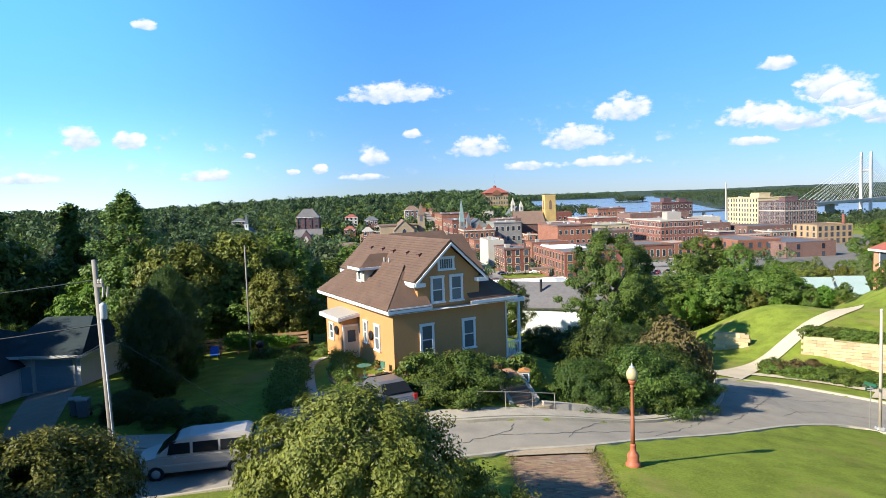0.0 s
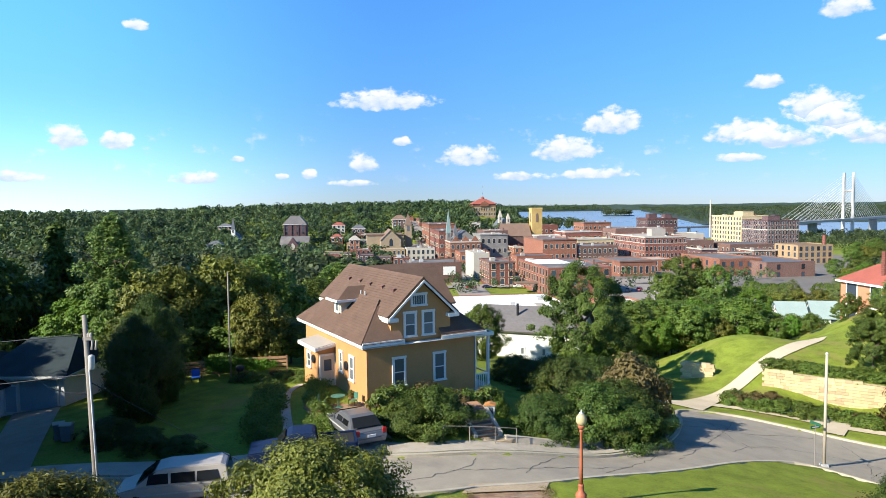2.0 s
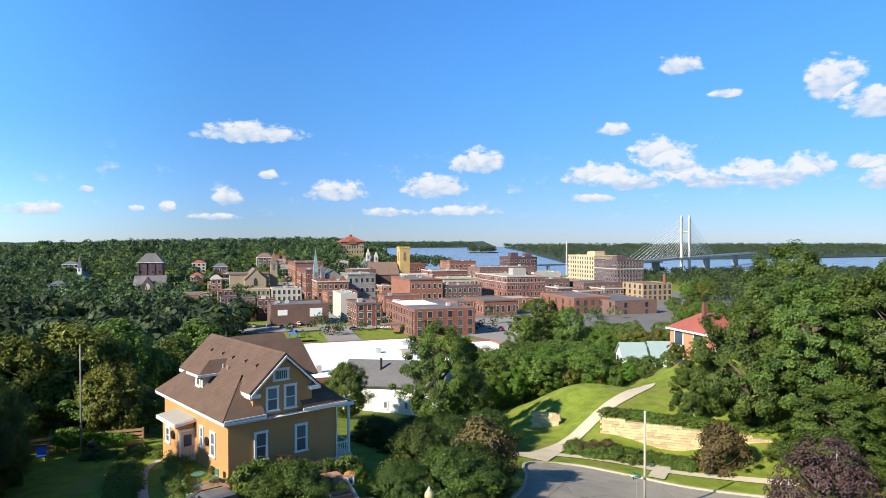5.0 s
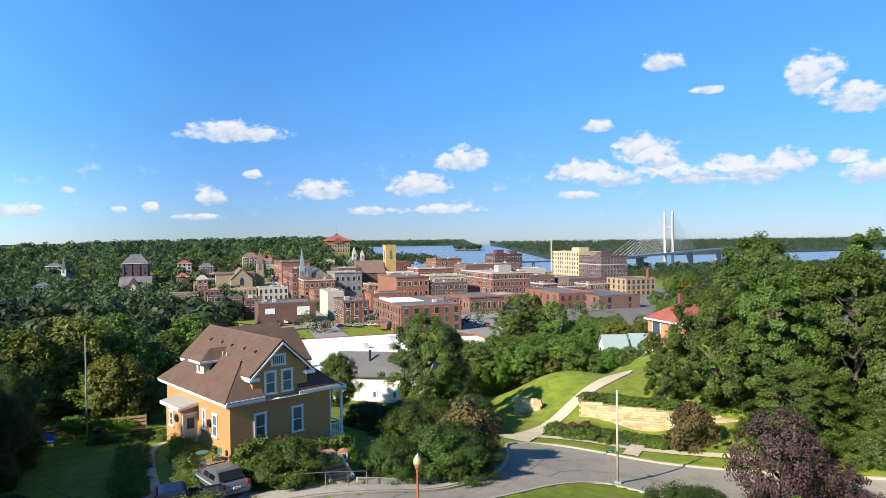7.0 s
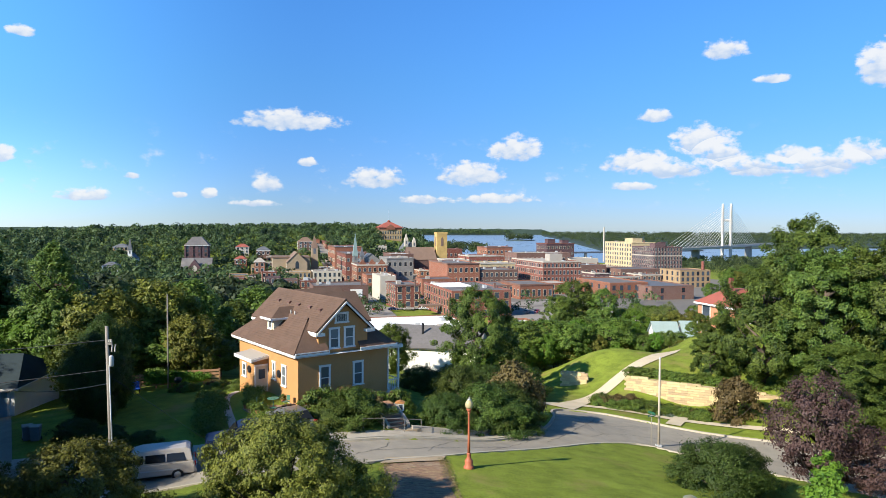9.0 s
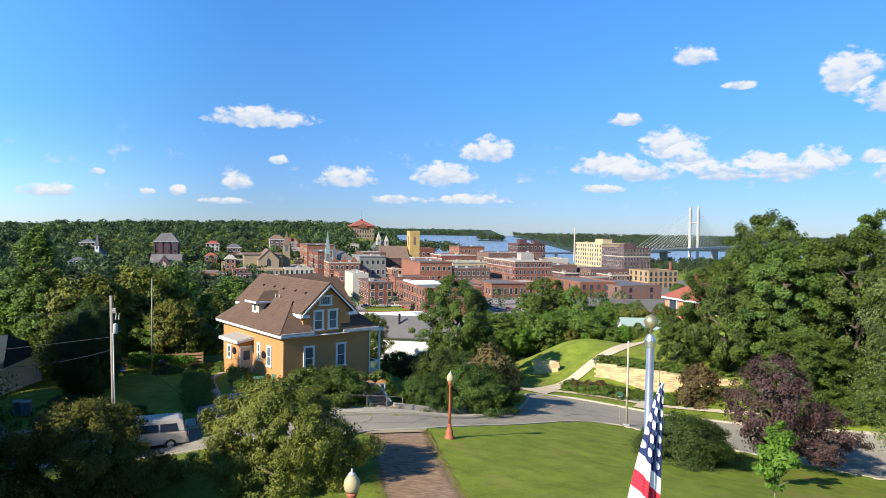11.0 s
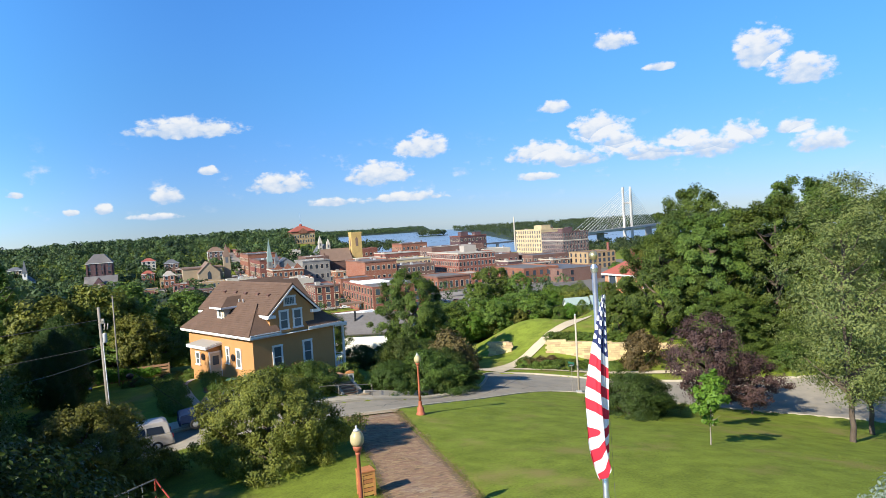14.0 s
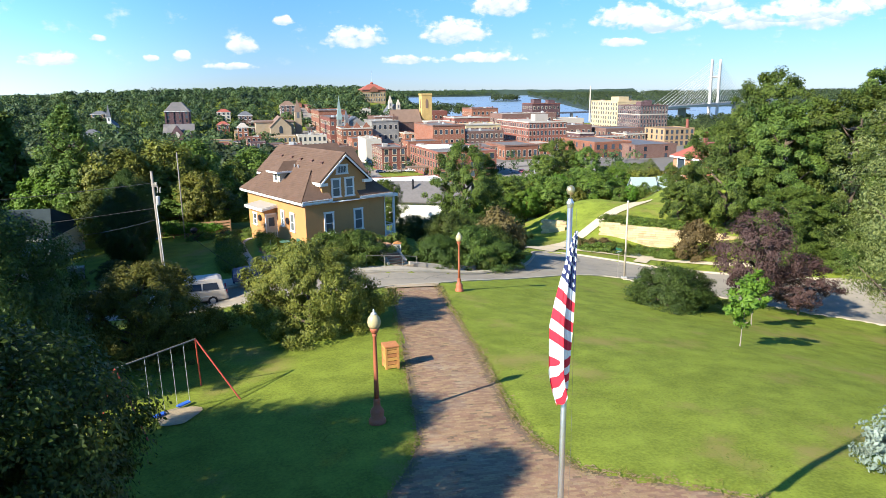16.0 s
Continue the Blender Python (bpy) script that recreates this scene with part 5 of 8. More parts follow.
def gabled(name, label, x, y, w, d, zb, ze, zr, wall, roof, turn=GRID, along="y", front=2, side=3, frame_mat=None, chimney=None, category="house", tall=1.6):
    """A pitched-roof building with overhanging eaves; the ridge runs along y or x of its plan."""
    ob = thing(name, label, category, pose(x, y, 0, 0, 0, turn))
    frame_mat = frame_mat or WHITE
    if along == "y":
        part("wall", Shape().prism([(0, zb - 3), (w, zb - 3), (w, ze), (w / 2, zr - 0.1), (0, ze)], 0, d, "y"), wall, ob)
        s = Shape()
        gable_roof_part(s, [(-0.4, -0.4, ze - 0.3), (-0.4, d + 0.4, ze - 0.3), (w / 2, d + 0.4, zr), (w / 2, -0.4, zr)], 0.2)
        gable_roof_part(s, [(w + 0.4, -0.4, ze - 0.3), (w + 0.4, d + 0.4, ze - 0.3), (w / 2, d + 0.4, zr), (w / 2, -0.4, zr)], 0.2)
    else:
        part("wall", Shape().prism([(0, zb - 3), (d, zb - 3), (d, ze), (d / 2, zr - 0.1), (0, ze)], 0, w, "x"), wall, ob)
        s = Shape()
        gable_roof_part(s, [(-0.4, -0.4, ze - 0.3), (w + 0.4, -0.4, ze - 0.3), (w + 0.4, d / 2, zr), (-0.4, d / 2, zr)], 0.2)
        gable_roof_part(s, [(-0.4, d + 0.4, ze - 0.3), (w + 0.4, d + 0.4, ze - 0.3), (w + 0.4, d / 2, zr), (-0.4, d / 2, zr)], 0.2)
    part("roof", s, roof, ob)
    floors = max(1, round((ze - zb) / 3.0))
    if front:
        facade_windows(ob, pose(0, 0, zb), w, ze - zb, floors, front, frame_mat, tall)
    if side:
        facade_windows(ob, pose(0, d, zb, 0, 0, -90), d, ze - zb, floors, side, frame_mat, tall)
    if chimney:
        part("chimney", Shape().box(chimney[0], chimney[1], ze, chimney[0] + 0.7, chimney[1] + 0.7, chimney[2]).box(chimney[0] - 0.1, chimney[1] - 0.1, chimney[2], chimney[0] + 0.8, chimney[1] + 0.8, chimney[2] + 0.15), BRICK_RED, ob)
    return ob


def hipped(name, label, x, y, w, d, zb, ze, zr, wall, roof, turn=GRID, front=3, side=3, frame_mat=None, chimney=None, flat=0.35):
    ob = thing(name, label, "house", pose(x, y, -2.0 if name == "hill_house" else 0, 0, 0, turn))
    part("wall", Shape().box(0, 0, zb - 3, w, d, ze), wall, ob)
    o = 0.5
    a = w * flat
    s = Shape().add([(-o, -o, ze), (w + o, -o, ze), (w + o, d + o, ze), (-o, d + o, ze), (a, d * flat, zr), (w - a, d * flat, zr), (w - a, d * (1 - flat), zr), (a, d * (1 - flat), zr)],
                    [(0, 1, 5, 4), (1, 2, 6, 5), (2, 3, 7, 6), (3, 0, 4, 7), (4, 5, 6, 7), (3, 2, 1, 0)])
    part("roof", s, roof, ob)
    part("eave_board", Shape().box(-o, -o, ze - 0.3, w + o, d + o, ze - 0.01), WHITE, ob)
    floors = max(1, round((ze - zb) / 3.2))
    facade_windows(ob, pose(0, 0, zb), w, ze - zb, floors, front, frame_mat or WHITE, 1.7)
    facade_windows(ob, pose(0, d, zb, 0, 0, -90), d, ze - zb, floors, side, frame_mat or WHITE, 1.7)
    if chimney:
        part("chimney", Shape().box(chimney[0], chimney[1], ze, chimney[0] + 0.55, chimney[1] + 0.55, chimney[2]), BRICK_RED, ob)
    return ob


def steeple(parent, x, y, w, zb, zt, ztip, wall, roof):
    part("tower", Shape().box(x, y, zb, x + w, y + w, zt), wall, parent)
    c = w / 2
    s = Shape().add([(x - 0.2, y - 0.2, zt), (x + w + 0.2, y - 0.2, zt), (x + w + 0.2, y + w + 0.2, zt), (x - 0.2, y + w + 0.2, zt), (x + c, y + c, ztip)], [(0, 1, 4), (1, 2, 4), (2, 3, 4), (3, 0, 4), (3, 2, 1, 0)])
    part("spire", s, roof, parent)
    part("louvre", Shape().box(x + w * 0.3, y - 0.06, zt - w * 0.9, x + w * 0.7, y + 0.02, zt - 0.4), ROOF_SLATE, parent)


def build_town():
    # foot of the bluff
    wh = building("warehouse", "long low building with bright white roof and brick piers", -7.5, 98, 33, 45, -16.5, -10.6, BRICK_ORANGE, ROOF_WHITE, 1, 0, 0, None, GRID, 0.25)
    for i in range(8):
        part("pier", Shape().box(-0.25, 2 + i * 5, -16.5, -0.02, 3.6 + i * 5, -10.9), PLASTER, wh, "pale wall panel between brick piers")
    white = gabled("white_house", "white clapboard building with grey shingle roof below the bluff", -2.4, 54.5, 12.5, 8.4, -8.5, -2.5, -0.4, WHITE, ROOF_GREY, -20, "x", 0, 0, BLACK, None, "house", 0.5)
    for x in (2.2, 5.6, 8.2, 10.4):
        sash_window(white, pose(x, -0.02, -5.4), 0.45, 0.8, None, 1)
    part("flue", Shape().tube((4.4, 2.4, -1.8), (4.4, 2.4, 0.3), 0.16, 0.16, 8), BLACK, white)
    building("shed", "low building with white roof beside the yard", 34.2, 138, 12, 20, -18, -13.4, BRICK_ORANGE, ROOF_WHITE, 1, 3, 2)
    gabled("cottage", "white house with pale teal metal roof among the trees", 66.5, 122, 5.6, 8, -16, -13.2, -10.2, WHITE, ROOF_TEAL, -12, "x", 2, 2)
    gabled("cottage", "white house with pale teal metal roof among the trees", 73.5, 121, 5.2, 8, -16, -13.1, -10.0, WHITE, ROOF_TEAL, -12, "x", 2, 2)
    red = hipped("brick_house", "tall orange-brick house with bright red roof", 51.6, 61.5, 9, 9, -8, 1.2, 3.6, material("salmon_brick", (0.52, 0.22, 0.12), 0.9, 0.1, 0.6, 0.1), ROOF_RED, 8, 2, 2, None, (1.2, 2.4, 5.6))
    part("balcony", Shape().box(-0.3, -1.6, -3.0, 4, 0, -2.8).box(-0.3, -1.6, -2.0, 4, -1.5, -1.9).box(-0.3, -1.6, -2.8, -0.2, -1.5, -1.9).box(3.9, -1.6, -2.8, 4, -1.5, -1.9), CREAM, red)
    # main blocks, nearest first
    BRICK_HOTEL = brickwork("brick_purple_brown", (0.115, 0.062, 0.062), (0.26, 0.22, 0.21))
    fac = building("factory", "large three-storey red brick factory with pale roof", 31.5, 238, 26, 47, -24, -12.6, BRICK_RED, ROOF_GREY, 3, 6, 11, BRICK_TAN, extras=(("canopy", -9, 14, 9, 6),), tall=1.8)
    part("white_roof_patch", Shape().box(2, 22, -13.1, 17, 44, -12.9), ROOF_WHITE, fac, "bright white section of roof")
    building("corner_shop", "ornate small red brick building beside the crossing", 10.8, 283, 12, 24, -25, -13.9, BRICK_RED, ROOF_GREY, 3, 3, 5, CREAM, cornice=BRICK_BROWN)
    building("white_block", "blank pale-plastered building by the main street", 5.0, 332, 8.5, 26, -26, -13.2, PLASTER, ROOF_PALE, 1, 0, 0)
    building("low_store", "low wide brick store with blank white signs", -28.5, 298, 27, 24, -24.5, -15.4, BRICK_BROWN, ROOF_GREY, 1, 0, 0, extras=(("sign", 3, -20.5, 4.5, 2.6), ("sign", 18, -21.5, 6, 4)))
    building("row_house", "narrow red brick terrace house by the car park", -56, 331, 8, 12, -23, -13.6, BRICK_DARK, ROOF_GREY, 3, 3, 3)
    building("row_house", "narrow pale brick terrace house by the car park", -47, 334, 8, 12, -23, -15.0, BRICK_BROWN, ROOF_SLATE, 2, 3, 3)
    building("row_house", "narrow red brick terrace house by the car park", -38, 334, 9, 12, -23, -15.6, BRICK_RED, ROOF_PALE, 2, 3, 3)
    building("arched_shop", "orange brick building with a row of arched windows", 82, 330, 20, 30, -26, -18.0, BRICK_ORANGE, ROOF_GREY, 1, 6, 6, PLASTER, cornice=BRICK_BROWN, tall=2.6)
    building("brick_store", "plain red brick store with flat roof", 134, 330, 24, 42, -27, -17.4, BRICK_ORANGE, ROOF_GREY, 2, 5, 5, BRICK_BROWN)
    building("brick_store", "grey-sided brick store with tall wall", 153, 318, 27, 46, -27, -18.4, BRICK_BROWN, ROOF_SLATE, 2, 2, 5, BRICK_RED)
    building("mid_block", "long four-storey red brick block with pale window trim", 120, 420, 29, 58, -29.5, -10.0, BRICK_RED, ROOF_PALE, 4, 10, 14, PLASTER, cornice=PLASTER, tall=2.0, extras=(("box", 14, 20, 10, 8, 4.4), ("band", -25.4, -24.9), ("band", -14.6, -14.2)))
    building("brick_block", "red brick block with a blank west wall", 48, 380, 21, 46, -28, -8.9, BRICK_ORANGE, ROOF_GREY, 3, 6, 0, CREAM, cornice=BRICK_BROWN)
    building("brick_row", "lower brown brick shop row", 69, 384, 26, 30, -28, -13.4, BRICK_BROWN, ROOF_GREY, 3, 8, 3, CREAM)
    building("tan_block", "tan brick block with shaded upper windows", 77.6, 430, 26, 22, -29, -11.4, BRICK_YELLOW, ROOF_PALE, 3, 8, 3, PLASTER, cornice=PLASTER)
    building("grey_block", "grey stone three-storey block with large windows", 12.9, 440, 19, 30, -29, -8.2, STONE_GREY, ROOF_PALE, 3, 5, 5, PLASTER, tall=2.2, cornice=STONE_GREY)
    orn = building("corner_block", "ornate red brick corner block with gables", -7.9, 430, 21, 26, -29, -12.4, BRICK_ORANGE, ROOF_SLATE, 3, 6, 6, CREAM, cornice=PLASTER)
    for k in range(3):
        part("gable", Shape().prism([(1 + k * 6.6, -12.4), (6.6 + k * 6.6, -12.4), (3.8 + k * 6.6, -8.6)], 0, 0.5, "y"), BRICK_ORANGE, orn)
    building("street_row", "red brick shop row along the rising main street", -17, 500, 20, 60, -29, -7.6, BRICK_RED, ROOF_GREY, 3, 5, 14, CREAM, cornice=BRICK_BROWN)
    building("street_row", "red brick shop row along the rising main street", -28, 580, 24, 60, -27, -4.6, BRICK_ORANGE, ROOF_SLATE, 3, 5, 12, CREAM, cornice=BRICK_BROWN)
    building("street_row", "red brick shop row along the rising main street", -42, 690, 26, 50, -20, -1.8, BRICK_RED, ROOF_SLATE, 3, 5, 9, CREAM, cornice=BRICK_BROWN)
    building("street_row", "red brick shop row along the rising main street", -66, 720, 16, 30, -16, -0.6, BRICK_ORANGE, ROOF_BROWN, 2, 4, 5, CREAM)
    building("tan_shop", "low tan shop row facing the car park", -55, 420, 17, 14, -25, -16.4, BRICK_TAN, ROOF_PALE, 2, 6, 2, PLASTER)
    building("tan_shop", "low white-fronted shop row facing the car park", -37, 421, 19, 14, -25, -16.0, PLASTER, ROOF_GREY, 2, 6, 2, PLASTER)
    building("tan_wall_block", "tan building with a blank side wall", -94, 398, 18, 18, -26, -17.2, BRICK_TAN, ROOF_SLATE, 2, 0, 4, CREAM)
    building("brick_shop", "small red brick shop beside the tan building", -84, 380, 9, 12, -25, -17.4, BRICK_RED, ROOF_GREY, 2, 3, 3, CREAM)
    building("brick_shop", "small red brick corner shop with pale bay", -66, 390, 9, 12, -25, -14.6, BRICK_RED, ROOF_PALE, 3, 3, 3, PLASTER)
    # churches and the courthouse
    ch = gabled("church", "pale stone church with brown roof and pointed gable", -60, 478, 15, 34, -24, -13.5, -6.0, STONE_TAN, ROOF_BROWN, GRID, "y", 0, 5, PLASTER, None, "church")
    part("nave", Shape().box(-10, 14, -26, 18, 38, -10.5), STONE_TAN, ch)
    part("nave_roof", Shape().box(-10.5, 13.5, -10.5, 18.5, 38.5, -9.6), ROOF_BROWN, ch)
    part("rose_window", Shape().prism([(6.2, -18), (8.8, -18), (8.8, -14), (8.2, -12.8), (7.5, -12.2), (6.8, -12.8), (6.2, -14)], -0.12, 0.1, "y"), GLASS, ch)
    steeple(ch, 20.5, 30, 5.2, -26, -3.5, 6.5, STONE_TAN, ROOF_BROWN)
    rc = gabled("church", "dark red brick church with grey slate roof", -136, 478, 21, 26, -24, -17.5, -10.6, BRICK_DARK, ROOF_GREY, GRID, "x", 0, 3, PLASTER, None, "church")
    part("front_gable", Shape().prism([(5, -26), (14, -26), (14, -17), (9.5, -11), (5, -17)], -2.0, 4, "y"), BRICK_DARK, rc)
    part("rose_window", Shape().prism([(7.8, -20), (11.2, -20), (11.2, -17), (9.5, -15), (7.8, -17)], -2.15, -1.9, "y"), PLASTER, rc)
    sc = hipped("school", "tall grey-roofed stone school on the hillside", -150, 545, 19, 22, -12, -2.6, 4.4, BRICK_DARK, ROOF_GREY, GRID, 4, 3, BRICK_BROWN, None, 0.3)
    for k in range(4):
        part("buttress", Shape().box(0.4 + 5.8 * k, -0.5, -13, 1.2 + 5.8 * k, 0, -3.6), BRICK_DARK, sc)
    yt = gabled("church", "church with tall yellow stone tower and steep brown roof", 38, 575, 26, 24, -31, -16, -5.2, BRICK_BROWN, ROOF_BROWN, GRID, "x", 0, 4, CREAM, None, "church")
    part("tower", Shape().box(28, 6, -31, 37.6, 15.6, 8.4), STONE_YELLOW, yt, "tall yellow stone tower")
    part("tower_cap", Shape().box(27.7, 5.7, 7.2, 37.9, 15.9, 8.9), STONE_YELLOW, yt)
    part("louvre", Shape().prism([(31.6, -4), (34.0, -4), (34.0, 2.6), (32.8, 4.5), (31.6, 2.6)], 5.8, 6.1, "y"), ROOF_BROWN, yt)
    part("louvre", Shape().prism([(9.6, -4), (12, -4), (12, 2.6), (10.8, 4.5), (9.6, 2.6)], 27.75, 28.1, "x"), ROOF_BROWN, yt)
    sp = gabled("church", "church with slender green copper spire", -26, 800, 14, 26, -14, -4, 4, PLASTER, ROOF_SLATE, GRID, "y", 0, 4, CREAM, None, "church")
    steeple(sp, 10, -3, 6, -14, -2, 16, PLASTER, material("green_copper", (0.30, 0.42, 0.36), 0.7, 0.15, 0.5, 0.0))
    tw = gabled("church", "church with twin pale stone spires", 37, 640, 16, 30, -31, -12, -1.5, STONE_GREY, ROOF_SLATE, GRID, "y", 0, 4, CREAM, None, "church")
    steeple(tw, 1, -2, 3.6, -28, 0, 7.5, PLASTER, PLASTER)
    steeple(tw, 9, -2, 3.6, -28, -2, 4.0, PLASTER, PLASTER)
    vic = gabled("church", "grey gabled stone church on the main street", -6, 462, 17, 16, -29, -12.5, -6.2, STONE_GREY, ROOF_SLATE, GRID, "y", 0, 3, CREAM, None, "church")
    steeple(vic, -4.6, 2, 3.4, -29, -8, 9.5, STONE_GREY, material("verdigris", (0.20, 0.27, 0.25), 0.7, 0.15, 0.5, 0.0))
    steeple(vic, 0, -1.5, 3, -29, -8, -1, STONE_GREY, ROOF_SLATE)
    court = thing("courthouse", "tan brick courthouse with red hipped roof and mast", "building", pose(16.5, 760, 2.6, 0, 0, GRID))
    part("wall", Shape().box(0, 0, -14, 27, 22, 7.6), BRICK_TAN, court)
    part("frieze", Shape().box(-0.3, -0.3, 7.6, 27.3, 22.3, 10.2), BRICK_ORANGE, court, "orange brick upper storey")
    o = 1.3
    part("roof", Shape().add([(-o, -o, 10.2), (27 + o, -o, 10.2), (27 + o, 22 + o, 10.2), (-o, 22 + o, 10.2), (10, 9, 16.4), (17, 9, 16.4), (17, 13, 16.4), (10, 13, 16.4)],
                             [(0, 1, 5, 4), (1, 2, 6, 5), (2, 3, 7, 6), (3, 0, 4, 7), (4, 5, 6, 7), (3, 2, 1, 0)]), ROOF_RED, court)
    part("lantern", Shape().lathe([(2.0, 16.2), (2.0, 17.6), (2.4, 17.7), (0.4, 19.0)], 8, pose(13.5, 11, 0)), ROOF_RED, court)
    part("mast", Shape().tube((13.5, 11, 18.8), (13.5, 11, 31), 0.35, 0.2), STEEL, court)
    part("front_gable", Shape().prism([(8.5, 7.6), (18.5, 7.6), (18.5, 10.6), (13.5, 14.2), (8.5, 10.6)], -1.2, 0.4, "y"), BRICK_ORANGE, court)
    facade_windows(court, pose(0, 0, -4), 27, 11, 2, 9, CREAM, 2.4)
    facade_windows(court, pose(0, 22, -4, 0, 0, -90), 22, 11, 2, 6, CREAM, 2.4)
    # hillside houses
    hipped("hill_house", "pale house with red roof on the far hillside", -122, 620, 12, 11, -10, -4.0, -1.2, PLASTER, ROOF_RED, GRID, 3, 3)
    hipped("hill_house", "red brick house with red roof on the far hillside", -112, 558, 10, 10, -17, -12.6, -10.0, BRICK_RED, ROOF_RED, GRID, 3, 3)
    hipped("hill_house", "tall orange brick house on the far hillside", -87, 500, 8, 8, -20, -12, -9, BRICK_ORANGE, ROOF_PALE, GRID, 2, 2)
    hipped("hill_house", "brown-roofed house among the hillside trees", -66, 640, 14, 11, -8, 0.5, 5, BRICK_BROWN, ROOF_BROWN, GRID, 3, 3)
    hipped("hill_house", "white house among the hillside trees", -188, 470, 11, 9, -19, -13.2, -10.5, WHITE, ROOF_SLATE, GRID, 3, 2)
    hipped("hill_house", "small red-sided house among the hillside trees", -176, 440, 9, 8, -24, -19.5, -17, BRICK_ORANGE, ROOF_RED, GRID, 2, 2)
    hipped("hill_house", "grey-roofed house among the hillside trees", -100, 600, 12, 11, -11, -6.5, -3.2, BRICK_BROWN, ROOF_SLATE, GRID, 3, 3)
    hipped("hill_house", "pale house among the hillside trees", -225, 600, 13, 11, -10, -3.5, -0.8, BRICK_TAN, ROOF_SLATE, GRID, 3, 3)
    wc = gabled("church", "white timber church with needle spire in the trees", -202, 560, 9, 16, -18, -14, -10, WHITE, ROOF_SLATE, GRID, "y", 0, 3, WHITE, None, "church")
    steeple(wc, 2.8, -3, 3.2, -18, -7, 3.5, WHITE, ROOF_SLATE)
    # riverside blocks
    hotel = building("hotel", "eight-storey dark red brick hotel with pale bands", 244, 516, 27, 36, -33, -2.6, BRICK_HOTEL, ROOF_GREY, 8, 9, 11, PLASTER, cornice=BRICK_DARK, tall=2.0, extras=(("band", -10.6, -9.9), ("band", -28.2, -27.7), ("stair", 8, 12, 10, 8, 2.6), ("stair", 19, 20, 5, 5, 3.4)))
    yel = building("yellow_block", "tall yellow brick block beside the hotel", 238.5, 552.2, 24, 48, -33, 0.4, BRICK_YELLOW, ROOF_PALE, 8, 0, 11, CREAM, cornice=BRICK_YELLOW, tall=1.9, extras=(("stair", 4, 5, 10, 12, 3.6), ("stair", 12, 24, 8, 8, 2.6)))
    part("chimney_stack", Shape().tube((3, 56, -20), (3, 56, 14), 0.8, 0.6, 10), PLASTER, yel, "tall pale chimney stack")
    building("tan_works", "tan brick works with large windows and chimney", 220, 420, 25, 25, -29, -16.3, BRICK_TAN, ROOF_BROWN, 3, 6, 4, BRICK_BROWN, extras=(("chimney", 23, 6, 6, 1.2),))
    building("river_block", "red brick riverside warehouse block", 118, 620, 27, 30, -34, -5.8, BRICK_ORANGE, ROOF_GREY, 4, 6, 5, CREAM, cornice=BRICK_BROWN)
    building("river_block", "brick block with turreted roof by the river", 184, 640, 31, 26, -34, -2.6, BRICK_DARK, ROOF_SLATE, 5, 7, 5, CREAM, cornice=BRICK_RED, extras=(("stair", 3, 3, 8, 8, 4), ("stair", 19, 3, 7, 7, 3)))
    building("river_block", "long grey-roofed riverside warehouse", 134, 560, 53, 30, -33, -9.4, BRICK_BROWN, ROOF_PALE, 3, 12, 5, PLASTER)
    building("river_block", "flat pale-roofed riverside building", 184, 560, 28, 30, -32, -14.6, PLASTER, ROOF_PALE, 2, 7, 4)
    building("centre_block", "pink-roofed brick shop block in mid town", 84, 520, 31, 30, -32, -10.2, BRICK_RED, ROOF_PALE, 3, 8, 5, CREAM, cornice=PLASTER)
    building("centre_block", "pale flat-roofed block in mid town", 63, 500, 20, 30, -31, -12.6, PLASTER, ROOF_PALE, 3, 6, 4, CREAM)
    building("centre_block", "red brick block in mid town", 60, 640, 38, 26, -33, -8.6, BRICK_RED, ROOF_GREY, 3, 8, 4, CREAM)
    building("centre_block", "red brick block in mid town", 108, 480, 22, 30, -31, -14.4, BRICK_RED, ROOF_GREY, 3, 6, 4, CREAM)
    building("centre_block", "long grey-roofed block in mid town", 160, 480, 30, 30, -31, -16.0, BRICK_BROWN, ROOF_GREY, 2, 6, 4, CREAM)
    building("centre_block", "low dark-roofed block in front of the hotel", 196, 470, 34, 26, -31, -18.5, BRICK_BROWN, ROOF_SLATE, 2, 7, 4, CREAM)
    building("centre_block", "flat grey-roofed block in mid town", 20, 540, 20, 34, -31, -9.4, BRICK_BROWN, ROOF_PALE, 3, 5, 5, CREAM)
    building("centre_block", "low brick block in mid town", 70, 340, 12, 30, -27, -19.4, BRICK_BROWN, ROOF_GREY, 2, 3, 4, CREAM)
    building("centre_block", "low brick block beside the yard", 100, 366, 24, 24, -28, -20.6, BRICK_ORANGE, ROOF_PALE, 2, 5, 3, CREAM)
    # streets and open lots
    def lot(name, mat, label, x0, y0, x1, y1, lift=0.25, turn=GRID, category="road"):
        s = Shape()
        k = 12
        m = pose(x0, y0, 0, 0, 0, turn)
        w, d = x1, y1
        vs, fs = [], []
        for j in range(k + 1):
            for i in range(4):
                p = m @ Vector((w * i / 3, d * j / k, 0))
                vs.append((p.x, p.y, gz(p.x, p.y) + lift))
        for j in range(k):
            for i in range(3):
                a = j * 4 + i
                fs.append((a, a + 1, a + 5, a + 4))
        s.add(vs, fs)
        setting(name, s, mat, label, category)
    ribbon("road", ROAD_FAR, "main street climbing away through the town", "road", [(4, 225), (0, 290), (-5, 345), (-10, 420), (-13, 493), (-20, 565), (-29, 615), (-42, 665), (-58, 740)], 6.5, 0.5)
    lot("road", ROAD_FAR, "cross street at the foot of the town", -70, 262, 170, 14, 0.55)
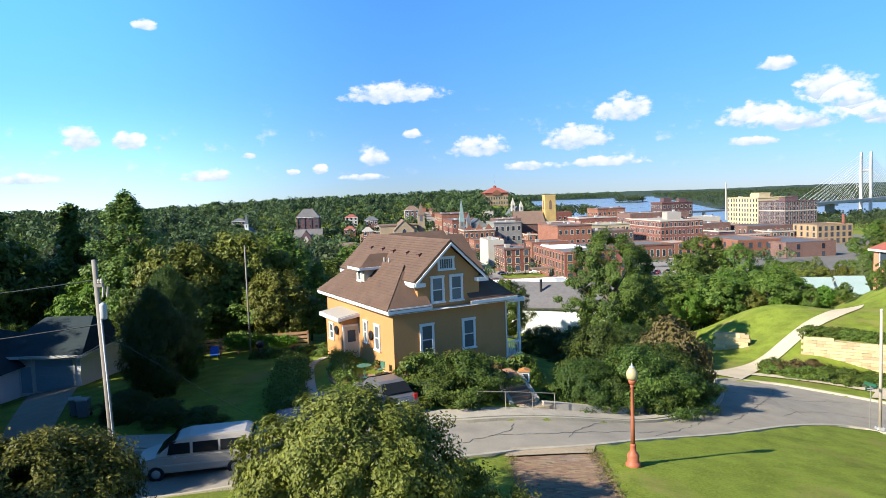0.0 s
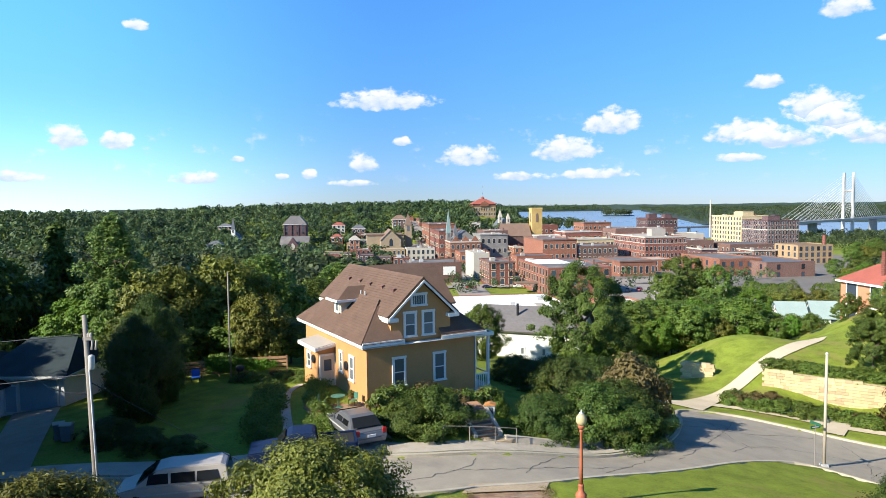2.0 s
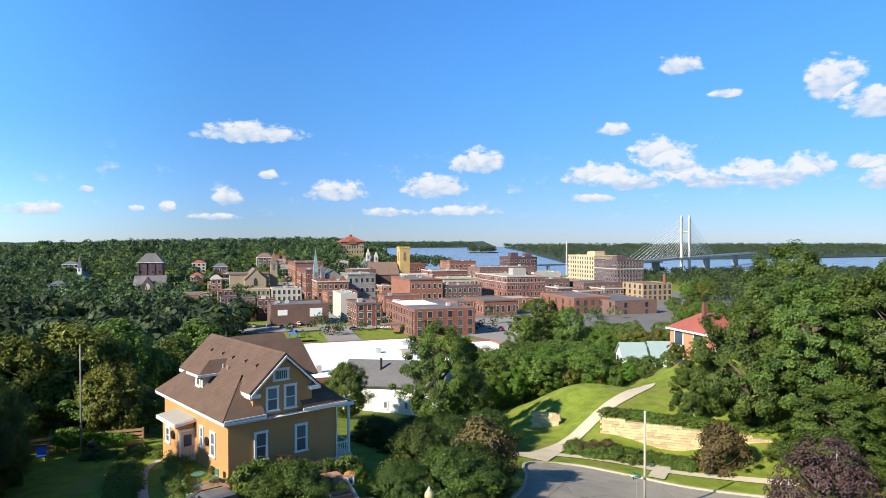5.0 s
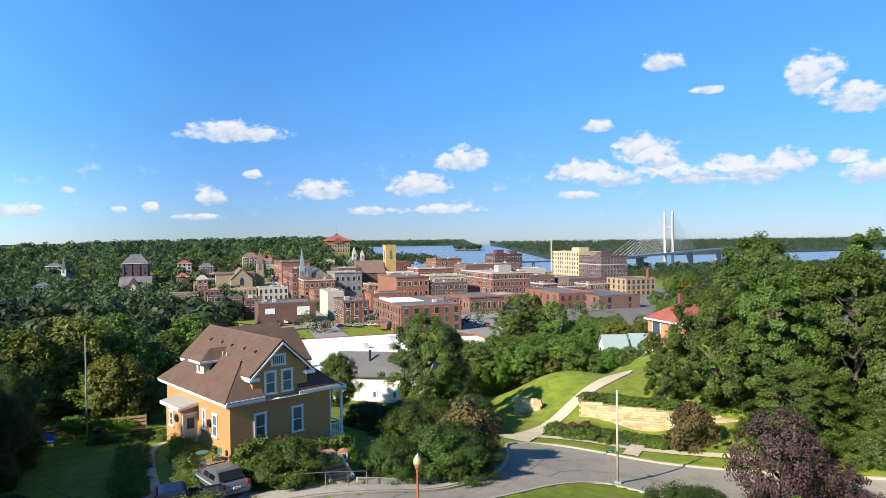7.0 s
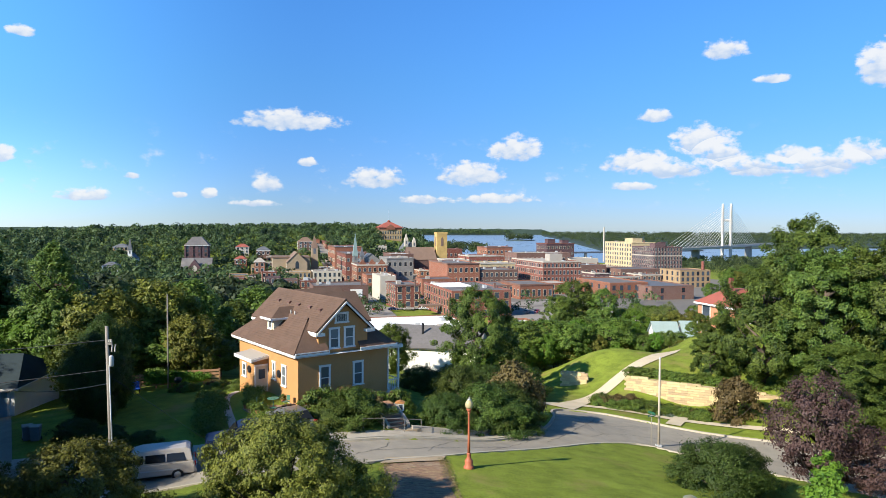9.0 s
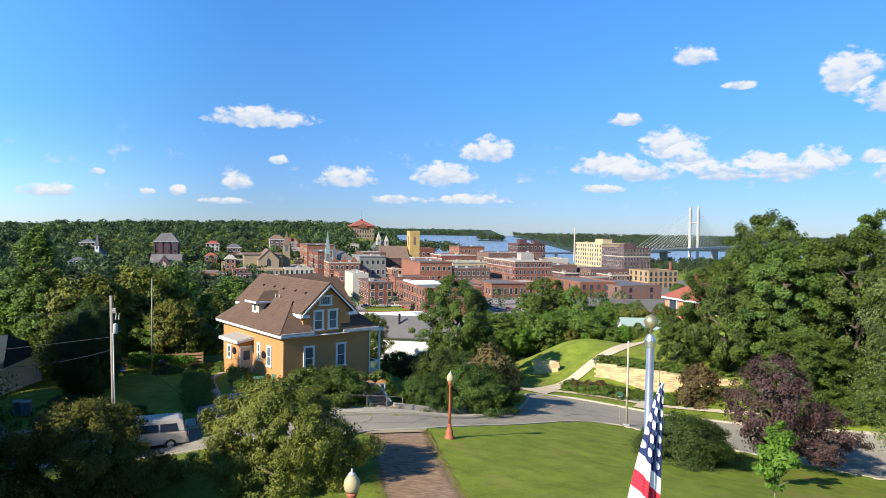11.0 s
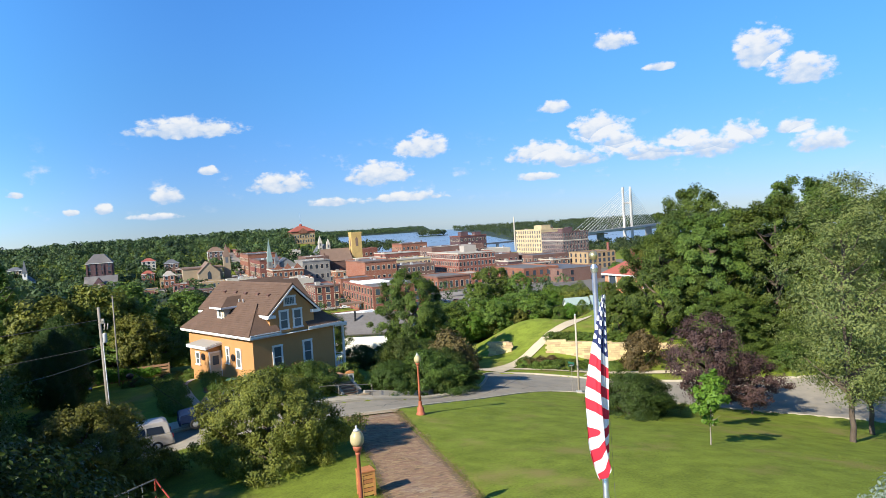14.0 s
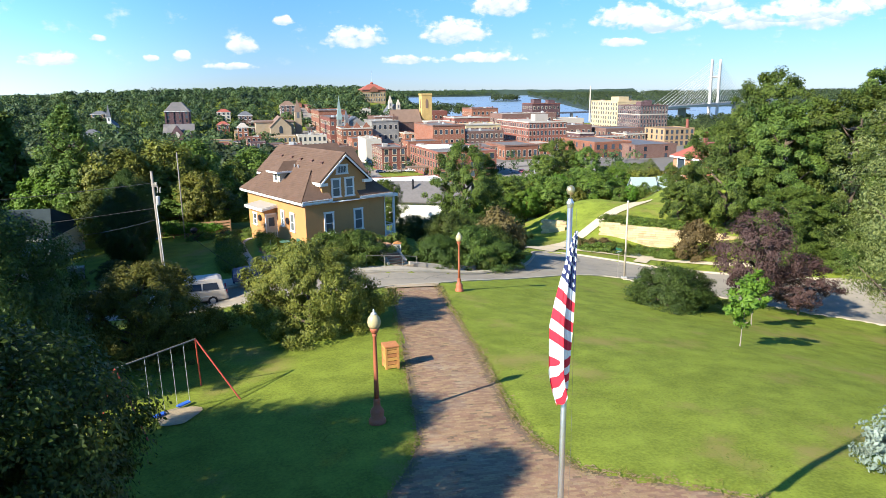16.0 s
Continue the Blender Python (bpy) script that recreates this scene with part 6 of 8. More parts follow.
    lot("car_park", ROAD_FAR, "sunlit car park beside the low store", -68, 276, 54, 22, 0.3, GRID, "car park")
    lot("road", ROAD_FAR, "street between the shop rows", -110, 372, 120, 14, 0.45)
    lot("road", ROAD_FAR, "side street below the red church", -108, 400, 12, 90, 0.45)
    lot("town_paving", PAVING, "paved lots and lanes between the town blocks", 4, 318, 320, 340, 0.22, GRID, "paving")
    lot("town_paving", PAVING, "paved lots below the factory", 62, 176, 250, 150, 0.2, GRID, "paving")
    lot("yard", ROAD_FAR, "gravel yard beside the factory", 60, 200, 60, 110, 0.3, GRID, "yard")


def fill_town():
    """Smaller shops and houses that fill the blocks between the larger buildings."""
    rng = np.random.default_rng(8)
    walls = [(BRICK_RED, "red brick"), (BRICK_BROWN, "brown brick"), (BRICK_ORANGE, "orange brick"), (BRICK_TAN, "tan brick"), (PLASTER, "pale plastered"), (BRICK_DARK, "dark brick")]
    roofs = [(ROOF_GREY, "grey"), (ROOF_PALE, "pale"), (ROOF_SLATE, "dark"), (ROOF_PALE, "pale")]
    made = 0
    for k in range(1500):
        y = 345 + 330 * rng.random()
        x = -8 + (0.44 * y + 40) * rng.random()
        if made > 32:
            x = -108 + 85 * rng.random()
            y = 410 + 190 * rng.random()
        w, d = 9 + 12 * rng.random(), 12 + 14 * rng.random()
        if any(x < a + c + 2 and x + w > a - 2 and y < b + e + 2 and y + d > b - 2 for a, b, c, e in FOOTPRINTS):
            continue
        if any(abs(px - (x + w / 2)) < w / 2 + 8 and abs(py - (y + d / 2)) < d / 2 + 12 for px, py in ((-5, 345), (-8, 383), (-10, 420), (-12, 456), (-13, 493), (-17, 530), (-20, 565), (-25, 590), (-29, 615), (-36, 640))):
            continue
        zb = gz(x + w / 2, y + d / 2)
        h = 6 + 6 * rng.random()
        (wall, wname), (roof, rname) = walls[int(rng.random() * 6)], roofs[int(rng.random() * 4)]
        extras = [("box", w * 0.2, d * 0.4, 2.2, 2.0, 1.0)] if rng.random() < 0.6 else []
        if rng.random() < 0.4:
            extras.append(("chimney", w * 0.8, d * 0.7, 1.6, 0.45))
        building("shop", wname + " shop with flat " + rname + " roof in town", x, y, w, d, zb, zb + h, wall, roof, 2, int(w / 3.4), int(d / 6), CREAM, cornice=PLASTER if rng.random() < 0.5 else None, extras=tuple(extras))
        made += 1
        if made >= 47:
            break


def build_far():
    water = material("river_water", (0.19, 0.25, 0.30), 0.3, 0.12, 0.004, 0.1, 0.05, world=True, spec=0.5)
    s = Shape().add([(-300, 930, -40), (4800, 930, -40), (4800, 4850, -40), (-300, 4850, -40)], [(0, 1, 2, 3)])
    setting("water", s, water, "broad calm blue river", "river")
    rng = np.random.default_rng(21)
    def wooded(name, label, outline, count, h, top, z0=-40.0):
        """Low wooded land beyond the water: a bank with trees on it."""
        xs, ys = [p[0] for p in outline], [p[1] for p in outline]
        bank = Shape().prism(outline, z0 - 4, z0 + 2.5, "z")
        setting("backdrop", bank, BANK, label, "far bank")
        spots = []
        while len(spots) < count:
            x, y = min(xs) + (max(xs) - min(xs)) * rng.random(), min(ys) + (max(ys) - min(ys)) * rng.random() ** 1.3
            if inside(np.array([x]), np.array([y]), outline)[0]:
                spots.append((x, y, z0 + 1, h * (0.8 + 0.5 * rng.random()) * (1 + top * (y - min(ys)) / (max(ys) - min(ys)))))
        far_wood(name, label, spots, rng, 4, 40)
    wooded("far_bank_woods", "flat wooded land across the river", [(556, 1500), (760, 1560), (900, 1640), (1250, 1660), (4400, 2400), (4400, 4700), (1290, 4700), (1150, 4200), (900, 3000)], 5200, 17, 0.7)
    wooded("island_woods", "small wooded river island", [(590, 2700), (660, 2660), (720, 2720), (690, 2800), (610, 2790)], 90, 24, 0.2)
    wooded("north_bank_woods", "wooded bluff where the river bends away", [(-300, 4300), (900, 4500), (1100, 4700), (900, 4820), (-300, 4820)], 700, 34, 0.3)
    # distant upland along the skyline
    s = Shape()
    k = 140
    pts = []
    for i in range(k + 1):
        x = -2500 + 7200 * i / k
        hgt = 6 + 3 * math.sin(i * 0.21) * math.sin(i * 0.083 + 1) + 1.5 * math.sin(i * 1.7) + math.sin(i * 3.1)
        pts.append((x, hgt))
    for (x0, h0), (x1, h1) in zip(pts, pts[1:]):
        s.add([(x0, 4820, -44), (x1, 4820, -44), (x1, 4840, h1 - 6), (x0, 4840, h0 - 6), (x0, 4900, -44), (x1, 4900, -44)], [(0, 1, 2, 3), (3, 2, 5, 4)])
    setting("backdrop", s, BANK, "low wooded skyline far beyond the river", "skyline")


# the blue cast of distance haze is put into this woodland green
BANK = material("hazed_bank", (0.034, 0.055, 0.042), 0.95, 0.3, 0.02, 0.0, world=True)


def build_bridge():
    b = thing("cable_bridge", "white cable-stayed bridge with twin-leg tower over the river", "bridge")
    tx, ty, top = 603.0, 1032.0, 55.0
    way = Vector((0.72, 0.69, 0)).normalized()
    side = Vector((way.y, -way.x, 0))
    pale = material("bridge_concrete", (0.44, 0.41, 0.37), 0.8, 0.06, 0.1, 0.0)
    c = Vector((tx, ty, 0))
    for sgn in (-1, 1):
        p = c + side * 6.6 * sgn
        part("tower_leg", Shape().tube(p + Vector((0, 0, -42)), p + Vector((0, 0, top)), 3.0, 2.2, 4), pale, b, "pale concrete tower leg")
        for dirn, reach in ((-1, 260), (1, 160)):
            for i in range(13):
                a = p + Vector((0, 0, top - 3 - i * 3.4))
                e = c + side * 6.4 * sgn + way * dirn * reach * (1 - i / 14) + Vector((0, 0, -15))
                part("stay_cable", Shape().tube(a, e, 0.2, 0.2, 4), WHITE, b)
    for z in (-18, 27):
        part("crossbeam", Shape().tube(c - side * 6.6 + Vector((0, 0, z)), c + side * 6.6 + Vector((0, 0, z)), 1.9, 1.9, 4), pale, b)
    m = Matrix.Translation(c + Vector((0, 0, -16))) @ Matrix(((way.x, side.x, 0, 0), (way.y, side.y, 0, 0), (0, 0, 1, 0), (0, 0, 0, 1)))
    deck = Shape().box(-330, -8.6, -2.2, 520, 8.6, 0, m).box(-330, -8.8, 0, 520, -8.4, 1.1, m).box(-330, 8.4, 0, 520, 8.8, 1.1, m)
    part("deck", deck, pale, b)
    for u in (-150, 130, 350):
        part("pier", Shape().box(u - 1, -6, -30, u + 1, 6, -2, m), STONE_GREY, b)
    low = thing("rail_bridge", "low dark iron railway bridge across the river", "bridge", pose(285, 985, -27, 0, 0, 20))
    part("deck", Shape().box(0, -3, 0, 330, 3, 2.5), ROOF_SLATE, low)
    for k in range(7):
        part("pier", Shape().box(21.5 + k * 48, -2.6, -16, 23.5 + k * 48, 2.6, 0), STONE_GREY, low)


# ---- park, street and garden things ----
PAVER = material("brick_paver", (0.27, 0.172, 0.102), 0.92, 0.2, 3.0, 0.4, 40.0, spread=0.17, island=True, stain=(0.29, 0.225, 0.16), stain_scale=0.35, world=True)
PATH_BED = material("path_bed", (0.17, 0.12, 0.078), 0.95, 0.25, 3.0, 0.5, 30.0, stain=(0.15, 0.13, 0.06), stain_scale=0.4, world=True)
BLUE_CLOTH = material("blue_tarp", (0.04, 0.14, 0.55), 0.6, 0.1, 3.0, 0.1)
SILVER_CAR = material("silver_paint", (0.44, 0.40, 0.35), 0.42, 0.04, 1.0, 0.0, metal=0.15, spec=0.4)
NAVY_CAR = material("navy_paint", (0.010, 0.022, 0.060), 0.6, 0.05, 1.0, 0.0, spec=0.12)
GREY_CAR = material("grey_paint", (0.18, 0.185, 0.195), 0.32, 0.05, 1.0, 0.0, metal=0.5, spec=0.5)
WHITE_CAR = material("white_car_paint", (0.75, 0.75, 0.73), 0.3, 0.04, 1.0, 0.0, spec=0.5)
RED_CAR = material("red_car_paint", (0.4, 0.03, 0.03), 0.3, 0.05, 1.0, 0.0, spec=0.5)
LAMP_RED = material("tail_lens", (0.45, 0.02, 0.02), 0.2, 0.05, 3.0, 0.0)
LAMP_CLEAR = material("head_lens", (0.7, 0.7, 0.68), 0.15, 0.05, 3.0, 0.0)
CAR_GLASS = glass_dark("car_glass", (0.008, 0.009, 0.010), 0.08)
SIDING = material("white_siding", (0.78, 0.80, 0.80), 0.7, 0.05, 2.0, 0.1, 8.0)
TEAL = material("teal_paint", (0.31, 0.43, 0.50), 0.6, 0.06, 2.0, 0.05)
DARK_ROOF = material("dark_shingle", (0.028, 0.042, 0.046), 0.9, 0.25, 2.0, 0.3, 15.0)
TIMBER = material("fence_timber", (0.36, 0.22, 0.11), 0.85, 0.25, 3.0, 0.3, 12.0, spread=0.2)


TAN_PAVE = material("tan_concrete", (0.40, 0.31, 0.20), 0.9, 0.2, 1.2, 0.2, 20.0, stain=(0.26, 0.20, 0.13))
STEP_BRICK = material("worn_step_brick", (0.36, 0.19, 0.11), 0.9, 0.3, 3.0, 0.3, 18.0, stain=(0.20, 0.14, 0.10), spread=0.2)


def brick_path():
    filled("path", PATH_WEST, PATH_EAST, PATH_BED, -0.045, "worn brown brick path through the park lawn", "path", 10)
    rng = np.random.default_rng(5)
    outline = PATH_OUTLINE
    xs = [p[0] for p in outline]
    ys = [p[1] for p in outline]
    L, Wd = 0.24, 0.118
    gx, gy = np.meshgrid(np.arange(min(xs), max(xs), L + 0.005), np.arange(min(ys), max(ys), Wd + 0.005))
    gx = gx + (np.arange(gx.shape[0]) % 2)[:, None] * L / 2
    gx, gy = gx.ravel(), gy.ravel()
    keep = inside(gx, gy, outline) & inside(gx + 0.3, gy, outline) & inside(gx - 0.3, gy, outline) & (gy > -43)
    gx, gy = gx[keep], gy[keep]
    gone = rng.random(len(gx)) < 0.05
    gx, gy = gx[~gone], gy[~gone]
    n = len(gx)
    gzv = ground(gx, gy) - 0.045 + 0.006 + 0.006 * rng.random(n)
    ang = rng.normal(size=n) * 0.06
    ca, sa = np.cos(ang), np.sin(ang)
    corners = np.array([(-1, -1), (1, -1), (1, 1), (-1, 1)]) * np.array([L / 2, Wd / 2])
    tilt = rng.normal(size=(n, 4)) * 0.0015
    top = np.zeros((n, 4, 3))
    for k, (a, b) in enumerate(corners):
        top[:, k, 0] = gx + a * ca - b * sa
        top[:, k, 1] = gy + a * sa + b * ca
        top[:, k, 2] = gzv - ground(gx, gy) + ground(top[:, k, 0], top[:, k, 1]) + tilt[:, k]
    low = top.copy()
    low[:, :, 2] -= 0.08
    v = np.concatenate([top, low], 1).reshape(-1, 3)
    base = np.arange(n)[:, None, None] * 8
    quads = np.array([(0, 1, 2, 3), (4, 5, 1, 0), (5, 6, 2, 1), (6, 7, 3, 2), (7, 4, 0, 3)])[None]
    me = fast_mesh("paving_bricks", v, (base + quads).reshape(-1, 4), PAVER)
    tagged(new("paving_bricks", me), "worn brown paving bricks of the park path", "paving", "", "stuff")
    # ragged dry grass along the eastern edge
    vs, fs, k = [], [], 0
    for line in (PATH_EAST, PATH_WEST):
        for p in line:
            for j in range(3):
                cx, cy = p[0] + rng.normal() * 0.14, p[1] + rng.normal() * 0.3
                if cy < -43:
                    continue
                c = np.array([[cx, cy, gz(cx, cy) + 0.02]])
                a, b = leaves(c, [0.2], 40, 0.024, rng, 0.5)
                vs.append(a)
                fs.append(b + k)
                k += len(a)
    me = fast_mesh("edge_grass", np.concatenate(vs), np.concatenate(fs), leafy("dry_leaf", (0.13, 0.12, 0.03), (0.28, 0.21, 0.075)))
    tagged(new("edge_grass", me), "dry straw-coloured grass along the path edge", "grass", "", "stuff")
    ap = Shape()
    rows = []
    for i in range(9):
        f = i / 8
        x, y = -4.9 + 3.7 * f, 0.75 + 1.05 * f
        rows.append([(x + 0.35 * g, y + 1.2 * g, gz(x + 0.35 * g, y + 1.2 * g) + 0.035) for g in (0, 0.5, 1)])
    for a, b in zip(rows, rows[1:]):
        ap.add(a + b, [(0, 3, 4, 1), (1, 4, 5, 2)])
    setting("path_apron", ap, TAN_PAVE, "pale tan concrete apron where the path meets the street", "apron")


def park_lamp(x, y, h=4.0):
    lamp = thing("park_lamp", "rust-red iron park lamp post with frosted acorn globe", "lamp", pose(x, y, gz(x, y)), "park lamps")
    part("base", Shape().lathe([(0.30, -0.2), (0.30, 0.10), (0.26, 0.16), (0.22, 0.2), (0.24, 0.42), (0.20, 0.5), (0.13, 0.58), (0.11, 0.8), (0.13, 0.84), (0.085, 0.9)], 16), RED_IRON, lamp, smooth=True)
    part("shaft", Shape().lathe([(0.085, 0.88), (0.075, 1.8), (0.06, 3.1), (0.085, 3.14), (0.085, 3.2), (0.055, 3.22)], 12), RED_IRON, lamp, smooth=True)
    part("collar", Shape().lathe([(0.055, 3.2), (0.12, 3.28), (0.15, 3.36), (0.15, 3.42)], 14), RED_IRON, lamp, smooth=True)
    part("globe", Shape().lathe([(0.14, 3.42), (0.20, 3.5), (0.225, 3.62), (0.20, 3.76), (0.13, 3.86), (0.10, 3.9)], 18), FROST, lamp, "frosted cream globe", smooth=True)
    part("finial", Shape().lathe([(0.11, 3.89), (0.09, 3.94), (0.03, 3.97), (0.035, 4.02), (0.005, 4.08)], 12), GALV, lamp, smooth=True)
    return lamp


def flagpole():
    x, y, top = -3.7, -32.6, 11.5
    z = gz(x, y)
    pole = thing("flagpole", "tapered silver metal flagpole with gold ball", "flagpole", pose(x, y, 0))
    part("shaft", Shape().tube((0, 0, z - 0.3), (0, 0, top - 0.25), 0.062, 0.040, 14), STEEL, pole, smooth=True)
    part("truck", Shape().lathe([(0.05, top - 0.27), (0.06, top - 0.2), (0.03, top - 0.14)], 12), STEEL, pole)
    part("ball", Shape().lathe([(0.012, top - 0.16), (0.012, top - 0.08), (0.05, top - 0.06), (0.07, top), (0.05, top + 0.05), (0.01, top + 0.07)], 14), material("gilt", (0.48, 0.42, 0.24), 0.35, 0.05, 3, 0, metal=0.7), pole, smooth=True)
    part("halyard", Shape().path([(0.09, -0.04, top - 0.3), (0.13, -0.06, (z + top) / 2), (0.10, -0.02, z + 1.2)], 0.0022, 4), material("cord", (0.12, 0.12, 0.115), 0.9, 0.1, 3.0, 0.0), pole)
    part("foot", Shape().lathe([(0.2, z - 0.2), (0.2, z + 0.06), (0.12, z + 0.14), (0.08, z + 0.2)], 14), STEEL, pole)
    # the flag hangs slack, gathered at the top and turned over at its lowest corner
    nu, nv = 72, 24
    length = 2.75
    verts, cloth_at = [], []
    for i in range(nu + 1):
        for j in range(nv + 1):
            d, w = i / nu, j / nv
            wide = 0.03 + 0.30 * min(1, d / 0.55) ** 0.8
            if d > 0.82:
                wide *= 1 - 0.45 * ((d - 0.82) / 0.18) ** 1.5
            fold = 0.05 * math.sin(w * 9.5 + 3 * d) * (0.3 + d) + 0.02 * math.sin(w * 21 + 6 * d)
            ragged = 0.12 * math.sin(4.5 * w + 0.6) * max(0.0, d - 0.8) / 0.2
            verts.append((0.08 - 0.06 * d - wide * w + 0.35 * fold, -0.12 - 0.10 * math.sin(3.1 * w) * (0.3 + d) - fold, top - 0.62 - d * length - 0.06 * w * d + ragged))
            turned = min(1.0, max(0.0, (d - 0.70) / 0.06))      # the lowest corner is folded over
            q = d + 0.10 * w - turned * (0.24 * w - 0.05)
            cloth_at.append((w, q))
    faces = [(i * (nv + 1) + j, (i + 1) * (nv + 1) + j, (i + 1) * (nv + 1) + j + 1, i * (nv + 1) + j + 1) for i in range(nu) for j in range(nv)]
    me = bpy.data.meshes.new("flag")
    me.from_pydata(verts, [], faces)
    uv = me.uv_layers.new(name="cloth")
    flat = []
    for f in faces:
        for k in f:
            flat += list(cloth_at[k])
    uv.data.foreach_set("uv", flat)
    me.polygons.foreach_set("use_smooth", [True] * len(faces))
    m = bpy.data.materials.new("flag_cloth")
    m.use_nodes = True
    n = Nodes(m.node_tree)
    b = m.node_tree.nodes["Principled BSDF"]
    xyz = n.add("ShaderNodeSeparateXYZ", {0: n.add("ShaderNodeUVMap", uv_map="cloth").outputs[0]})
    u, v = xyz.outputs[0], xyz.outputs[1]
    stripe = n.math("LESS_THAN", n.math("FRACT", n.math("MULTIPLY", n.math("SUBTRACT", v, 0.36), 8.2)), 0.5)
    cloth = n.mix(stripe, (0.60, 0.025, 0.05, 1), (0.82, 0.81, 0.79, 1))
    canton = n.math("LESS_THAN", v, 0.36)
    su = n.math("SUBTRACT", n.math("FRACT", n.math("MULTIPLY", u, 3.5)), 0.5)
    sv = n.math("SUBTRACT", n.math("FRACT", n.math("MULTIPLY", v, 20.0)), 0.5)
    dot = n.math("LESS_THAN", n.math("ADD", n.math("MULTIPLY", su, su), n.math("MULTIPLY", sv, sv)), 0.085)
    blue = n.mix(dot, (0.018, 0.028, 0.11, 1), (0.8, 0.8, 0.8, 1))
    col = n.mix(canton, cloth, blue)
    m.node_tree.links.new(col, b.inputs["Base Color"])
    b.inputs["Roughness"].default_value = 0.75
    lucent = n.add("ShaderNodeBsdfTranslucent", {"Color": col})
    both = n.add("ShaderNodeMixShader", {0: 0.25, 1: b.outputs[0], 2: lucent.outputs[0]})
    m.node_tree.links.new(both.outputs[0], m.node_tree.nodes["Material Output"].inputs[0])
    me.materials.append(m)
    flag = new("flag", me)
    flag.matrix_basis = pose(x, y, 0)
    tagged(flag, "red, white and blue striped flag hanging slack in folds", "flag")


def swing_set():
    sw = thing("swing_set", "red iron A-frame swing set with pale top bar", "swing", pose(0, 0, 0))
    red = material("swing_red", (0.42, 0.07, 0.05), 0.6, 0.2, 3.0, 0.0)
    near = Vector((-13.1, -16.95, 3.8))
    far = Vector((-15.25, -19.45, 3.8))
    part("top_bar", Shape().tube(near, far, 0.03), WEATHERED, sw, "pale worn top bar")
    across = Vector((-0.76, 0.65, 0)).normalized()
    for end in (near, far):
        for sgn in (-1, 1):
            foot = end + across * 1.5 * sgn
            if end is near and sgn < 0:
                foot = Vector((-11.42, -17.6, 0))
            if end is near and sgn > 0:
                foot = Vector((-13.4, -15.4, 0))
            foot.z = gz(foot.x, foot.y) - 0.15
            part("leg", Shape().tube(end, foot, 0.03), red, sw)
    for t in (0.25, 0.58):
        for o in (-0.083, 0.083):
            p = near.lerp(far, t + o)
            part("chain", Shape().tube(p, p + Vector((0.05, -0.1, -2.3)), 0.009, 0.009, 5), GALV, sw)
        c = near.lerp(far, t) + Vector((0.05, -0.1, -2.32))
        part("swing_seat", Shape().box(-0.26, -0.1, -0.02, 0.26, 0.1, 0.03), BLUE_CLOTH, sw, "blue plastic swing seat", m=Matrix.Translation(c) @ pose(0, 0, 0, 0, 0, 49))
    s = Shape()
    pts = [(-13.6 + 0.75 * math.cos(a) * (1 + 0.2 * math.sin(3 * a)), -18.6 + 0.95 * math.sin(a) * (1 + 0.15 * math.cos(2 * a))) for a in np.linspace(0, 2 * math.pi, 22, endpoint=False)]
    s.add([(px_, py_, gz(px_, py_) + 0.04) for px_, py_ in pts], [tuple(range(22))])
    setting("bare_patch", s, SAND, "worn bare sandy patch under the swings", "ground")


def crate_bin():
    x, y = -5.55, -15.4
    bin_ = thing("litter_bin", "orange-brown slatted timber litter bin", "bin", pose(x, y, gz(x, y), 0, 0, 12))
    w, h = 0.26, 0.98
    for k in range(6):
        z = 0.06 + k * 0.165
        for face in range(4):
            part("slat", Shape().box(-w, -w - 0.035, z, w, -w, z + 0.135), WOOD, bin_, m=pose(0, 0, 0, 0, 0, 90 * face))
    for a, b in ((-1, -1), (1, -1), (1, 1), (-1, 1)):
        part("corner_post", Shape().box(a * w - 0.045, b * w - 0.045, 0, a * w + 0.045, b * w + 0.045, h), WOOD, bin_)
    part("lid", Shape().box(-w - 0.06, -w - 0.06, h, w + 0.06, w + 0.06, h + 0.06), WOOD, bin_, bevel=0.01)
    part("liner", Shape().box(-w + 0.06, -w + 0.06, 0.02, w - 0.06, w - 0.06, h - 0.04), BLACK, bin_)


def street_post():
    x, y = 17.6, 13.9
    z = gz(x, y)
    pole = thing("street_post", "plain tan-grey steel post at the street corner", "post", pose(x, y, z))
    part("shaft", Shape().tube((0, 0, -0.3), (0, 0, 6.9), 0.10, 0.075, 12), material("tan_pole", (0.42, 0.36, 0.27), 0.7, 0.12, 3.0, 0.1), pole, smooth=True)
    part("cap", Shape().lathe([(0.085, 6.88), (0.09, 6.96), (0.05, 7.02), (0.01, 7.04)], 12), GALV, pole)
    part("base_plate", Shape().box(-0.2, -0.2, -0.2, 0.2, 0.2, 0.05), GALV, pole, bevel=0.01)
    sign = thing("street_sign", "short post with green street name plates", "sign", pose(x - 0.75, y - 0.3, gz(x - 0.75, y - 0.3)))
    green = material("sign_green", (0.02, 0.10, 0.055), 0.5, 0.05, 3, 0.0)
    part("post", Shape().tube((0, 0, -0.3), (0, 0, 2.5), 0.025), WEATHERED, sign)
    for k, r in ((0, 20), (1, 110)):
        pl = part("name_plate", Shape().box(-0.38, -0.012, 2.25 + 0.22 * k, 0.38, 0.012, 2.43 + 0.22 * k), green, sign, m=pose(0, 0, 0, 0, 0, r))
        part("bar", Shape().box(-0.28, -0.018, 2.31 + 0.22 * k, 0.28, -0.013, 2.37 + 0.22 * k), WHITE, pl)


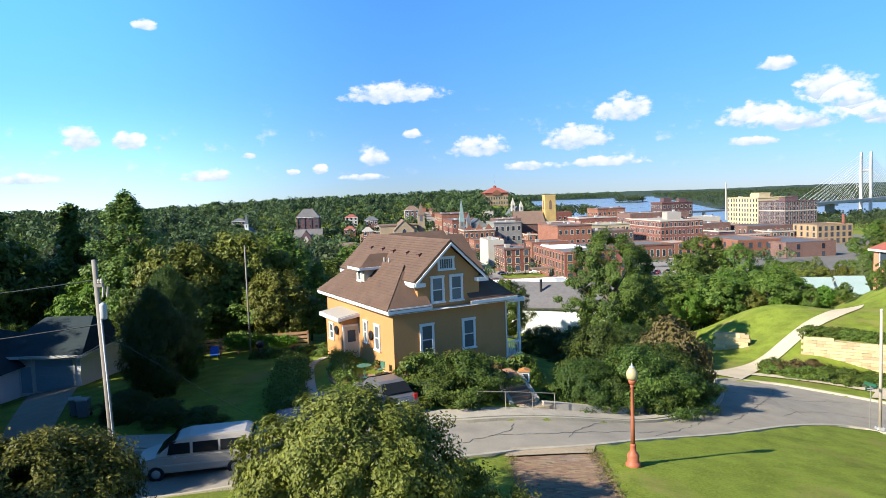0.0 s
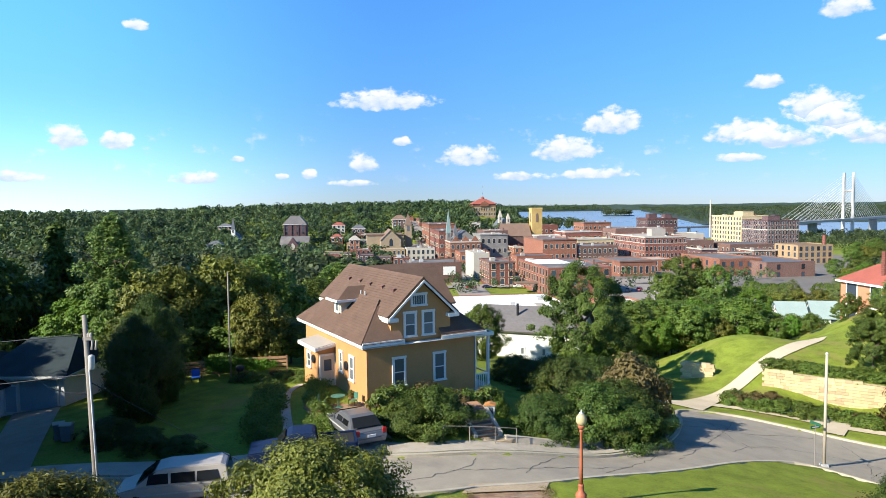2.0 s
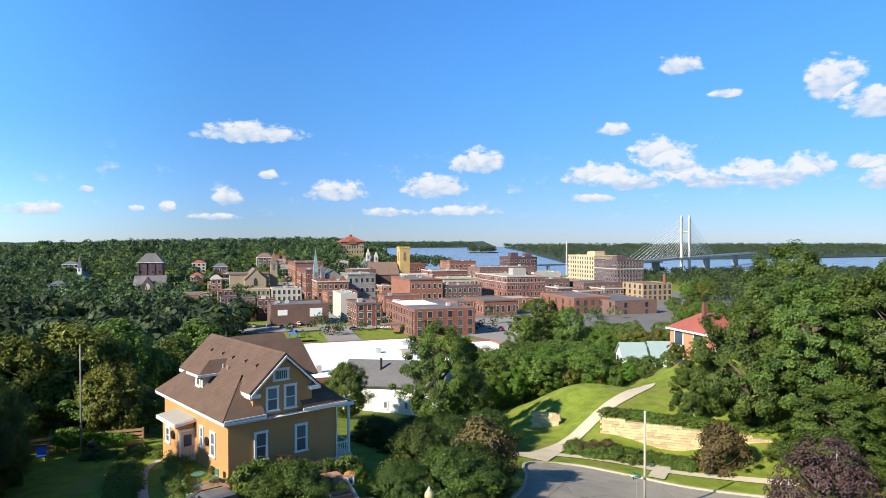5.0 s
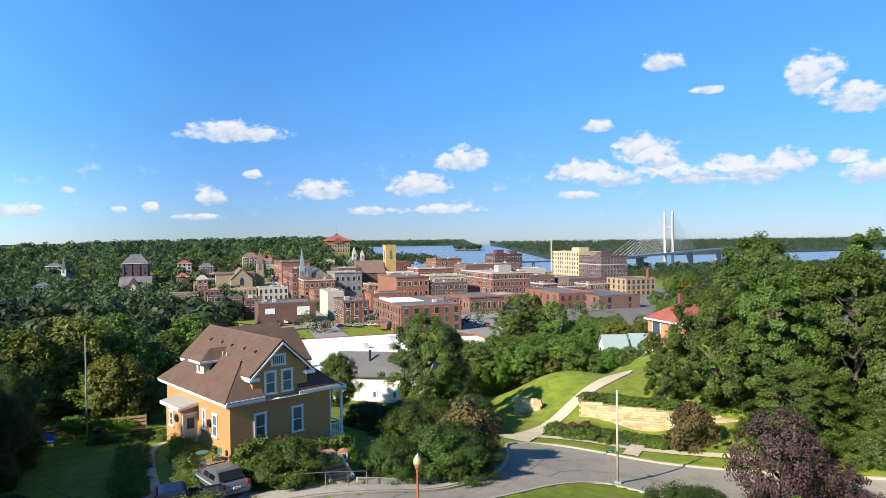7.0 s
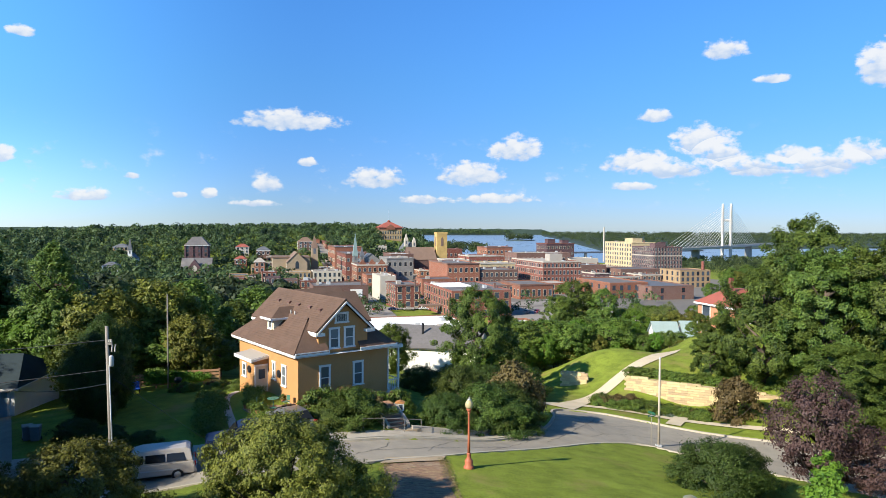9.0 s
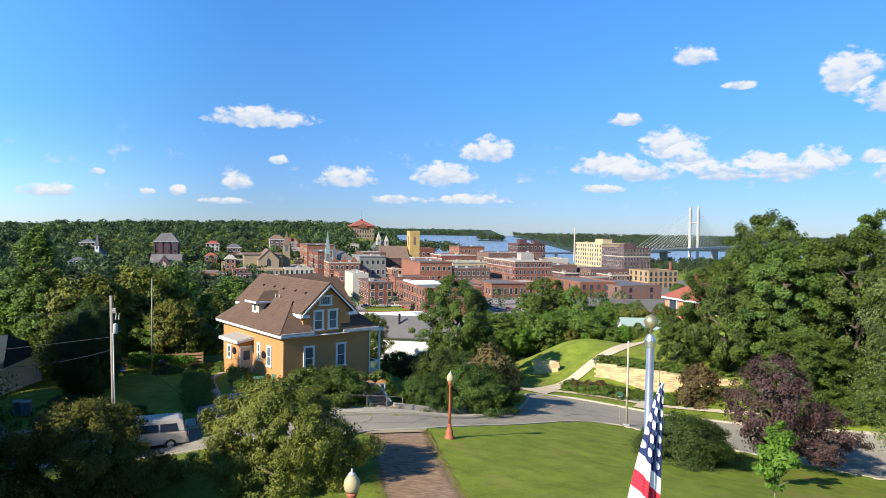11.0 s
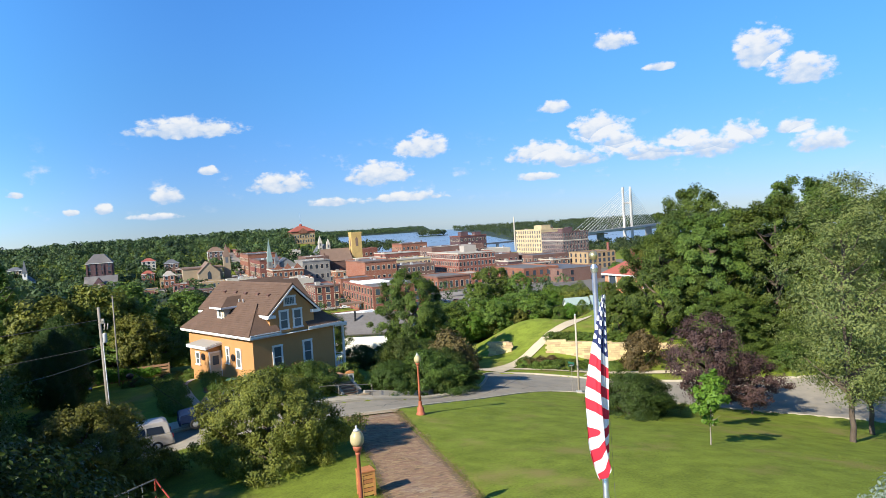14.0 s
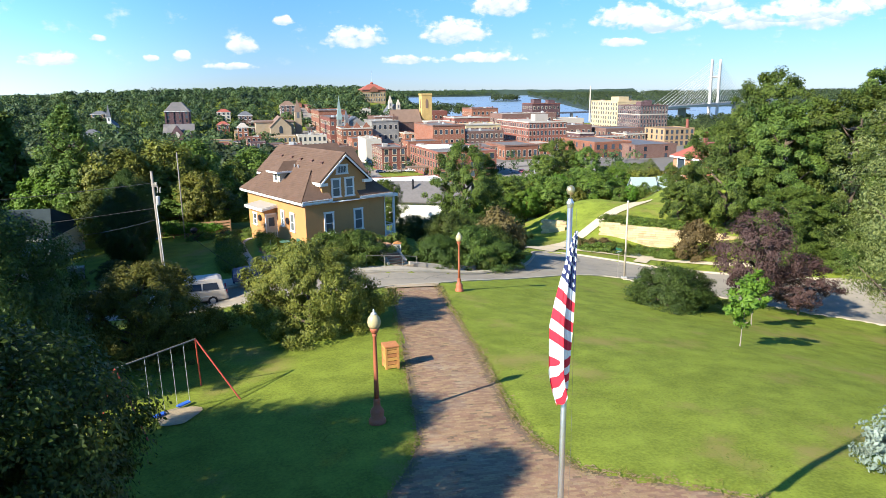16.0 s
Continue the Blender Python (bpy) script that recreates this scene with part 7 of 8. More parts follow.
def power_pole():
    x, y = -16.9, -6.3
    z = gz(x, y)
    pole = thing("power_pole", "weathered grey timber power pole with transformer", "utility pole", pose(x, y, 0))
    part("pole", Shape().tube((0.12, 0.2, z - 0.5), (0, 0, 9.1), 0.098, 0.07, 12), WEATHERED, pole, smooth=True)
    part("bracket", Shape().box(-0.06, -0.05, 8.3, 0.22, 0.05, 8.4), WEATHERED, pole)
    part("transformer", Shape().lathe([(0.02, 0), (0.09, 0.02), (0.10, 0.06), (0.10, 0.42), (0.09, 0.46), (0.02, 0.5)], 14, pose(0.2, -0.06, 7.35)), GALV, pole, "grey transformer can", smooth=True)
    part("ground_conduit", Shape().tube((0.20, 0.12, z), (0.09, -0.02, 7.4), 0.022, 0.022, 6), GALV, pole, "grey conduit down the pole", smooth=True)
    for k in range(2):
        part("fuse", Shape().tube((0.2 + 0.13 * k, -0.02, 8.0), (0.24 + 0.13 * k, -0.02, 8.3), 0.03, 0.03, 6), PLASTER, pole, "white fuse holder")
    for k in range(3):
        part("insulator", Shape().lathe([(0.02, 0), (0.05, 0.02), (0.04, 0.06), (0.05, 0.09), (0.02, 0.14)], 8, pose(0.02 + 0.08 * k, 0, 8.4)), PLASTER, pole)
    cable = thing("power_cable", "thin dark overhead cables strung from the pole", "cable")

    def sag(a, b, drop, r=0.016, k=16):
        a, b = Vector(a), Vector(b)
        return Shape().path([a.lerp(b, i / k) - Vector((0, 0, drop * 4 * (i / k) * (1 - i / k))) for i in range(k + 1)], r, 4)
    part("wire", sag((x, y, 8.5), (-60, 1, 7.0), 0.9), BLACK, cable)
    part("wire", sag((x, y, 7.2), (-60, -2, 5.0), 0.9), BLACK, cable)
    part("wire", sag((x, y, 6.6), (-35, 19, 1.2), 0.5), BLACK, cable)
    part("guy_wire", sag((x, y, 7.0), (-12.4, 1.5, gz(-12.4, 1.5)), 0.0, 0.011, 2), BLACK, cable)
    for nm, px_, py_, h in (("utility_pole", -22.8, 24.8, 7.4 - gz(-22.8, 24.8)), ("utility_pole", 31.5, 12.2, 6.0)):
        zz = gz(px_, py_)
        p = thing(nm, "slim weathered timber pole among the trees", "utility pole", pose(px_, py_, zz))
        part("pole", Shape().tube((0, 0, -0.4), (0, 0, h), 0.075, 0.055, 10), WEATHERED, p, smooth=True)
        part("cap", Shape().lathe([(0.06, h), (0.055, h + 0.04), (0.01, h + 0.06)], 10), WEATHERED, p)
    for px_, py_, h in ((18.8, 270, 15.5), (30.2, 235, 11)):
        zz = gz(px_, py_)
        p = thing("utility_pole", "dark timber utility pole below the bluff", "utility pole", pose(px_, py_, zz))
        part("pole", Shape().tube((0, 0, -0.4), (0, 0, h), 0.2, 0.14, 8), BARK, p)
        part("crossarm", Shape().box(-1.1, -0.08, h - 0.9, 1.1, 0.08, h - 0.72), BARK, p)
    for i in range(5):
        px_, py_ = 66 + i * 6.5, 214 + (i % 2) * 9
        zz = gz(px_, py_)
        p = thing("steel_mast", "thin grey substation mast in the yard", "mast", pose(px_, py_, zz), "yard masts")
        part("mast", Shape().tube((0, 0, 0), (0, 0, 9.5), 0.16, 0.12, 6), GALV, p)
        part("crossarm", Shape().box(-1.5, -0.1, 8.6, 1.5, 0.1, 8.8), GALV, p)


def car(name, label, x, y, turn, paint, kind="sedan", lift=0.0):
    """A car with its nose along plus x."""
    c = thing(name, label, "car", pose(x, y, gz(x, y) + lift, 0, 0, turn))
    if kind == "van":
        L, W, H = 5.0, 1.9, 1.75
        low = [(-2.45, 0.32), (2.42, 0.30), (2.5, 0.55), (2.42, 0.82), (1.55, 1.02), (-2.4, 1.06), (-2.5, 0.6)]
        cab = [(-2.36, 1.04), (1.6, 1.02), (0.75, 1.62), (0.3, 1.72), (-2.0, 1.74), (-2.25, 1.62)]
        glass = [(-2.0, -1.0), (-0.92, 0.1), (0.2, 1.1)]
    elif kind == "pickup":
        L, W, H = 5.2, 1.9, 1.7
        low = [(-2.6, 0.45), (2.55, 0.42), (2.62, 0.68), (2.55, 0.98), (1.25, 1.08), (-2.55, 1.10), (-2.6, 0.8)]
        cab = [(-0.72, 1.06), (1.3, 1.04), (0.75, 1.62), (0.5, 1.72), (-0.42, 1.72), (-0.62, 1.64)]
        glass = [(-0.5, 0.2), (0.28, 0.9)]
    else:
        L, W, H = 4.6, 1.8, 1.45
        low = [(-2.25, 0.30), (2.2, 0.28), (2.28, 0.5), (2.2, 0.72), (1.0, 0.90), (-1.5, 0.92), (-2.25, 0.88), (-2.32, 0.6)]
        cab = [(-1.75, 0.9), (1.15, 0.88), (0.45, 1.36), (0.1, 1.42), (-0.85, 1.42), (-1.2, 1.36)]
        glass = [(-1.1, -0.35), (-0.27, 0.5)]
    def loft(side, half0, half1):
        z0, z1 = min(p[1] for p in side), max(p[1] for p in side)
        s = Shape()
        k = len(side)
        def hw(p):
            return half0 + (half1 - half0) * (p[1] - z0) / (z1 - z0)
        s.add([(p[0], -hw(p), p[1]) for p in side] + [(p[0], hw(p), p[1]) for p in side],
              [tuple(range(k)), tuple(range(2 * k - 1, k - 1, -1))] + [(i, i + k, (i + 1) % k + k, (i + 1) % k) for i in range(k)])
        return s
    part("body", loft(low, W / 2 - 0.05, W / 2), paint, c, bevel=0.06, smooth=False)
    part("cabin", loft(cab, W / 2 - 0.04, W / 2 - 0.22), paint, c, bevel=0.04)
    z0, z1 = cab[0][1] + 0.05, cab[3][1] - 0.14
    for sgn in (-1, 1):
        for a, b in glass:
            t0, t1 = (W / 2 - 0.03), (W / 2 - 0.185)
            s = Shape().add([(a, sgn * t0, z0), (b, sgn * t0, z0), (b - 0.1 if b > 0.4 else b, sgn * t1, z1), (a + (0.12 if a < -1.5 else 0.02), sgn * t1, z1)], [(0, 1, 2, 3)])
            s.add([(a, sgn * (t0 - 0.03), z0), (b, sgn * (t0 - 0.03), z0), (b - 0.1 if b > 0.4 else b, sgn * (t1 - 0.03), z1), (a + 0.02, sgn * (t1 - 0.03), z1)], [(0, 1, 2, 3)])
            part("side_window", s, CAR_GLASS, c)
        part("trim_strip", Shape().box(-1.5, sgn * (W / 2) - 0.012, 0.62, 1.5, sgn * (W / 2) + 0.012, 0.68), GALV, c)
        part("mirror", Shape().box(0.75, sgn * (W / 2 + 0.02), 0.98, 0.92, sgn * (W / 2 + 0.2), 1.1), paint, c, bevel=0.02)
        part("headlight", Shape().box(L / 2 - 0.2, sgn * 0.62 - 0.18, 0.58, L / 2 - 0.04, sgn * 0.62 + 0.18, 0.72), LAMP_CLEAR, c, bevel=0.02)
        part("tail_light", Shape().box(-L / 2 - 0.01, sgn * 0.74 - 0.1, 0.7, -L / 2 + 0.1, sgn * 0.74 + 0.1, 0.98), LAMP_RED, c, bevel=0.01)
    if kind == "pickup":
        # no hollow is cut; a black slab gives the bed its inner darkness
        part("bed_liner", Shape().box(-2.45, -W / 2 + 0.16, 0.9, -0.85, W / 2 - 0.16, 1.112), RUBBER, c, "flat dark slab standing in for the load bed's dark hollow")
        for sgn in (-1, 1):
            part("bed_rail", Shape().box(-2.52, sgn * (W / 2 - 0.1) - 0.05, 1.10, -0.8, sgn * (W / 2 - 0.1) + 0.05, 1.20), paint, c, bevel=0.02)
        part("tailgate", Shape().box(-2.6, -W / 2 + 0.1, 0.85, -2.5, W / 2 - 0.1, 1.2), paint, c, bevel=0.02)
    fa, fb = cab[1], cab[2]
    wind = Shape().add([(fa[0] - 0.08, -W / 2 + 0.12, fa[1] + 0.07), (fa[0] - 0.08, W / 2 - 0.12, fa[1] + 0.07), (fb[0] + 0.06, W / 2 - 0.26, fb[1] - 0.01), (fb[0] + 0.06, -W / 2 + 0.26, fb[1] - 0.01)], [(0, 1, 2, 3)])
    part("windscreen", wind, CAR_GLASS, c, m=pose(0.03, 0, 0.03))
    ra, rb = cab[0], cab[-1]
    rear = Shape().add([(ra[0] - 0.0, -W / 2 + 0.14, ra[1] + 0.08), (ra[0] - 0.0, W / 2 - 0.14, ra[1] + 0.08), (rb[0], W / 2 - 0.26, rb[1]), (rb[0], -W / 2 + 0.26, rb[1])], [(0, 1, 2, 3)])
    part("rear_window", rear, CAR_GLASS, c, m=pose(-0.035, 0, 0.02))
    part("bumper", Shape().box(L / 2 - 0.08, -W / 2 + 0.1, 0.3, L / 2 + 0.04, W / 2 - 0.1, 0.52), paint, c, bevel=0.03)
    part("bumper", Shape().box(-L / 2 - 0.06, -W / 2 + 0.1, 0.34, -L / 2 + 0.06, W / 2 - 0.1, 0.58), paint, c, bevel=0.03)
    part("plate", Shape().box(-L / 2 - 0.075, -0.22, 0.62, -L / 2 - 0.03, 0.22, 0.74), WHITE, c)
    for wx in (-L / 2 + 0.95, L / 2 - 0.92):
        for sgn in (-1, 1):
            wheel = part("wheel", Shape().lathe([(0.19, -0.02), (0.185, 0.0), (0.15, 0.012), (0.06, 0.03)], 14), STEEL, c, m=pose(wx, sgn * (W / 2 - 0.03), 0.32, -90 * sgn))
            part("tyre", Shape().lathe([(0.20, -0.16), (0.30, -0.17), (0.325, -0.12), (0.325, -0.02), (0.30, 0.035), (0.20, 0.04), (0.185, 0.0)], 18), RUBBER, wheel)
    return c


def cars():
    car("minivan", "silver minivan parked on the street", -17.8, 2.3, 193, SILVER_CAR, "van", -0.1)
    car("pickup_truck", "dark navy pickup truck parked by the kerb", -12.6, 4.9, 192, NAVY_CAR, "pickup", -0.1)
    car("sedan", "grey sedan parked in the house driveway", -10.6, 8.4, 120, GREY_CAR, "sedan", 0.02)
    paints = (WHITE_CAR, GREY_CAR, RED_CAR, NAVY_CAR, SILVER_CAR)
    first = {}
    rng = np.random.default_rng(4)
    spots = [(-30 + 6.0 * i + rng.random(), 288 + 2 * rng.random(), 100) for i in range(4)] + [(-58 + 4.4 * i, 292 + rng.random(), 95) for i in range(6)] + [(-11 - 0.155 * k * 16 + (6.5 if k % 2 else -5), 300 + k * 16, 99) for k in range(12)] + [(2 + 7 * k, 268 + k, 9) for k in range(4)] + [(66 + 5 * k, 250 + 2 * k, 60) for k in range(5)]
    for i, (x, y, r) in enumerate(spots):
        k = i % 5
        m = pose(x, y, gz(x, y) + 0.62, 0, 0, r)
        if k not in first:
            first[k] = car("parked_car", "small parked car in the town street", x, y, r, paints[k], "sedan", 0.62)
            tagged(first[k], group="parked cars in town")
        else:
            copy_thing(first[k], m)


def garage():
    g = thing("garage", "white-sided house with teal garage door and dark roof", "house", pose(-38.8, 19.8, 0.5) @ Matrix.Diagonal((1, 1, 0.86, 1)))
    zb = -2.9
    part("wall", Shape().box(0, 0, zb - 2, 5.7, 8, 0.25), SIDING, g)
    part("wing_wall", Shape().box(-8, -3.4, zb - 3, 1.3, 7, -0.6), SIDING, g)
    for k in range(10):
        part("siding_board", Shape().box(0.0, -0.03, zb + 0.3 * k, 2.3, 0.0, zb + 0.3 * k + 0.27), SIDING, g)
        part("siding_board", Shape().box(-7.9, -3.43, zb - 1 + 0.3 * k, 1.28, -3.4, zb - 1 + 0.3 * k + 0.27), SIDING, g)
    s = Shape().add([(-0.5, -0.6, 0.2), (6.2, -0.6, 0.2), (6.2, 8.6, 0.2), (-0.5, 8.6, 0.2), (1.0, 4.0, 2.5), (4.6, 4.0, 2.5)], [(0, 1, 5, 4), (1, 2, 5), (2, 3, 4, 5), (3, 0, 4), (3, 2, 1, 0)])
    part("roof", s, DARK_ROOF, g)
    s = Shape().add([(-9, -4.0, -0.7), (1.9, -4.0, -0.7), (1.9, 7.6, -0.7), (-9, 7.6, -0.7), (-6, 1.8, 2.0), (-1.0, 1.8, 2.0)], [(0, 1, 5, 4), (1, 2, 5), (2, 3, 4, 5), (3, 0, 4), (3, 2, 1, 0)])
    part("wing_roof", s, DARK_ROOF, g)
    part("eave_board", Shape().box(-0.55, -0.66, 0.02, 6.25, -0.58, 0.22).box(6.18, -0.6, 0.02, 6.26, 8.6, 0.22), WHITE, g)
    part("gutter", Shape().box(-9.05, -4.08, -0.88, 1.95, -4.0, -0.68), WHITE, g)
    door = part("garage_door", Shape().box(2.5, -0.05, zb + 0.1, 5.2, 0.02, -0.25), TEAL, g, "grey-teal panelled garage door")
    for k in range(1, 4):
        part("door_joint", Shape().box(2.5, -0.065, zb + 0.1 + 0.64 * k, 5.2, -0.05, zb + 0.12 + 0.64 * k), TEAL, door)
    part("door_frame", Shape().box(2.35, -0.07, zb, 2.5, 0.02, -0.1).box(5.2, -0.07, zb, 5.35, 0.02, -0.1).box(2.35, -0.07, -0.25, 5.35, 0.02, -0.1), WHITE, g)
    part("side_door", Shape().box(1.45, -0.04, zb, 2.2, 0.02, -0.8), TEAL, g)
    sash_window(g, pose(-0.4, -3.44, zb + 0.4), 0.8, 1.1)
    for sgn in (-1, 1):
        part("shutter", Shape().box(-0.4 + sgn * 0.62 - 0.16, -3.5, zb + 0.4, -0.4 + sgn * 0.62 + 0.16, -3.44, zb + 1.5), BLACK, g)
    s = Shape()
    for k in range(10):
        a, b = k / 10, (k + 1) / 10
        row = []
        for f in (a, b):
            xl, yl, xr, yr = -36.8 + 8.2 * f, 19.7 - 15 * f, -33.3 + 7.2 * f, 19.7 - 15 * f
            row += [(xl, yl, gz(xl, yl) + 0.07), ((xl + xr) / 2, yl, gz((xl + xr) / 2, yl) + 0.07), (xr, yr, gz(xr, yr) + 0.07)]
        s.add(row, [(0, 1, 4, 3), (1, 2, 5, 4)])
    setting("driveway", s, ASPHALT, "shaded grey driveway in front of the garage", "driveway")


def library_box():
    x, y = -3.1, 12.2
    z = gz(x, y)
    b = thing("book_box", "small white book box with orange roof on a post", "book box", pose(x, y, z, 0, 0, -8) @ Matrix.Diagonal((0.85, 0.85, 1, 1)))
    part("post", Shape().box(-0.05, -0.05, -0.3, 0.05, 0.05, 0.75), WEATHERED, b)
    part("body", Shape().box(-0.34, -0.26, 0.75, 0.34, 0.26, 1.32), WHITE, b, bevel=0.01)
    part("door", Shape().box(-0.24, -0.28, 0.83, 0.24, -0.25, 1.22), GLASS, b, "dark glazed door")
    part("roof", Shape().prism([(-0.40, 1.32), (0.40, 1.32), (0.40, 1.36), (0.0, 1.47), (-0.40, 1.36)], -0.36, 0.34, "y"), WOOD, b, "orange timber roof")


def front_steps():
    z0 = gz(-3.4, 9.9)
    st = thing("garden_steps", "worn brown brick garden steps with low side walls", "steps", pose(-3.35, 9.8, z0, 0, 0, 20))
    part("pad", Shape().box(-1.3, -0.9, -0.4, 1.3, 0.0, 0.06), TAN_PAVE, st, "pale tan concrete pad at the foot", bevel=0.02)
    for k in range(6):
        z = 0.05 + 0.165 * (k + 1)
        part("step", Shape().box(-0.62, k * 0.36, z - 0.6, 0.62, k * 0.36 + 0.42, z), STEP_BRICK, st, bevel=0.015)
        part("nosing", Shape().box(-0.62, k * 0.36 - 0.025, z - 0.05, 0.62, k * 0.36 + 0.06, z + 0.012), TAN_PAVE, st, "pale worn step edge")
    part("landing", Shape().box(-0.75, 2.16, -0.6, 0.75, 3.5, 1.08), STEP_BRICK, st, "orange brick landing", bevel=0.02)
    for sgn in (-1, 1):
        part("side_wall", Shape().add([(sgn * 0.65, -0.1, -0.4), (sgn * 0.85, -0.1, -0.4), (sgn * 0.85, 2.3, -0.4), (sgn * 0.65, 2.3, -0.4), (sgn * 0.65, -0.1, 0.3), (sgn * 0.85, -0.1, 0.3), (sgn * 0.85, 2.3, 1.2), (sgn * 0.65, 2.3, 1.2)],
             [(0, 1, 2, 3), (4, 7, 6, 5), (0, 4, 5, 1), (1, 5, 6, 2), (2, 6, 7, 3), (3, 7, 4, 0)]), CONCRETE, st)
    rail = thing("hand_rail", "thin rusty pipe railing along the pavement", "railing")
    pts = [(-5.8, 7.9), (-4.4, 8.3), (-3.0, 8.7), (-1.8, 9.2)]
    part("rail", Shape().path([(a, b, gz(a, b) + 0.95) for a, b in pts], 0.022, 6), WEATHERED, rail)
    for a, b in pts:
        part("post", Shape().tube((a, b, gz(a, b) - 0.2), (a, b, gz(a, b) + 0.95), 0.022), WEATHERED, rail)
    w = thing("retaining_wall", "low stained concrete retaining wall beside the pavement", "wall")
    line = near_line([(-2.4, 9.4), (0.2, 10.3), (2.6, 11.4), (4.6, 12.9)], 0.9)
    for p, q in zip(line, line[1:]):
        s = Shape()
        z0, z1 = gz(p[0], p[1]), gz(q[0], q[1])
        d = (Vector((q[0], q[1])) - Vector((p[0], p[1]))).normalized()
        o = Vector((-d.y, d.x)) * 0.14
        s.add([(p[0] - o.x, p[1] - o.y, z0 - 0.4), (q[0] - o.x, q[1] - o.y, z1 - 0.4), (q[0] + o.x, q[1] + o.y, z1 - 0.4), (p[0] + o.x, p[1] + o.y, z0 - 0.4),
               (p[0] - o.x, p[1] - o.y, z0 + 0.42), (q[0] - o.x, q[1] - o.y, z1 + 0.42), (q[0] + o.x, q[1] + o.y, z1 + 0.42), (p[0] + o.x, p[1] + o.y, z0 + 0.42)],
              [(0, 3, 2, 1), (4, 5, 6, 7), (0, 1, 5, 4), (1, 2, 6, 5), (2, 3, 7, 6), (3, 0, 4, 7)])
        part("wall_block", s, CONCRETE, w)


def ribbon(name, mat, label, category, line, half, lift):
    pts = near_line(line, 0.7)
    s = Shape()
    rows = []
    for i, p in enumerate(pts):
        d = (pts[min(i + 1, len(pts) - 1)] - pts[max(i - 1, 0)]).normalized()
        n = Vector((-d.y, d.x))
        h = half if not callable(half) else half(i / len(pts))
        rows.append([(p[0] + n.x * h * f, p[1] + n.y * h * f, gz(p[0] + n.x * h * f, p[1] + n.y * h * f) + lift) for f in (-1, 0, 1)])
    for a, b in zip(rows, rows[1:]):
        s.add(a + b, [(0, 3, 4, 1), (1, 4, 5, 2)])
    return setting(name, s, mat, label, category)


def mound_side():
    """The walk up the mound, its limestone walls and planting beyond the street."""
    ribbon("pale_walk", PALE_WALK, "pale concrete walk climbing the mound", "walk", [(13.6, 27.2), (15.6, 29.8), (18.4, 33.0), (22.1, 36.3), (25.6, 38.9), (30.0, 42.3), (33.4, 45.4), (35.6, 48.4)], lambda t: 1.35 - 0.6 * min(1, t * 4), 0.09)
    ribbon("pale_walk", PALE_WALK, "pale concrete pavement along the side street", "walk", [(10.8, 27.8), (14, 29.4), (17.5, 29.4), (21.5, 27.6), (25, 24.6), (31, 21), (38, 17)], 0.6, 0.08)
    ribbon("pale_walk", PALE_WALK, "short pale path to the side street", "walk", [(23.0, 22.6), (25.2, 25.6), (26.4, 27.4)], 0.7, 0.085)
    rng = np.random.default_rng(12)

    def stone_wall(name, label, a, b, z0, top0, top1, course=0.27):
        w = thing(name, label, "wall")
        a, b = Vector(a), Vector(b)
        d = (b - a).normalized()
        ang = math.degrees(math.atan2(d.y, d.x))
        length = (b - a).length
        core = Shape().add([(0, 0.06, z0 - 0.6), (length, 0.06, z0 - 0.6), (length, 0.4, z0 - 0.6), (0, 0.4, z0 - 0.6), (0, 0.06, top0 - 0.04), (length, 0.06, top1 - 0.04), (length, 0.4, top1 - 0.04), (0, 0.4, top0 - 0.04)],
                           [(0, 3, 2, 1), (4, 5, 6, 7), (0, 1, 5, 4), (1, 2, 6, 5), (2, 3, 7, 6), (3, 0, 4, 7)])
        base = pose(a.x, a.y, 0, 0, 0, ang)
        part("core", core, SAND, w, m=base)
        shapes = []
        for k in range(6):
            wd = 0.45 + 0.11 * k
            shapes.append((wd, Shape().box(0.006, -0.014 * (k % 3), 0.006, wd - 0.006, 0.42, course - 0.006).mesh("stone", LIMESTONE, bevel=0.02)))
        row = 0
        z = z0 - 0.1
        while z < max(top0, top1):
            x = -0.2 * (row % 2)
            while x < length:
                wd, me = shapes[int(rng.random() * 6)]
                if z + course * 0.6 < top0 + (top1 - top0) * min(1, max(0, (x + wd / 2) / length)):
                    part("stone", me, LIMESTONE, w, m=base @ pose(x, 0.02 * rng.random(), z))
                x += wd
            z += course
            row += 1
    stone_wall("limestone_wall", "long coursed yellow limestone retaining wall", (23.3, 34.6), (38.0, 26.3), -5.8, -2.95, -3.7)
    stone_wall("limestone_wall", "short weathered limestone wall at the mound's foot", (17.8, 40.6), (20.1, 39.3), -5.7, -3.5, -3.5, 0.36)
    for i in range(22):
        t = i / 21
        x, y = 24.2 + 13.4 * t, 35.4 - 7.6 * t
        z_on = -2.95 - 0.65 * t
        h = tree("herb", x + 0.3, y + 0.6, 1.0 + 0.5 * rng.random(), 0.8, 40 * i, "hedge_plant", "low dark hedge plant above the limestone wall", "plant", "hedge above the wall")
        h.matrix_basis = pose(x + 0.3, y + 0.6, max(gz(x + 0.3, y + 0.6), z_on - 0.25), 0, 0, 40 * i) @ Matrix.Diagonal((1.3, 1.3, 1.0, 1))
    for i in range(48):
        x = 18.5 + 9.0 * rng.random()
        y = 32.6 - (x - 18.5) * 0.62 - 2.6 * rng.random()
        tree("herb_rust" if i % 8 == 0 else "herb", x, y, 0.75 + 0.6 * rng.random(), 0.8, 37 * i, "bed_plant", "low garden plant in the roadside bed", "plant", "plants in the roadside bed")
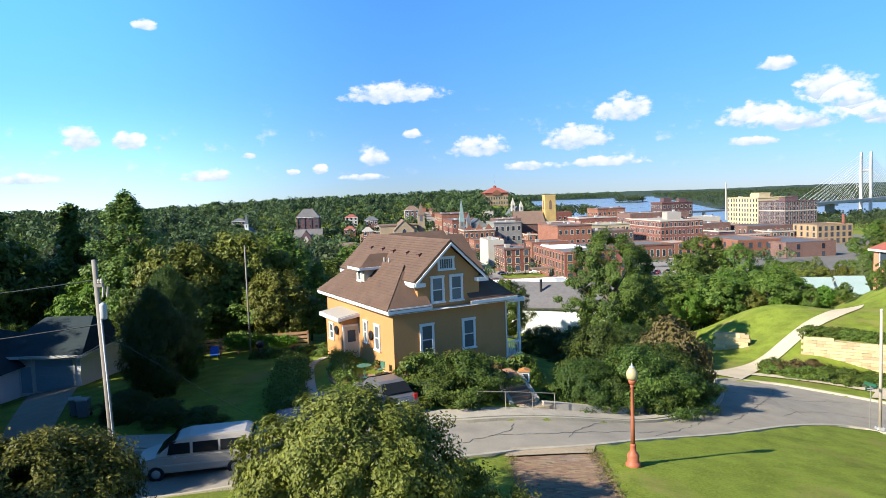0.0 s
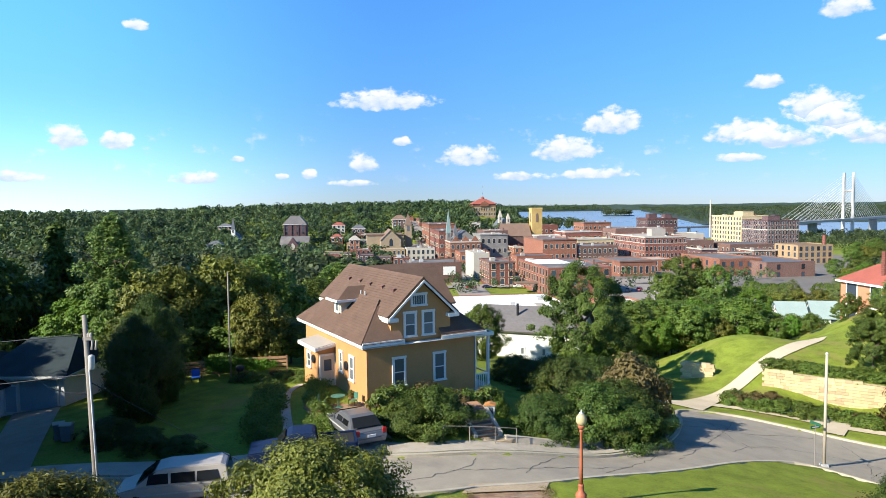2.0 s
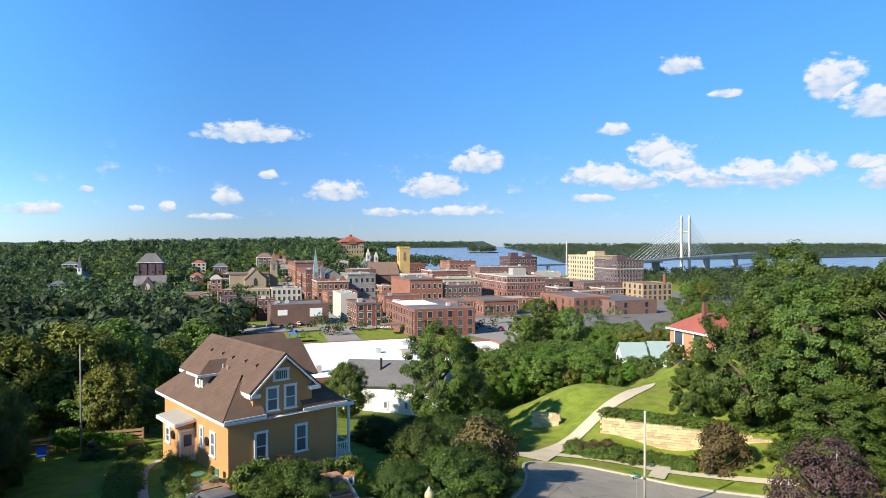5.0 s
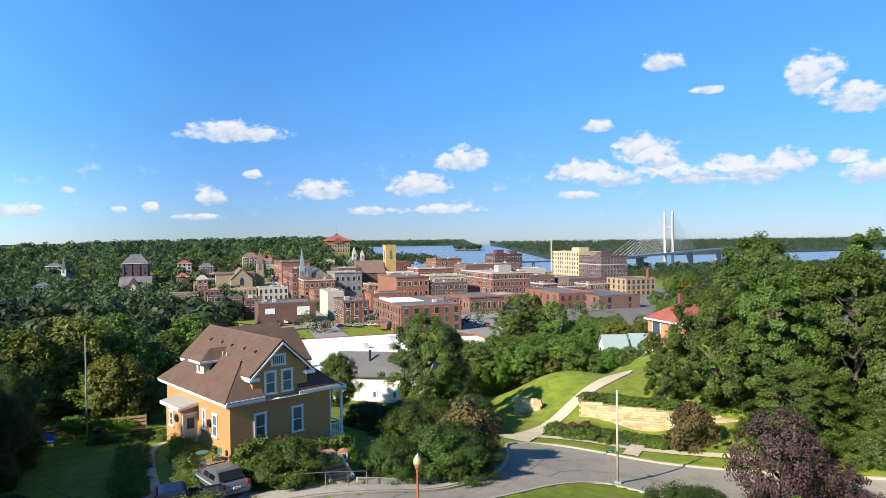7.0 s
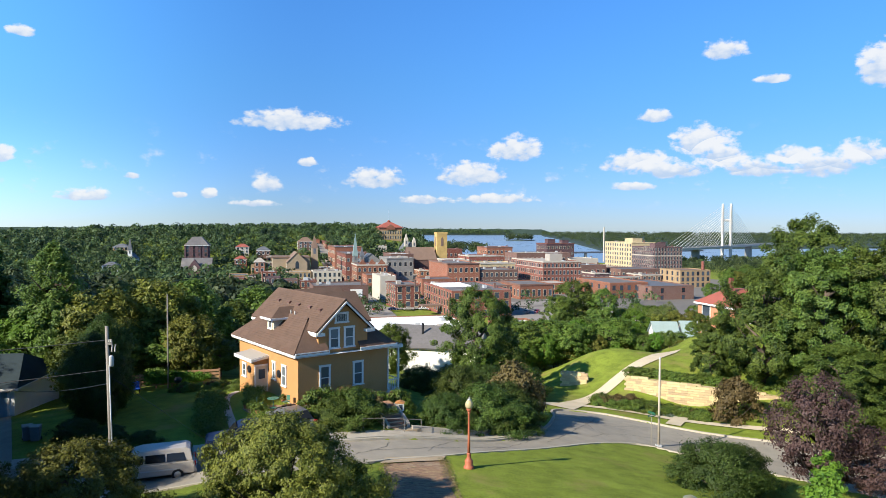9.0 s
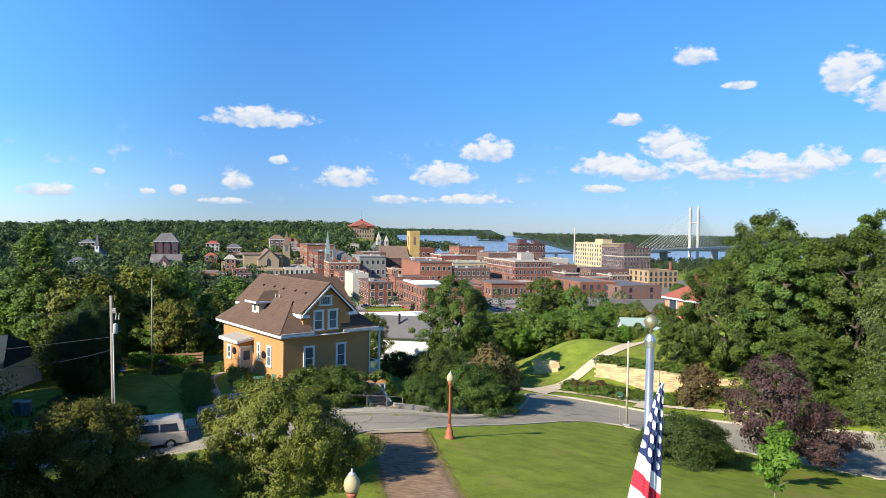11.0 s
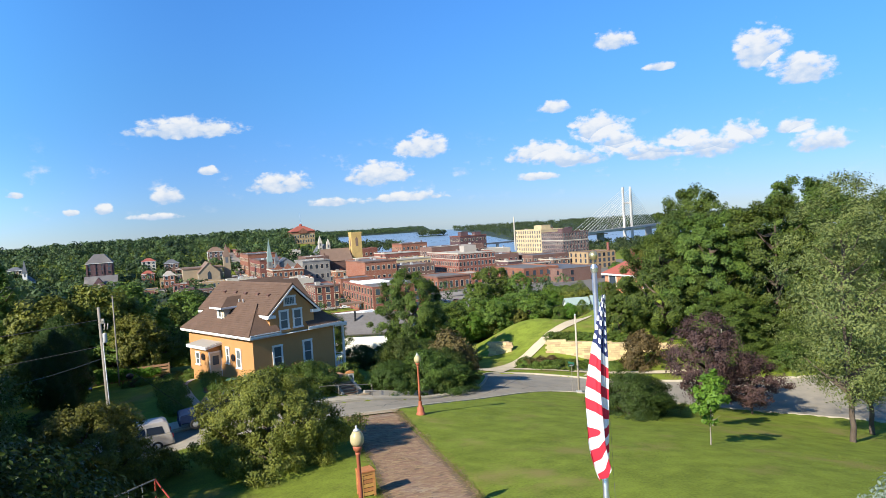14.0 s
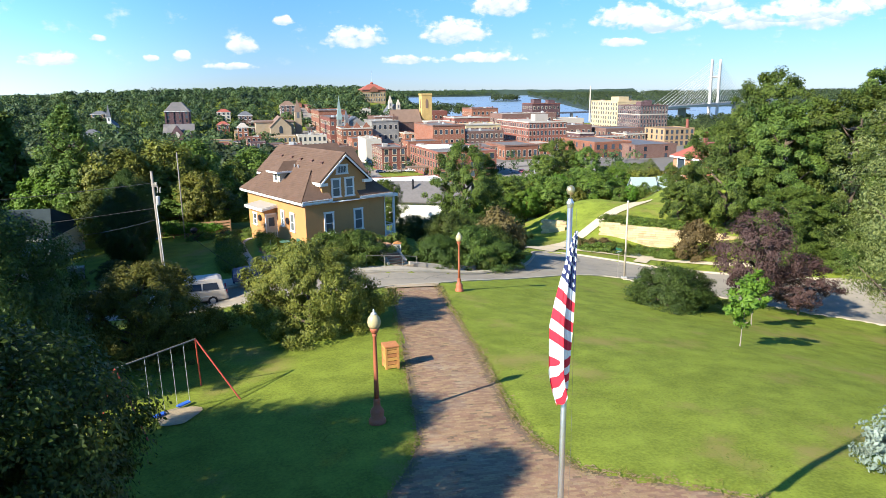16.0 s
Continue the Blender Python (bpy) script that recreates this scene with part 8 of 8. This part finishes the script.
    for i in range(6):
        tree("silver", 22.0 + 0.5 * i, 28.4 - 0.35 * i, 0.35, 0.5, 60 * i, "bed_plant", "silver-leaved plant in the roadside bed", "plant", "plants in the roadside bed")
    b = thing("backfill", "grassy bank behind the limestone wall", "bank", kind="structure")
    s = Shape()
    n = Vector((0.5, 0.866))
    a0, b0 = Vector((23.3, 34.6)), Vector((38.0, 26.3))
    for k in range(8):
        p, q = a0.lerp(b0, k / 8), a0.lerp(b0, (k + 1) / 8)
        tp, tq = -3.03 - 0.75 * k / 8, -3.03 - 0.75 * (k + 1) / 8
        p2, q2 = p + n * 5, q + n * 5
        s.add([(p.x, p.y, tp), (q.x, q.y, tq), (q2.x, q2.y, max(gz(q2.x, q2.y), tq)), (p2.x, p2.y, max(gz(p2.x, p2.y), tp))], [(0, 1, 2, 3)])
    part("turf", s, GRASS, b)


def garden():
    """The shaded yard west of the house: fence, path, tubs and rough planting."""
    ribbon("garden_path", CONCRETE, "narrow grey concrete garden path", "path", [(-13.9, 7.0), (-14.5, 9.5), (-15.5, 13.0), (-16.2, 16.5), (-15.7, 18.6)], 0.28, 0.06)
    ribbon("house_drive", CONCRETE, "cracked pale driveway beside the house", "driveway", [(-9.4, 6.2), (-10.4, 8.5), (-11.9, 11.2)], 1.5, 0.05)
    fence = thing("timber_fence", "low weathered timber fence behind the yard", "fence")
    a, b = Vector((-29.5, 25.5)), Vector((-18.6, 25.8))
    for k in range(9):
        p = a.lerp(b, k / 8)
        part("post", Shape().box(p.x - 0.06, p.y - 0.06, gz(p.x, p.y) - 0.3, p.x + 0.06, p.y + 0.06, gz(p.x, p.y) + 1.4), TIMBER, fence)
    for k in range(8):
        p, q = a.lerp(b, k / 8), a.lerp(b, (k + 1) / 8)
        for j in range(4):
            za, zb_ = gz(p.x, p.y) + 0.25 + 0.3 * j, gz(q.x, q.y) + 0.25 + 0.3 * j
            part("rail", Shape().add([(p.x, p.y - 0.08, za), (q.x, q.y - 0.08, zb_), (q.x, q.y - 0.08, zb_ + 0.2), (p.x, p.y - 0.08, za + 0.2), (p.x, p.y - 0.05, za), (q.x, q.y - 0.05, zb_), (q.x, q.y - 0.05, zb_ + 0.2), (p.x, p.y - 0.05, za + 0.2)],
                                       [(0, 1, 2, 3), (4, 5, 6, 7), (0, 1, 5, 4), (3, 2, 6, 7), (0, 3, 7, 4), (1, 2, 6, 5)]), TIMBER, fence)
    chair = thing("garden_chair", "bright blue slung garden chair", "chair", pose(-25.2, 23.8, gz(-25.2, 23.8), 0, 0, 20))
    part("seat", Shape().box(-0.3, -0.3, 0.36, 0.3, 0.3, 0.41), BLUE_CLOTH, chair)
    part("backrest", Shape().box(-0.3, 0.27, 0.4, 0.3, 0.32, 0.98), BLUE_CLOTH, chair, m=pose(0, 0, 0, -10))
    for a_, b_ in ((-0.27, -0.27), (0.27, -0.27), (0.27, 0.27), (-0.27, 0.27)):
        part("leg", Shape().tube((a_, b_, 0), (a_, b_, 0.38), 0.02), BLACK, chair)
    grill = thing("barbecue", "covered black kettle barbecue", "barbecue", pose(-21.6, 23.4, gz(-21.6, 23.4)))
    part("bowl", Shape().lathe([(0.05, 0.6), (0.25, 0.68), (0.34, 0.85), (0.32, 0.95), (0.2, 1.1), (0.03, 1.15)], 16), BLACK, grill, smooth=True)
    for k in range(3):
        an = 2.1 * k
        part("leg", Shape().tube((0.15 * math.cos(an), 0.15 * math.sin(an), 0.7), (0.33 * math.cos(an), 0.33 * math.sin(an), 0), 0.018), BLACK, grill)
    steps = thing("entry_steps", "short pale timber steps and rail at the side door", "steps", pose(-12.3, 17.0, gz(-12.3, 17.0), 0, 0, HOUSE_TURN))
    for k in range(4):
        part("tread", Shape().box(-0.6, -1.4 + k * 0.3, 0.12 * k, 0.6, -1.1 + k * 0.3, 0.12 * k + 0.14), TIMBER, steps)
    for sx in (-0.62, 0.62):
        part("rail", Shape().path([(sx, -1.4, 0.9), (sx, -0.2, 1.3)], 0.03), WHITE, steps)
        part("post", Shape().tube((sx, -1.4, 0), (sx, -1.4, 0.9), 0.03), WHITE, steps)
    rng = np.random.default_rng(31)
    for i in range(34):
        t = 0.42 + 0.58 * rng.random()
        x, y = -28 + 15 * t + rng.normal() * 0.5, 24.0 - 6.0 * t * t + rng.normal() * 0.6
        tree("herb" if i % 5 else "herb_rust", x, y, 0.5 + 0.4 * rng.random(), 0.7 + 0.3 * rng.random(), 60 * i, "garden_plant", "rough garden plant in the shaded yard", "plant", "plants in the yard")
    # rank planting on both sides of the path, and the vine over the fence
    vs, fs, k = [], [], 0
    for i in range(300):
        t = rng.random()
        side = -1 if i % 5 < 3 else 1
        x = -13.9 - 2.2 * t + side * (0.55 + (1.9 if side < 0 else 1.2) * rng.random()) + (0.5 if side > 0 else 0.0)
        y = 7.2 + 10.5 * t
        h = 0.25 + 0.65 * rng.random()
        a, b = leaves(np.array([[x, y, gz(x, y) + h * 0.6]]), [0.32 + 0.25 * rng.random()], 100, 0.06, rng, 0.5)
        vs.append(a)
        fs.append(b + k)
        k += len(a)
    me = fast_mesh("path_border", np.concatenate(vs), np.concatenate(fs), LEAF)
    tagged(new("path_border", me), "rank green planting along the garden path", "plants", "", "stuff")
    vs, fs, k = [], [], 0
    for i in range(110):
        t = rng.random() ** 1.5
        x, y = -24.6 + 5.0 * t + 0.2 * rng.normal(), 25.45 + 0.1 * rng.normal()
        a, b = leaves(np.array([[x, y, gz(x, y) + 0.5 + (1.0 - 0.5 * t) * rng.random()]]), [0.34], 90, 0.07, rng, 0.5)
        vs.append(a)
        fs.append(b + k)
        k += len(a)
    me = fast_mesh("fence_vine", np.concatenate(vs), np.concatenate(fs), LEAF_BRIGHT)
    tagged(new("fence_vine", me), "bright green vine climbing over the yard fence", "vine", "", "stuff")


def town_lawn():
    s = Shape()
    m = pose(-12, 232, 0, 0, 0, GRID)
    vs, fs = [], []
    for j in range(9):
        for i in range(5):
            p = m @ Vector((-24 + 29 * i / 4, 34 * j / 8, 0))
            vs.append((p.x, p.y, gz(p.x, p.y) + 0.7))
    for j in range(8):
        for i in range(4):
            a = j * 5 + i
            fs.append((a, a + 1, a + 6, a + 5))
    s.add(vs, fs)
    setting("lawn", s, GRASS, "small green lawn below the car park", "lawn")
    tank = thing("blue_shelter", "small bright blue play shelter on the lawn", "shelter", pose(-16, 242, gz(-16, 242) + 0.6))
    part("roof", Shape().add([(-1.8, -1.8, 2.0), (1.8, -1.8, 2.0), (1.8, 1.8, 2.0), (-1.8, 1.8, 2.0), (0, 0, 3.0)], [(0, 1, 4), (1, 2, 4), (2, 3, 4), (3, 0, 4), (3, 2, 1, 0)]), BLUE_CLOTH, tank)
    for a, b in ((-1.6, -1.6), (1.6, -1.6), (1.6, 1.6), (-1.6, 1.6)):
        part("post", Shape().tube((a, b, -0.3), (a, b, 2.05), 0.08), BLUE_CLOTH, tank)


def road_cracks():
    """Tar-filled cracks that wander over the asphalt."""
    tar = material("tar", (0.085, 0.078, 0.07), 0.85, 0.2, 3.0, 0.0)
    rng = np.random.default_rng(14)
    lines = [[(-9, 1.2), (-5, 4.2), (-4.2, 6.2)], [(-5.4, 4.0), (-2.6, 4.9), (0.2, 6.0), (3.8, 7.6)], [(-1.8, 4.4), (-0.6, 6.8), (0.4, 8.2)], [(2.4, 6.0), (5.6, 9.8), (8.4, 13)], [(7.5, 10.5), (10.5, 14.5), (13.5, 19), (16, 24)], [(12, 14), (15, 16.5), (18.5, 17), (23, 14.5), (29, 10.5)], [(10.8, 18.5), (14.5, 19.5), (18, 21), (21, 21.5)], [(14, 15), (13.2, 18.5), (13.6, 22.4)], [(19.5, 12), (21.5, 16), (22.2, 20)]]
    for k, line in enumerate(lines):
        pts = near_line(line, 0.35)
        s = Shape()
        rows = []
        for i, p in enumerate(pts):
            d = (pts[min(i + 1, len(pts) - 1)] - pts[max(i - 1, 0)]).normalized()
            n = Vector((-d.y, d.x))
            o = 0.08 * rng.normal()
            h = 0.012 + 0.012 * rng.random()
            a, b = p + n * (o - h), p + n * (o + h)
            rows.append([(a.x, a.y, gz(a.x, a.y) - 0.088), (b.x, b.y, gz(b.x, b.y) - 0.088)])
        for r0, r1 in zip(rows, rows[1:]):
            s.add(r0 + r1, [(0, 2, 3, 1)])
        setting("road_crack", s, tar, "dark tar-filled crack in the asphalt", "crack")


def lawn_grass():
    """Short blades standing on the mown lawn nearest to the camera's way."""
    rng = np.random.default_rng(41)
    n = 110000
    x, y = -16 + 36 * rng.random(n), -33 + 36 * rng.random(n) ** 0.85
    keep = ~inside(x, y, PATH_OUTLINE) & ~inside(x, y, ROAD_OUTLINE)
    x, y = x[keep], y[keep]
    n = len(x)
    z = ground(x, y)
    h = 0.012 + 0.022 * rng.random(n)
    a = rng.random(n) * 2 * math.pi
    lean = rng.normal(size=(n, 2)) * 0.03
    w = 0.016 + 0.014 * rng.random(n)
    base = np.stack([x, y, z - 0.01], -1)
    side = np.stack([np.cos(a) * w, np.sin(a) * w, 0 * a], -1)
    tip = base + np.stack([lean[:, 0], lean[:, 1], h], -1)
    v = np.stack([base - side, base + side, tip], 1).reshape(-1, 3)
    me = fast_mesh("lawn_blades", v, np.arange(3 * n).reshape(-1, 3), leafy("grass_blade", (0.098, 0.150, 0.020), (0.195, 0.265, 0.036), 0.6, 0.5))
    tagged(new("lawn_blades", me), "short mown grass blades of the park lawn", "grass", "", "stuff")


def leaf_litter():
    """Dry leaves and straw blown against the edges of the brick path."""
    rng = np.random.default_rng(43)
    xs, ys = [], []
    for line, many, wide in ((PATH_EAST, 3600, 0.2), (PATH_WEST, 900, 0.09)):
        p = np.array([(q[0], q[1]) for q in line])
        s = np.concatenate([[0], np.cumsum(np.hypot(*np.diff(p, axis=0).T))])
        u = rng.random(many) * s[-1]
        thick = 0.35 + 0.65 * np.clip(np.sin(u * 0.9) + np.sin(u * 2.3 + 1) * 0.6, 0, 1)
        xs.append(np.interp(u, s, p[:, 0]) + rng.normal(size=many) * wide * thick)
        ys.append(np.interp(u, s, p[:, 1]) + rng.normal(size=many) * wide * thick)
    many = 9000
    x, y = -8 + 24 * rng.random(many), -42 + 42 * rng.random(many)
    few = inside(x, y, PATH_OUTLINE) & (rng.random(many) < 0.35)
    x, y = np.concatenate(xs + [x[few]]), np.concatenate(ys + [y[few]])
    keep = (y > -42.5) & ~inside(x, y, ROAD_OUTLINE)
    x, y = x[keep], y[keep]
    n = len(x)
    z = ground(x, y) + np.where(inside(x, y, PATH_OUTLINE), -0.024, 0.012)
    a, size = rng.random(n) * 2 * math.pi, 0.03 + 0.04 * rng.random(n)
    v = np.zeros((n, 4, 3))
    for k, (along, across) in enumerate(((-1, 0), (0, -0.45), (1, 0), (0, 0.45))):
        v[:, k, 0] = x + size * (along * np.cos(a) - across * np.sin(a))
        v[:, k, 1] = y + size * (along * np.sin(a) + across * np.cos(a))
        v[:, k, 2] = z + 0.012 * rng.random(n)
    me = fast_mesh("leaf_litter", v.reshape(-1, 3), np.arange(4 * n).reshape(-1, 4), leafy("fallen_leaf", (0.22, 0.15, 0.08), (0.42, 0.31, 0.17), 0.8, 0.1))
    tagged(new("leaf_litter", me), "dry fallen leaves along the brick path edges", "leaves", "", "stuff")


def patio():
    """The small brick terrace before the side door, with its table and chairs."""
    base = pose(-12.3, 12.4, gz(-12.3, 12.4) + 0.06, 0, 0, HOUSE_TURN)
    t = thing("brick_terrace", "small weathered brick terrace by the side door", "terrace", base)
    part("bed", Shape().box(-1.6, -1.5, -0.4, 1.6, 1.5, -0.012), PATH_BED, t)
    me = Shape().box(0.008, 0.008, -0.1, 0.392, 0.292, 0.0).mesh("paver", PAVER)
    for i in range(8):
        for j in range(10):
            part("paver", me, PAVER, t, m=pose(-1.6 + 0.4 * i, -1.5 + 0.3 * j, 0.004 * ((i * 7 + j * 3) % 3)))
    tb = thing("garden_table", "small round green metal garden table", "table", base @ pose(0.2, 0.2, 0))
    teal = material("green_metal", (0.06, 0.16, 0.11), 0.5, 0.1, 3, 0.0)
    part("top", Shape().lathe([(0.02, 0.69), (0.42, 0.69), (0.44, 0.71), (0.42, 0.73), (0.02, 0.73)], 20), teal, tb)
    part("stem", Shape().tube((0, 0, 0.02), (0, 0, 0.69), 0.03), teal, tb)
    part("foot", Shape().lathe([(0.26, 0), (0.25, 0.03), (0.04, 0.06)], 14), teal, tb)
    first = None
    for k, (px_, py_, r) in enumerate(((-0.7, 0.5, 60), (1.0, -0.2, -80))):
        m = base @ pose(px_, py_, 0, 0, 0, r)
        if first is not None:
            copy_thing(first, m)
            continue
        first = thing("metal_chair", "green metal garden chair on the brick terrace", "chair", m, "chairs on the terrace")
        part("seat", Shape().box(-0.22, -0.22, 0.42, 0.22, 0.22, 0.45), teal, first, bevel=0.01)
        part("backrest", Shape().box(-0.22, 0.20, 0.5, 0.22, 0.23, 0.88), teal, first, bevel=0.01)
        for a_, b_ in ((-0.2, -0.2), (0.2, -0.2)):
            part("leg", Shape().tube((a_, b_, 0), (a_, b_, 0.43), 0.015), teal, first)
        for a_ in (-0.2, 0.2):
            part("leg", Shape().tube((a_, 0.21, 0), (a_, 0.21, 0.9), 0.015), teal, first)
    pot = material("clay_pot", (0.36, 0.15, 0.08), 0.85, 0.15, 4, 0.1)
    for px_, py_, s in ((-1.4, 1.3, 1.0), (1.5, 1.4, 0.8), (1.5, -1.4, 0.9), (-1.5, -1.3, 1.1)):
        m = base @ pose(px_, py_, 0) @ Matrix.Diagonal((s, s, s, 1))
        p = thing("plant_pot", "round clay pot with a leafy plant on the terrace", "plant pot", m, "pots on the terrace")
        part("pot", Shape().lathe([(0.14, 0), (0.20, 0.3), (0.22, 0.31), (0.22, 0.36), (0.18, 0.36), (0.17, 0.3)], 14), pot, p)
        trunk, crown = KINDS["herb"]
        part("plant", crown, LEAF, p, m=pose(0, 0, 0.3) @ Matrix.Diagonal((0.35, 0.35, 0.45, 1)))


def refuse_cart(x, y, turn):
    b = thing("refuse_cart", "grey wheeled refuse cart beside the garage drive", "bin", pose(x, y, gz(x, y), 0, 0, turn))
    grey = material("cart_plastic", (0.20, 0.21, 0.22), 0.6, 0.1, 3, 0.0)
    part("body", Shape().add([(-0.24, -0.26, 0.06), (0.24, -0.26, 0.06), (0.24, 0.26, 0.06), (-0.24, 0.26, 0.06), (-0.29, -0.34, 0.98), (0.29, -0.34, 0.98), (0.29, 0.32, 0.98), (-0.29, 0.32, 0.98)],
                         [(0, 3, 2, 1), (4, 5, 6, 7), (0, 1, 5, 4), (1, 2, 6, 5), (2, 3, 7, 6), (3, 0, 4, 7)]), grey, b, bevel=0.02)
    part("lid", Shape().prism([(-0.38, 0.98), (0.34, 0.98), (0.34, 1.02), (0.0, 1.10), (-0.38, 1.03)], -0.31, 0.31, "x"), PLASTER, b, "pale lid")
    for sx in (-0.26, 0.26):
        part("wheel", Shape().tube((sx - 0.03, 0.26, 0.11), (sx + 0.03, 0.26, 0.11), 0.11, 0.11, 12), RUBBER, b)


def pole_bed():
    """The round grass bed at the foot of the flagpole."""
    s = Shape()
    rings = [[(-3.7 + r * math.cos(a) * (1 + 0.05 * math.sin(3 * a)), -32.6 + r * math.sin(a)) for a in np.linspace(0, 2 * math.pi, 28, endpoint=False)] for r in (1.15, 0.6)]
    s.add([(px_, py_, gz(px_, py_) + 0.03 + 0.05 * k) for k, ring in enumerate(rings) for px_, py_ in ring], [(i, (i + 1) % 28, 28 + (i + 1) % 28, 28 + i) for i in range(28)] + [tuple(range(28, 56))])
    setting("grass_bed", s, GRASS, "small round grass bed round the flagpole's foot", "lawn")


park_lamp(0.1, 0.4)
park_lamp(-6.4, -21.2)
flagpole()
swing_set()
crate_bin()
street_post()
power_pole()
build_house()
front_steps()
library_box()
cars()
garage()
refuse_cart(-27.6, 9.8, 30)
refuse_cart(-26.9, 9.4, 10)
pole_bed()
build_town()
fill_town()
town_lawn()
build_far()
build_bridge()
plant_near()
plant_yard()
plant_woods()
plant_hedge()
plant_far()
garden()
patio()
mound_side()
road_cracks()
lawn_grass()
leaf_litter()
brick_path()
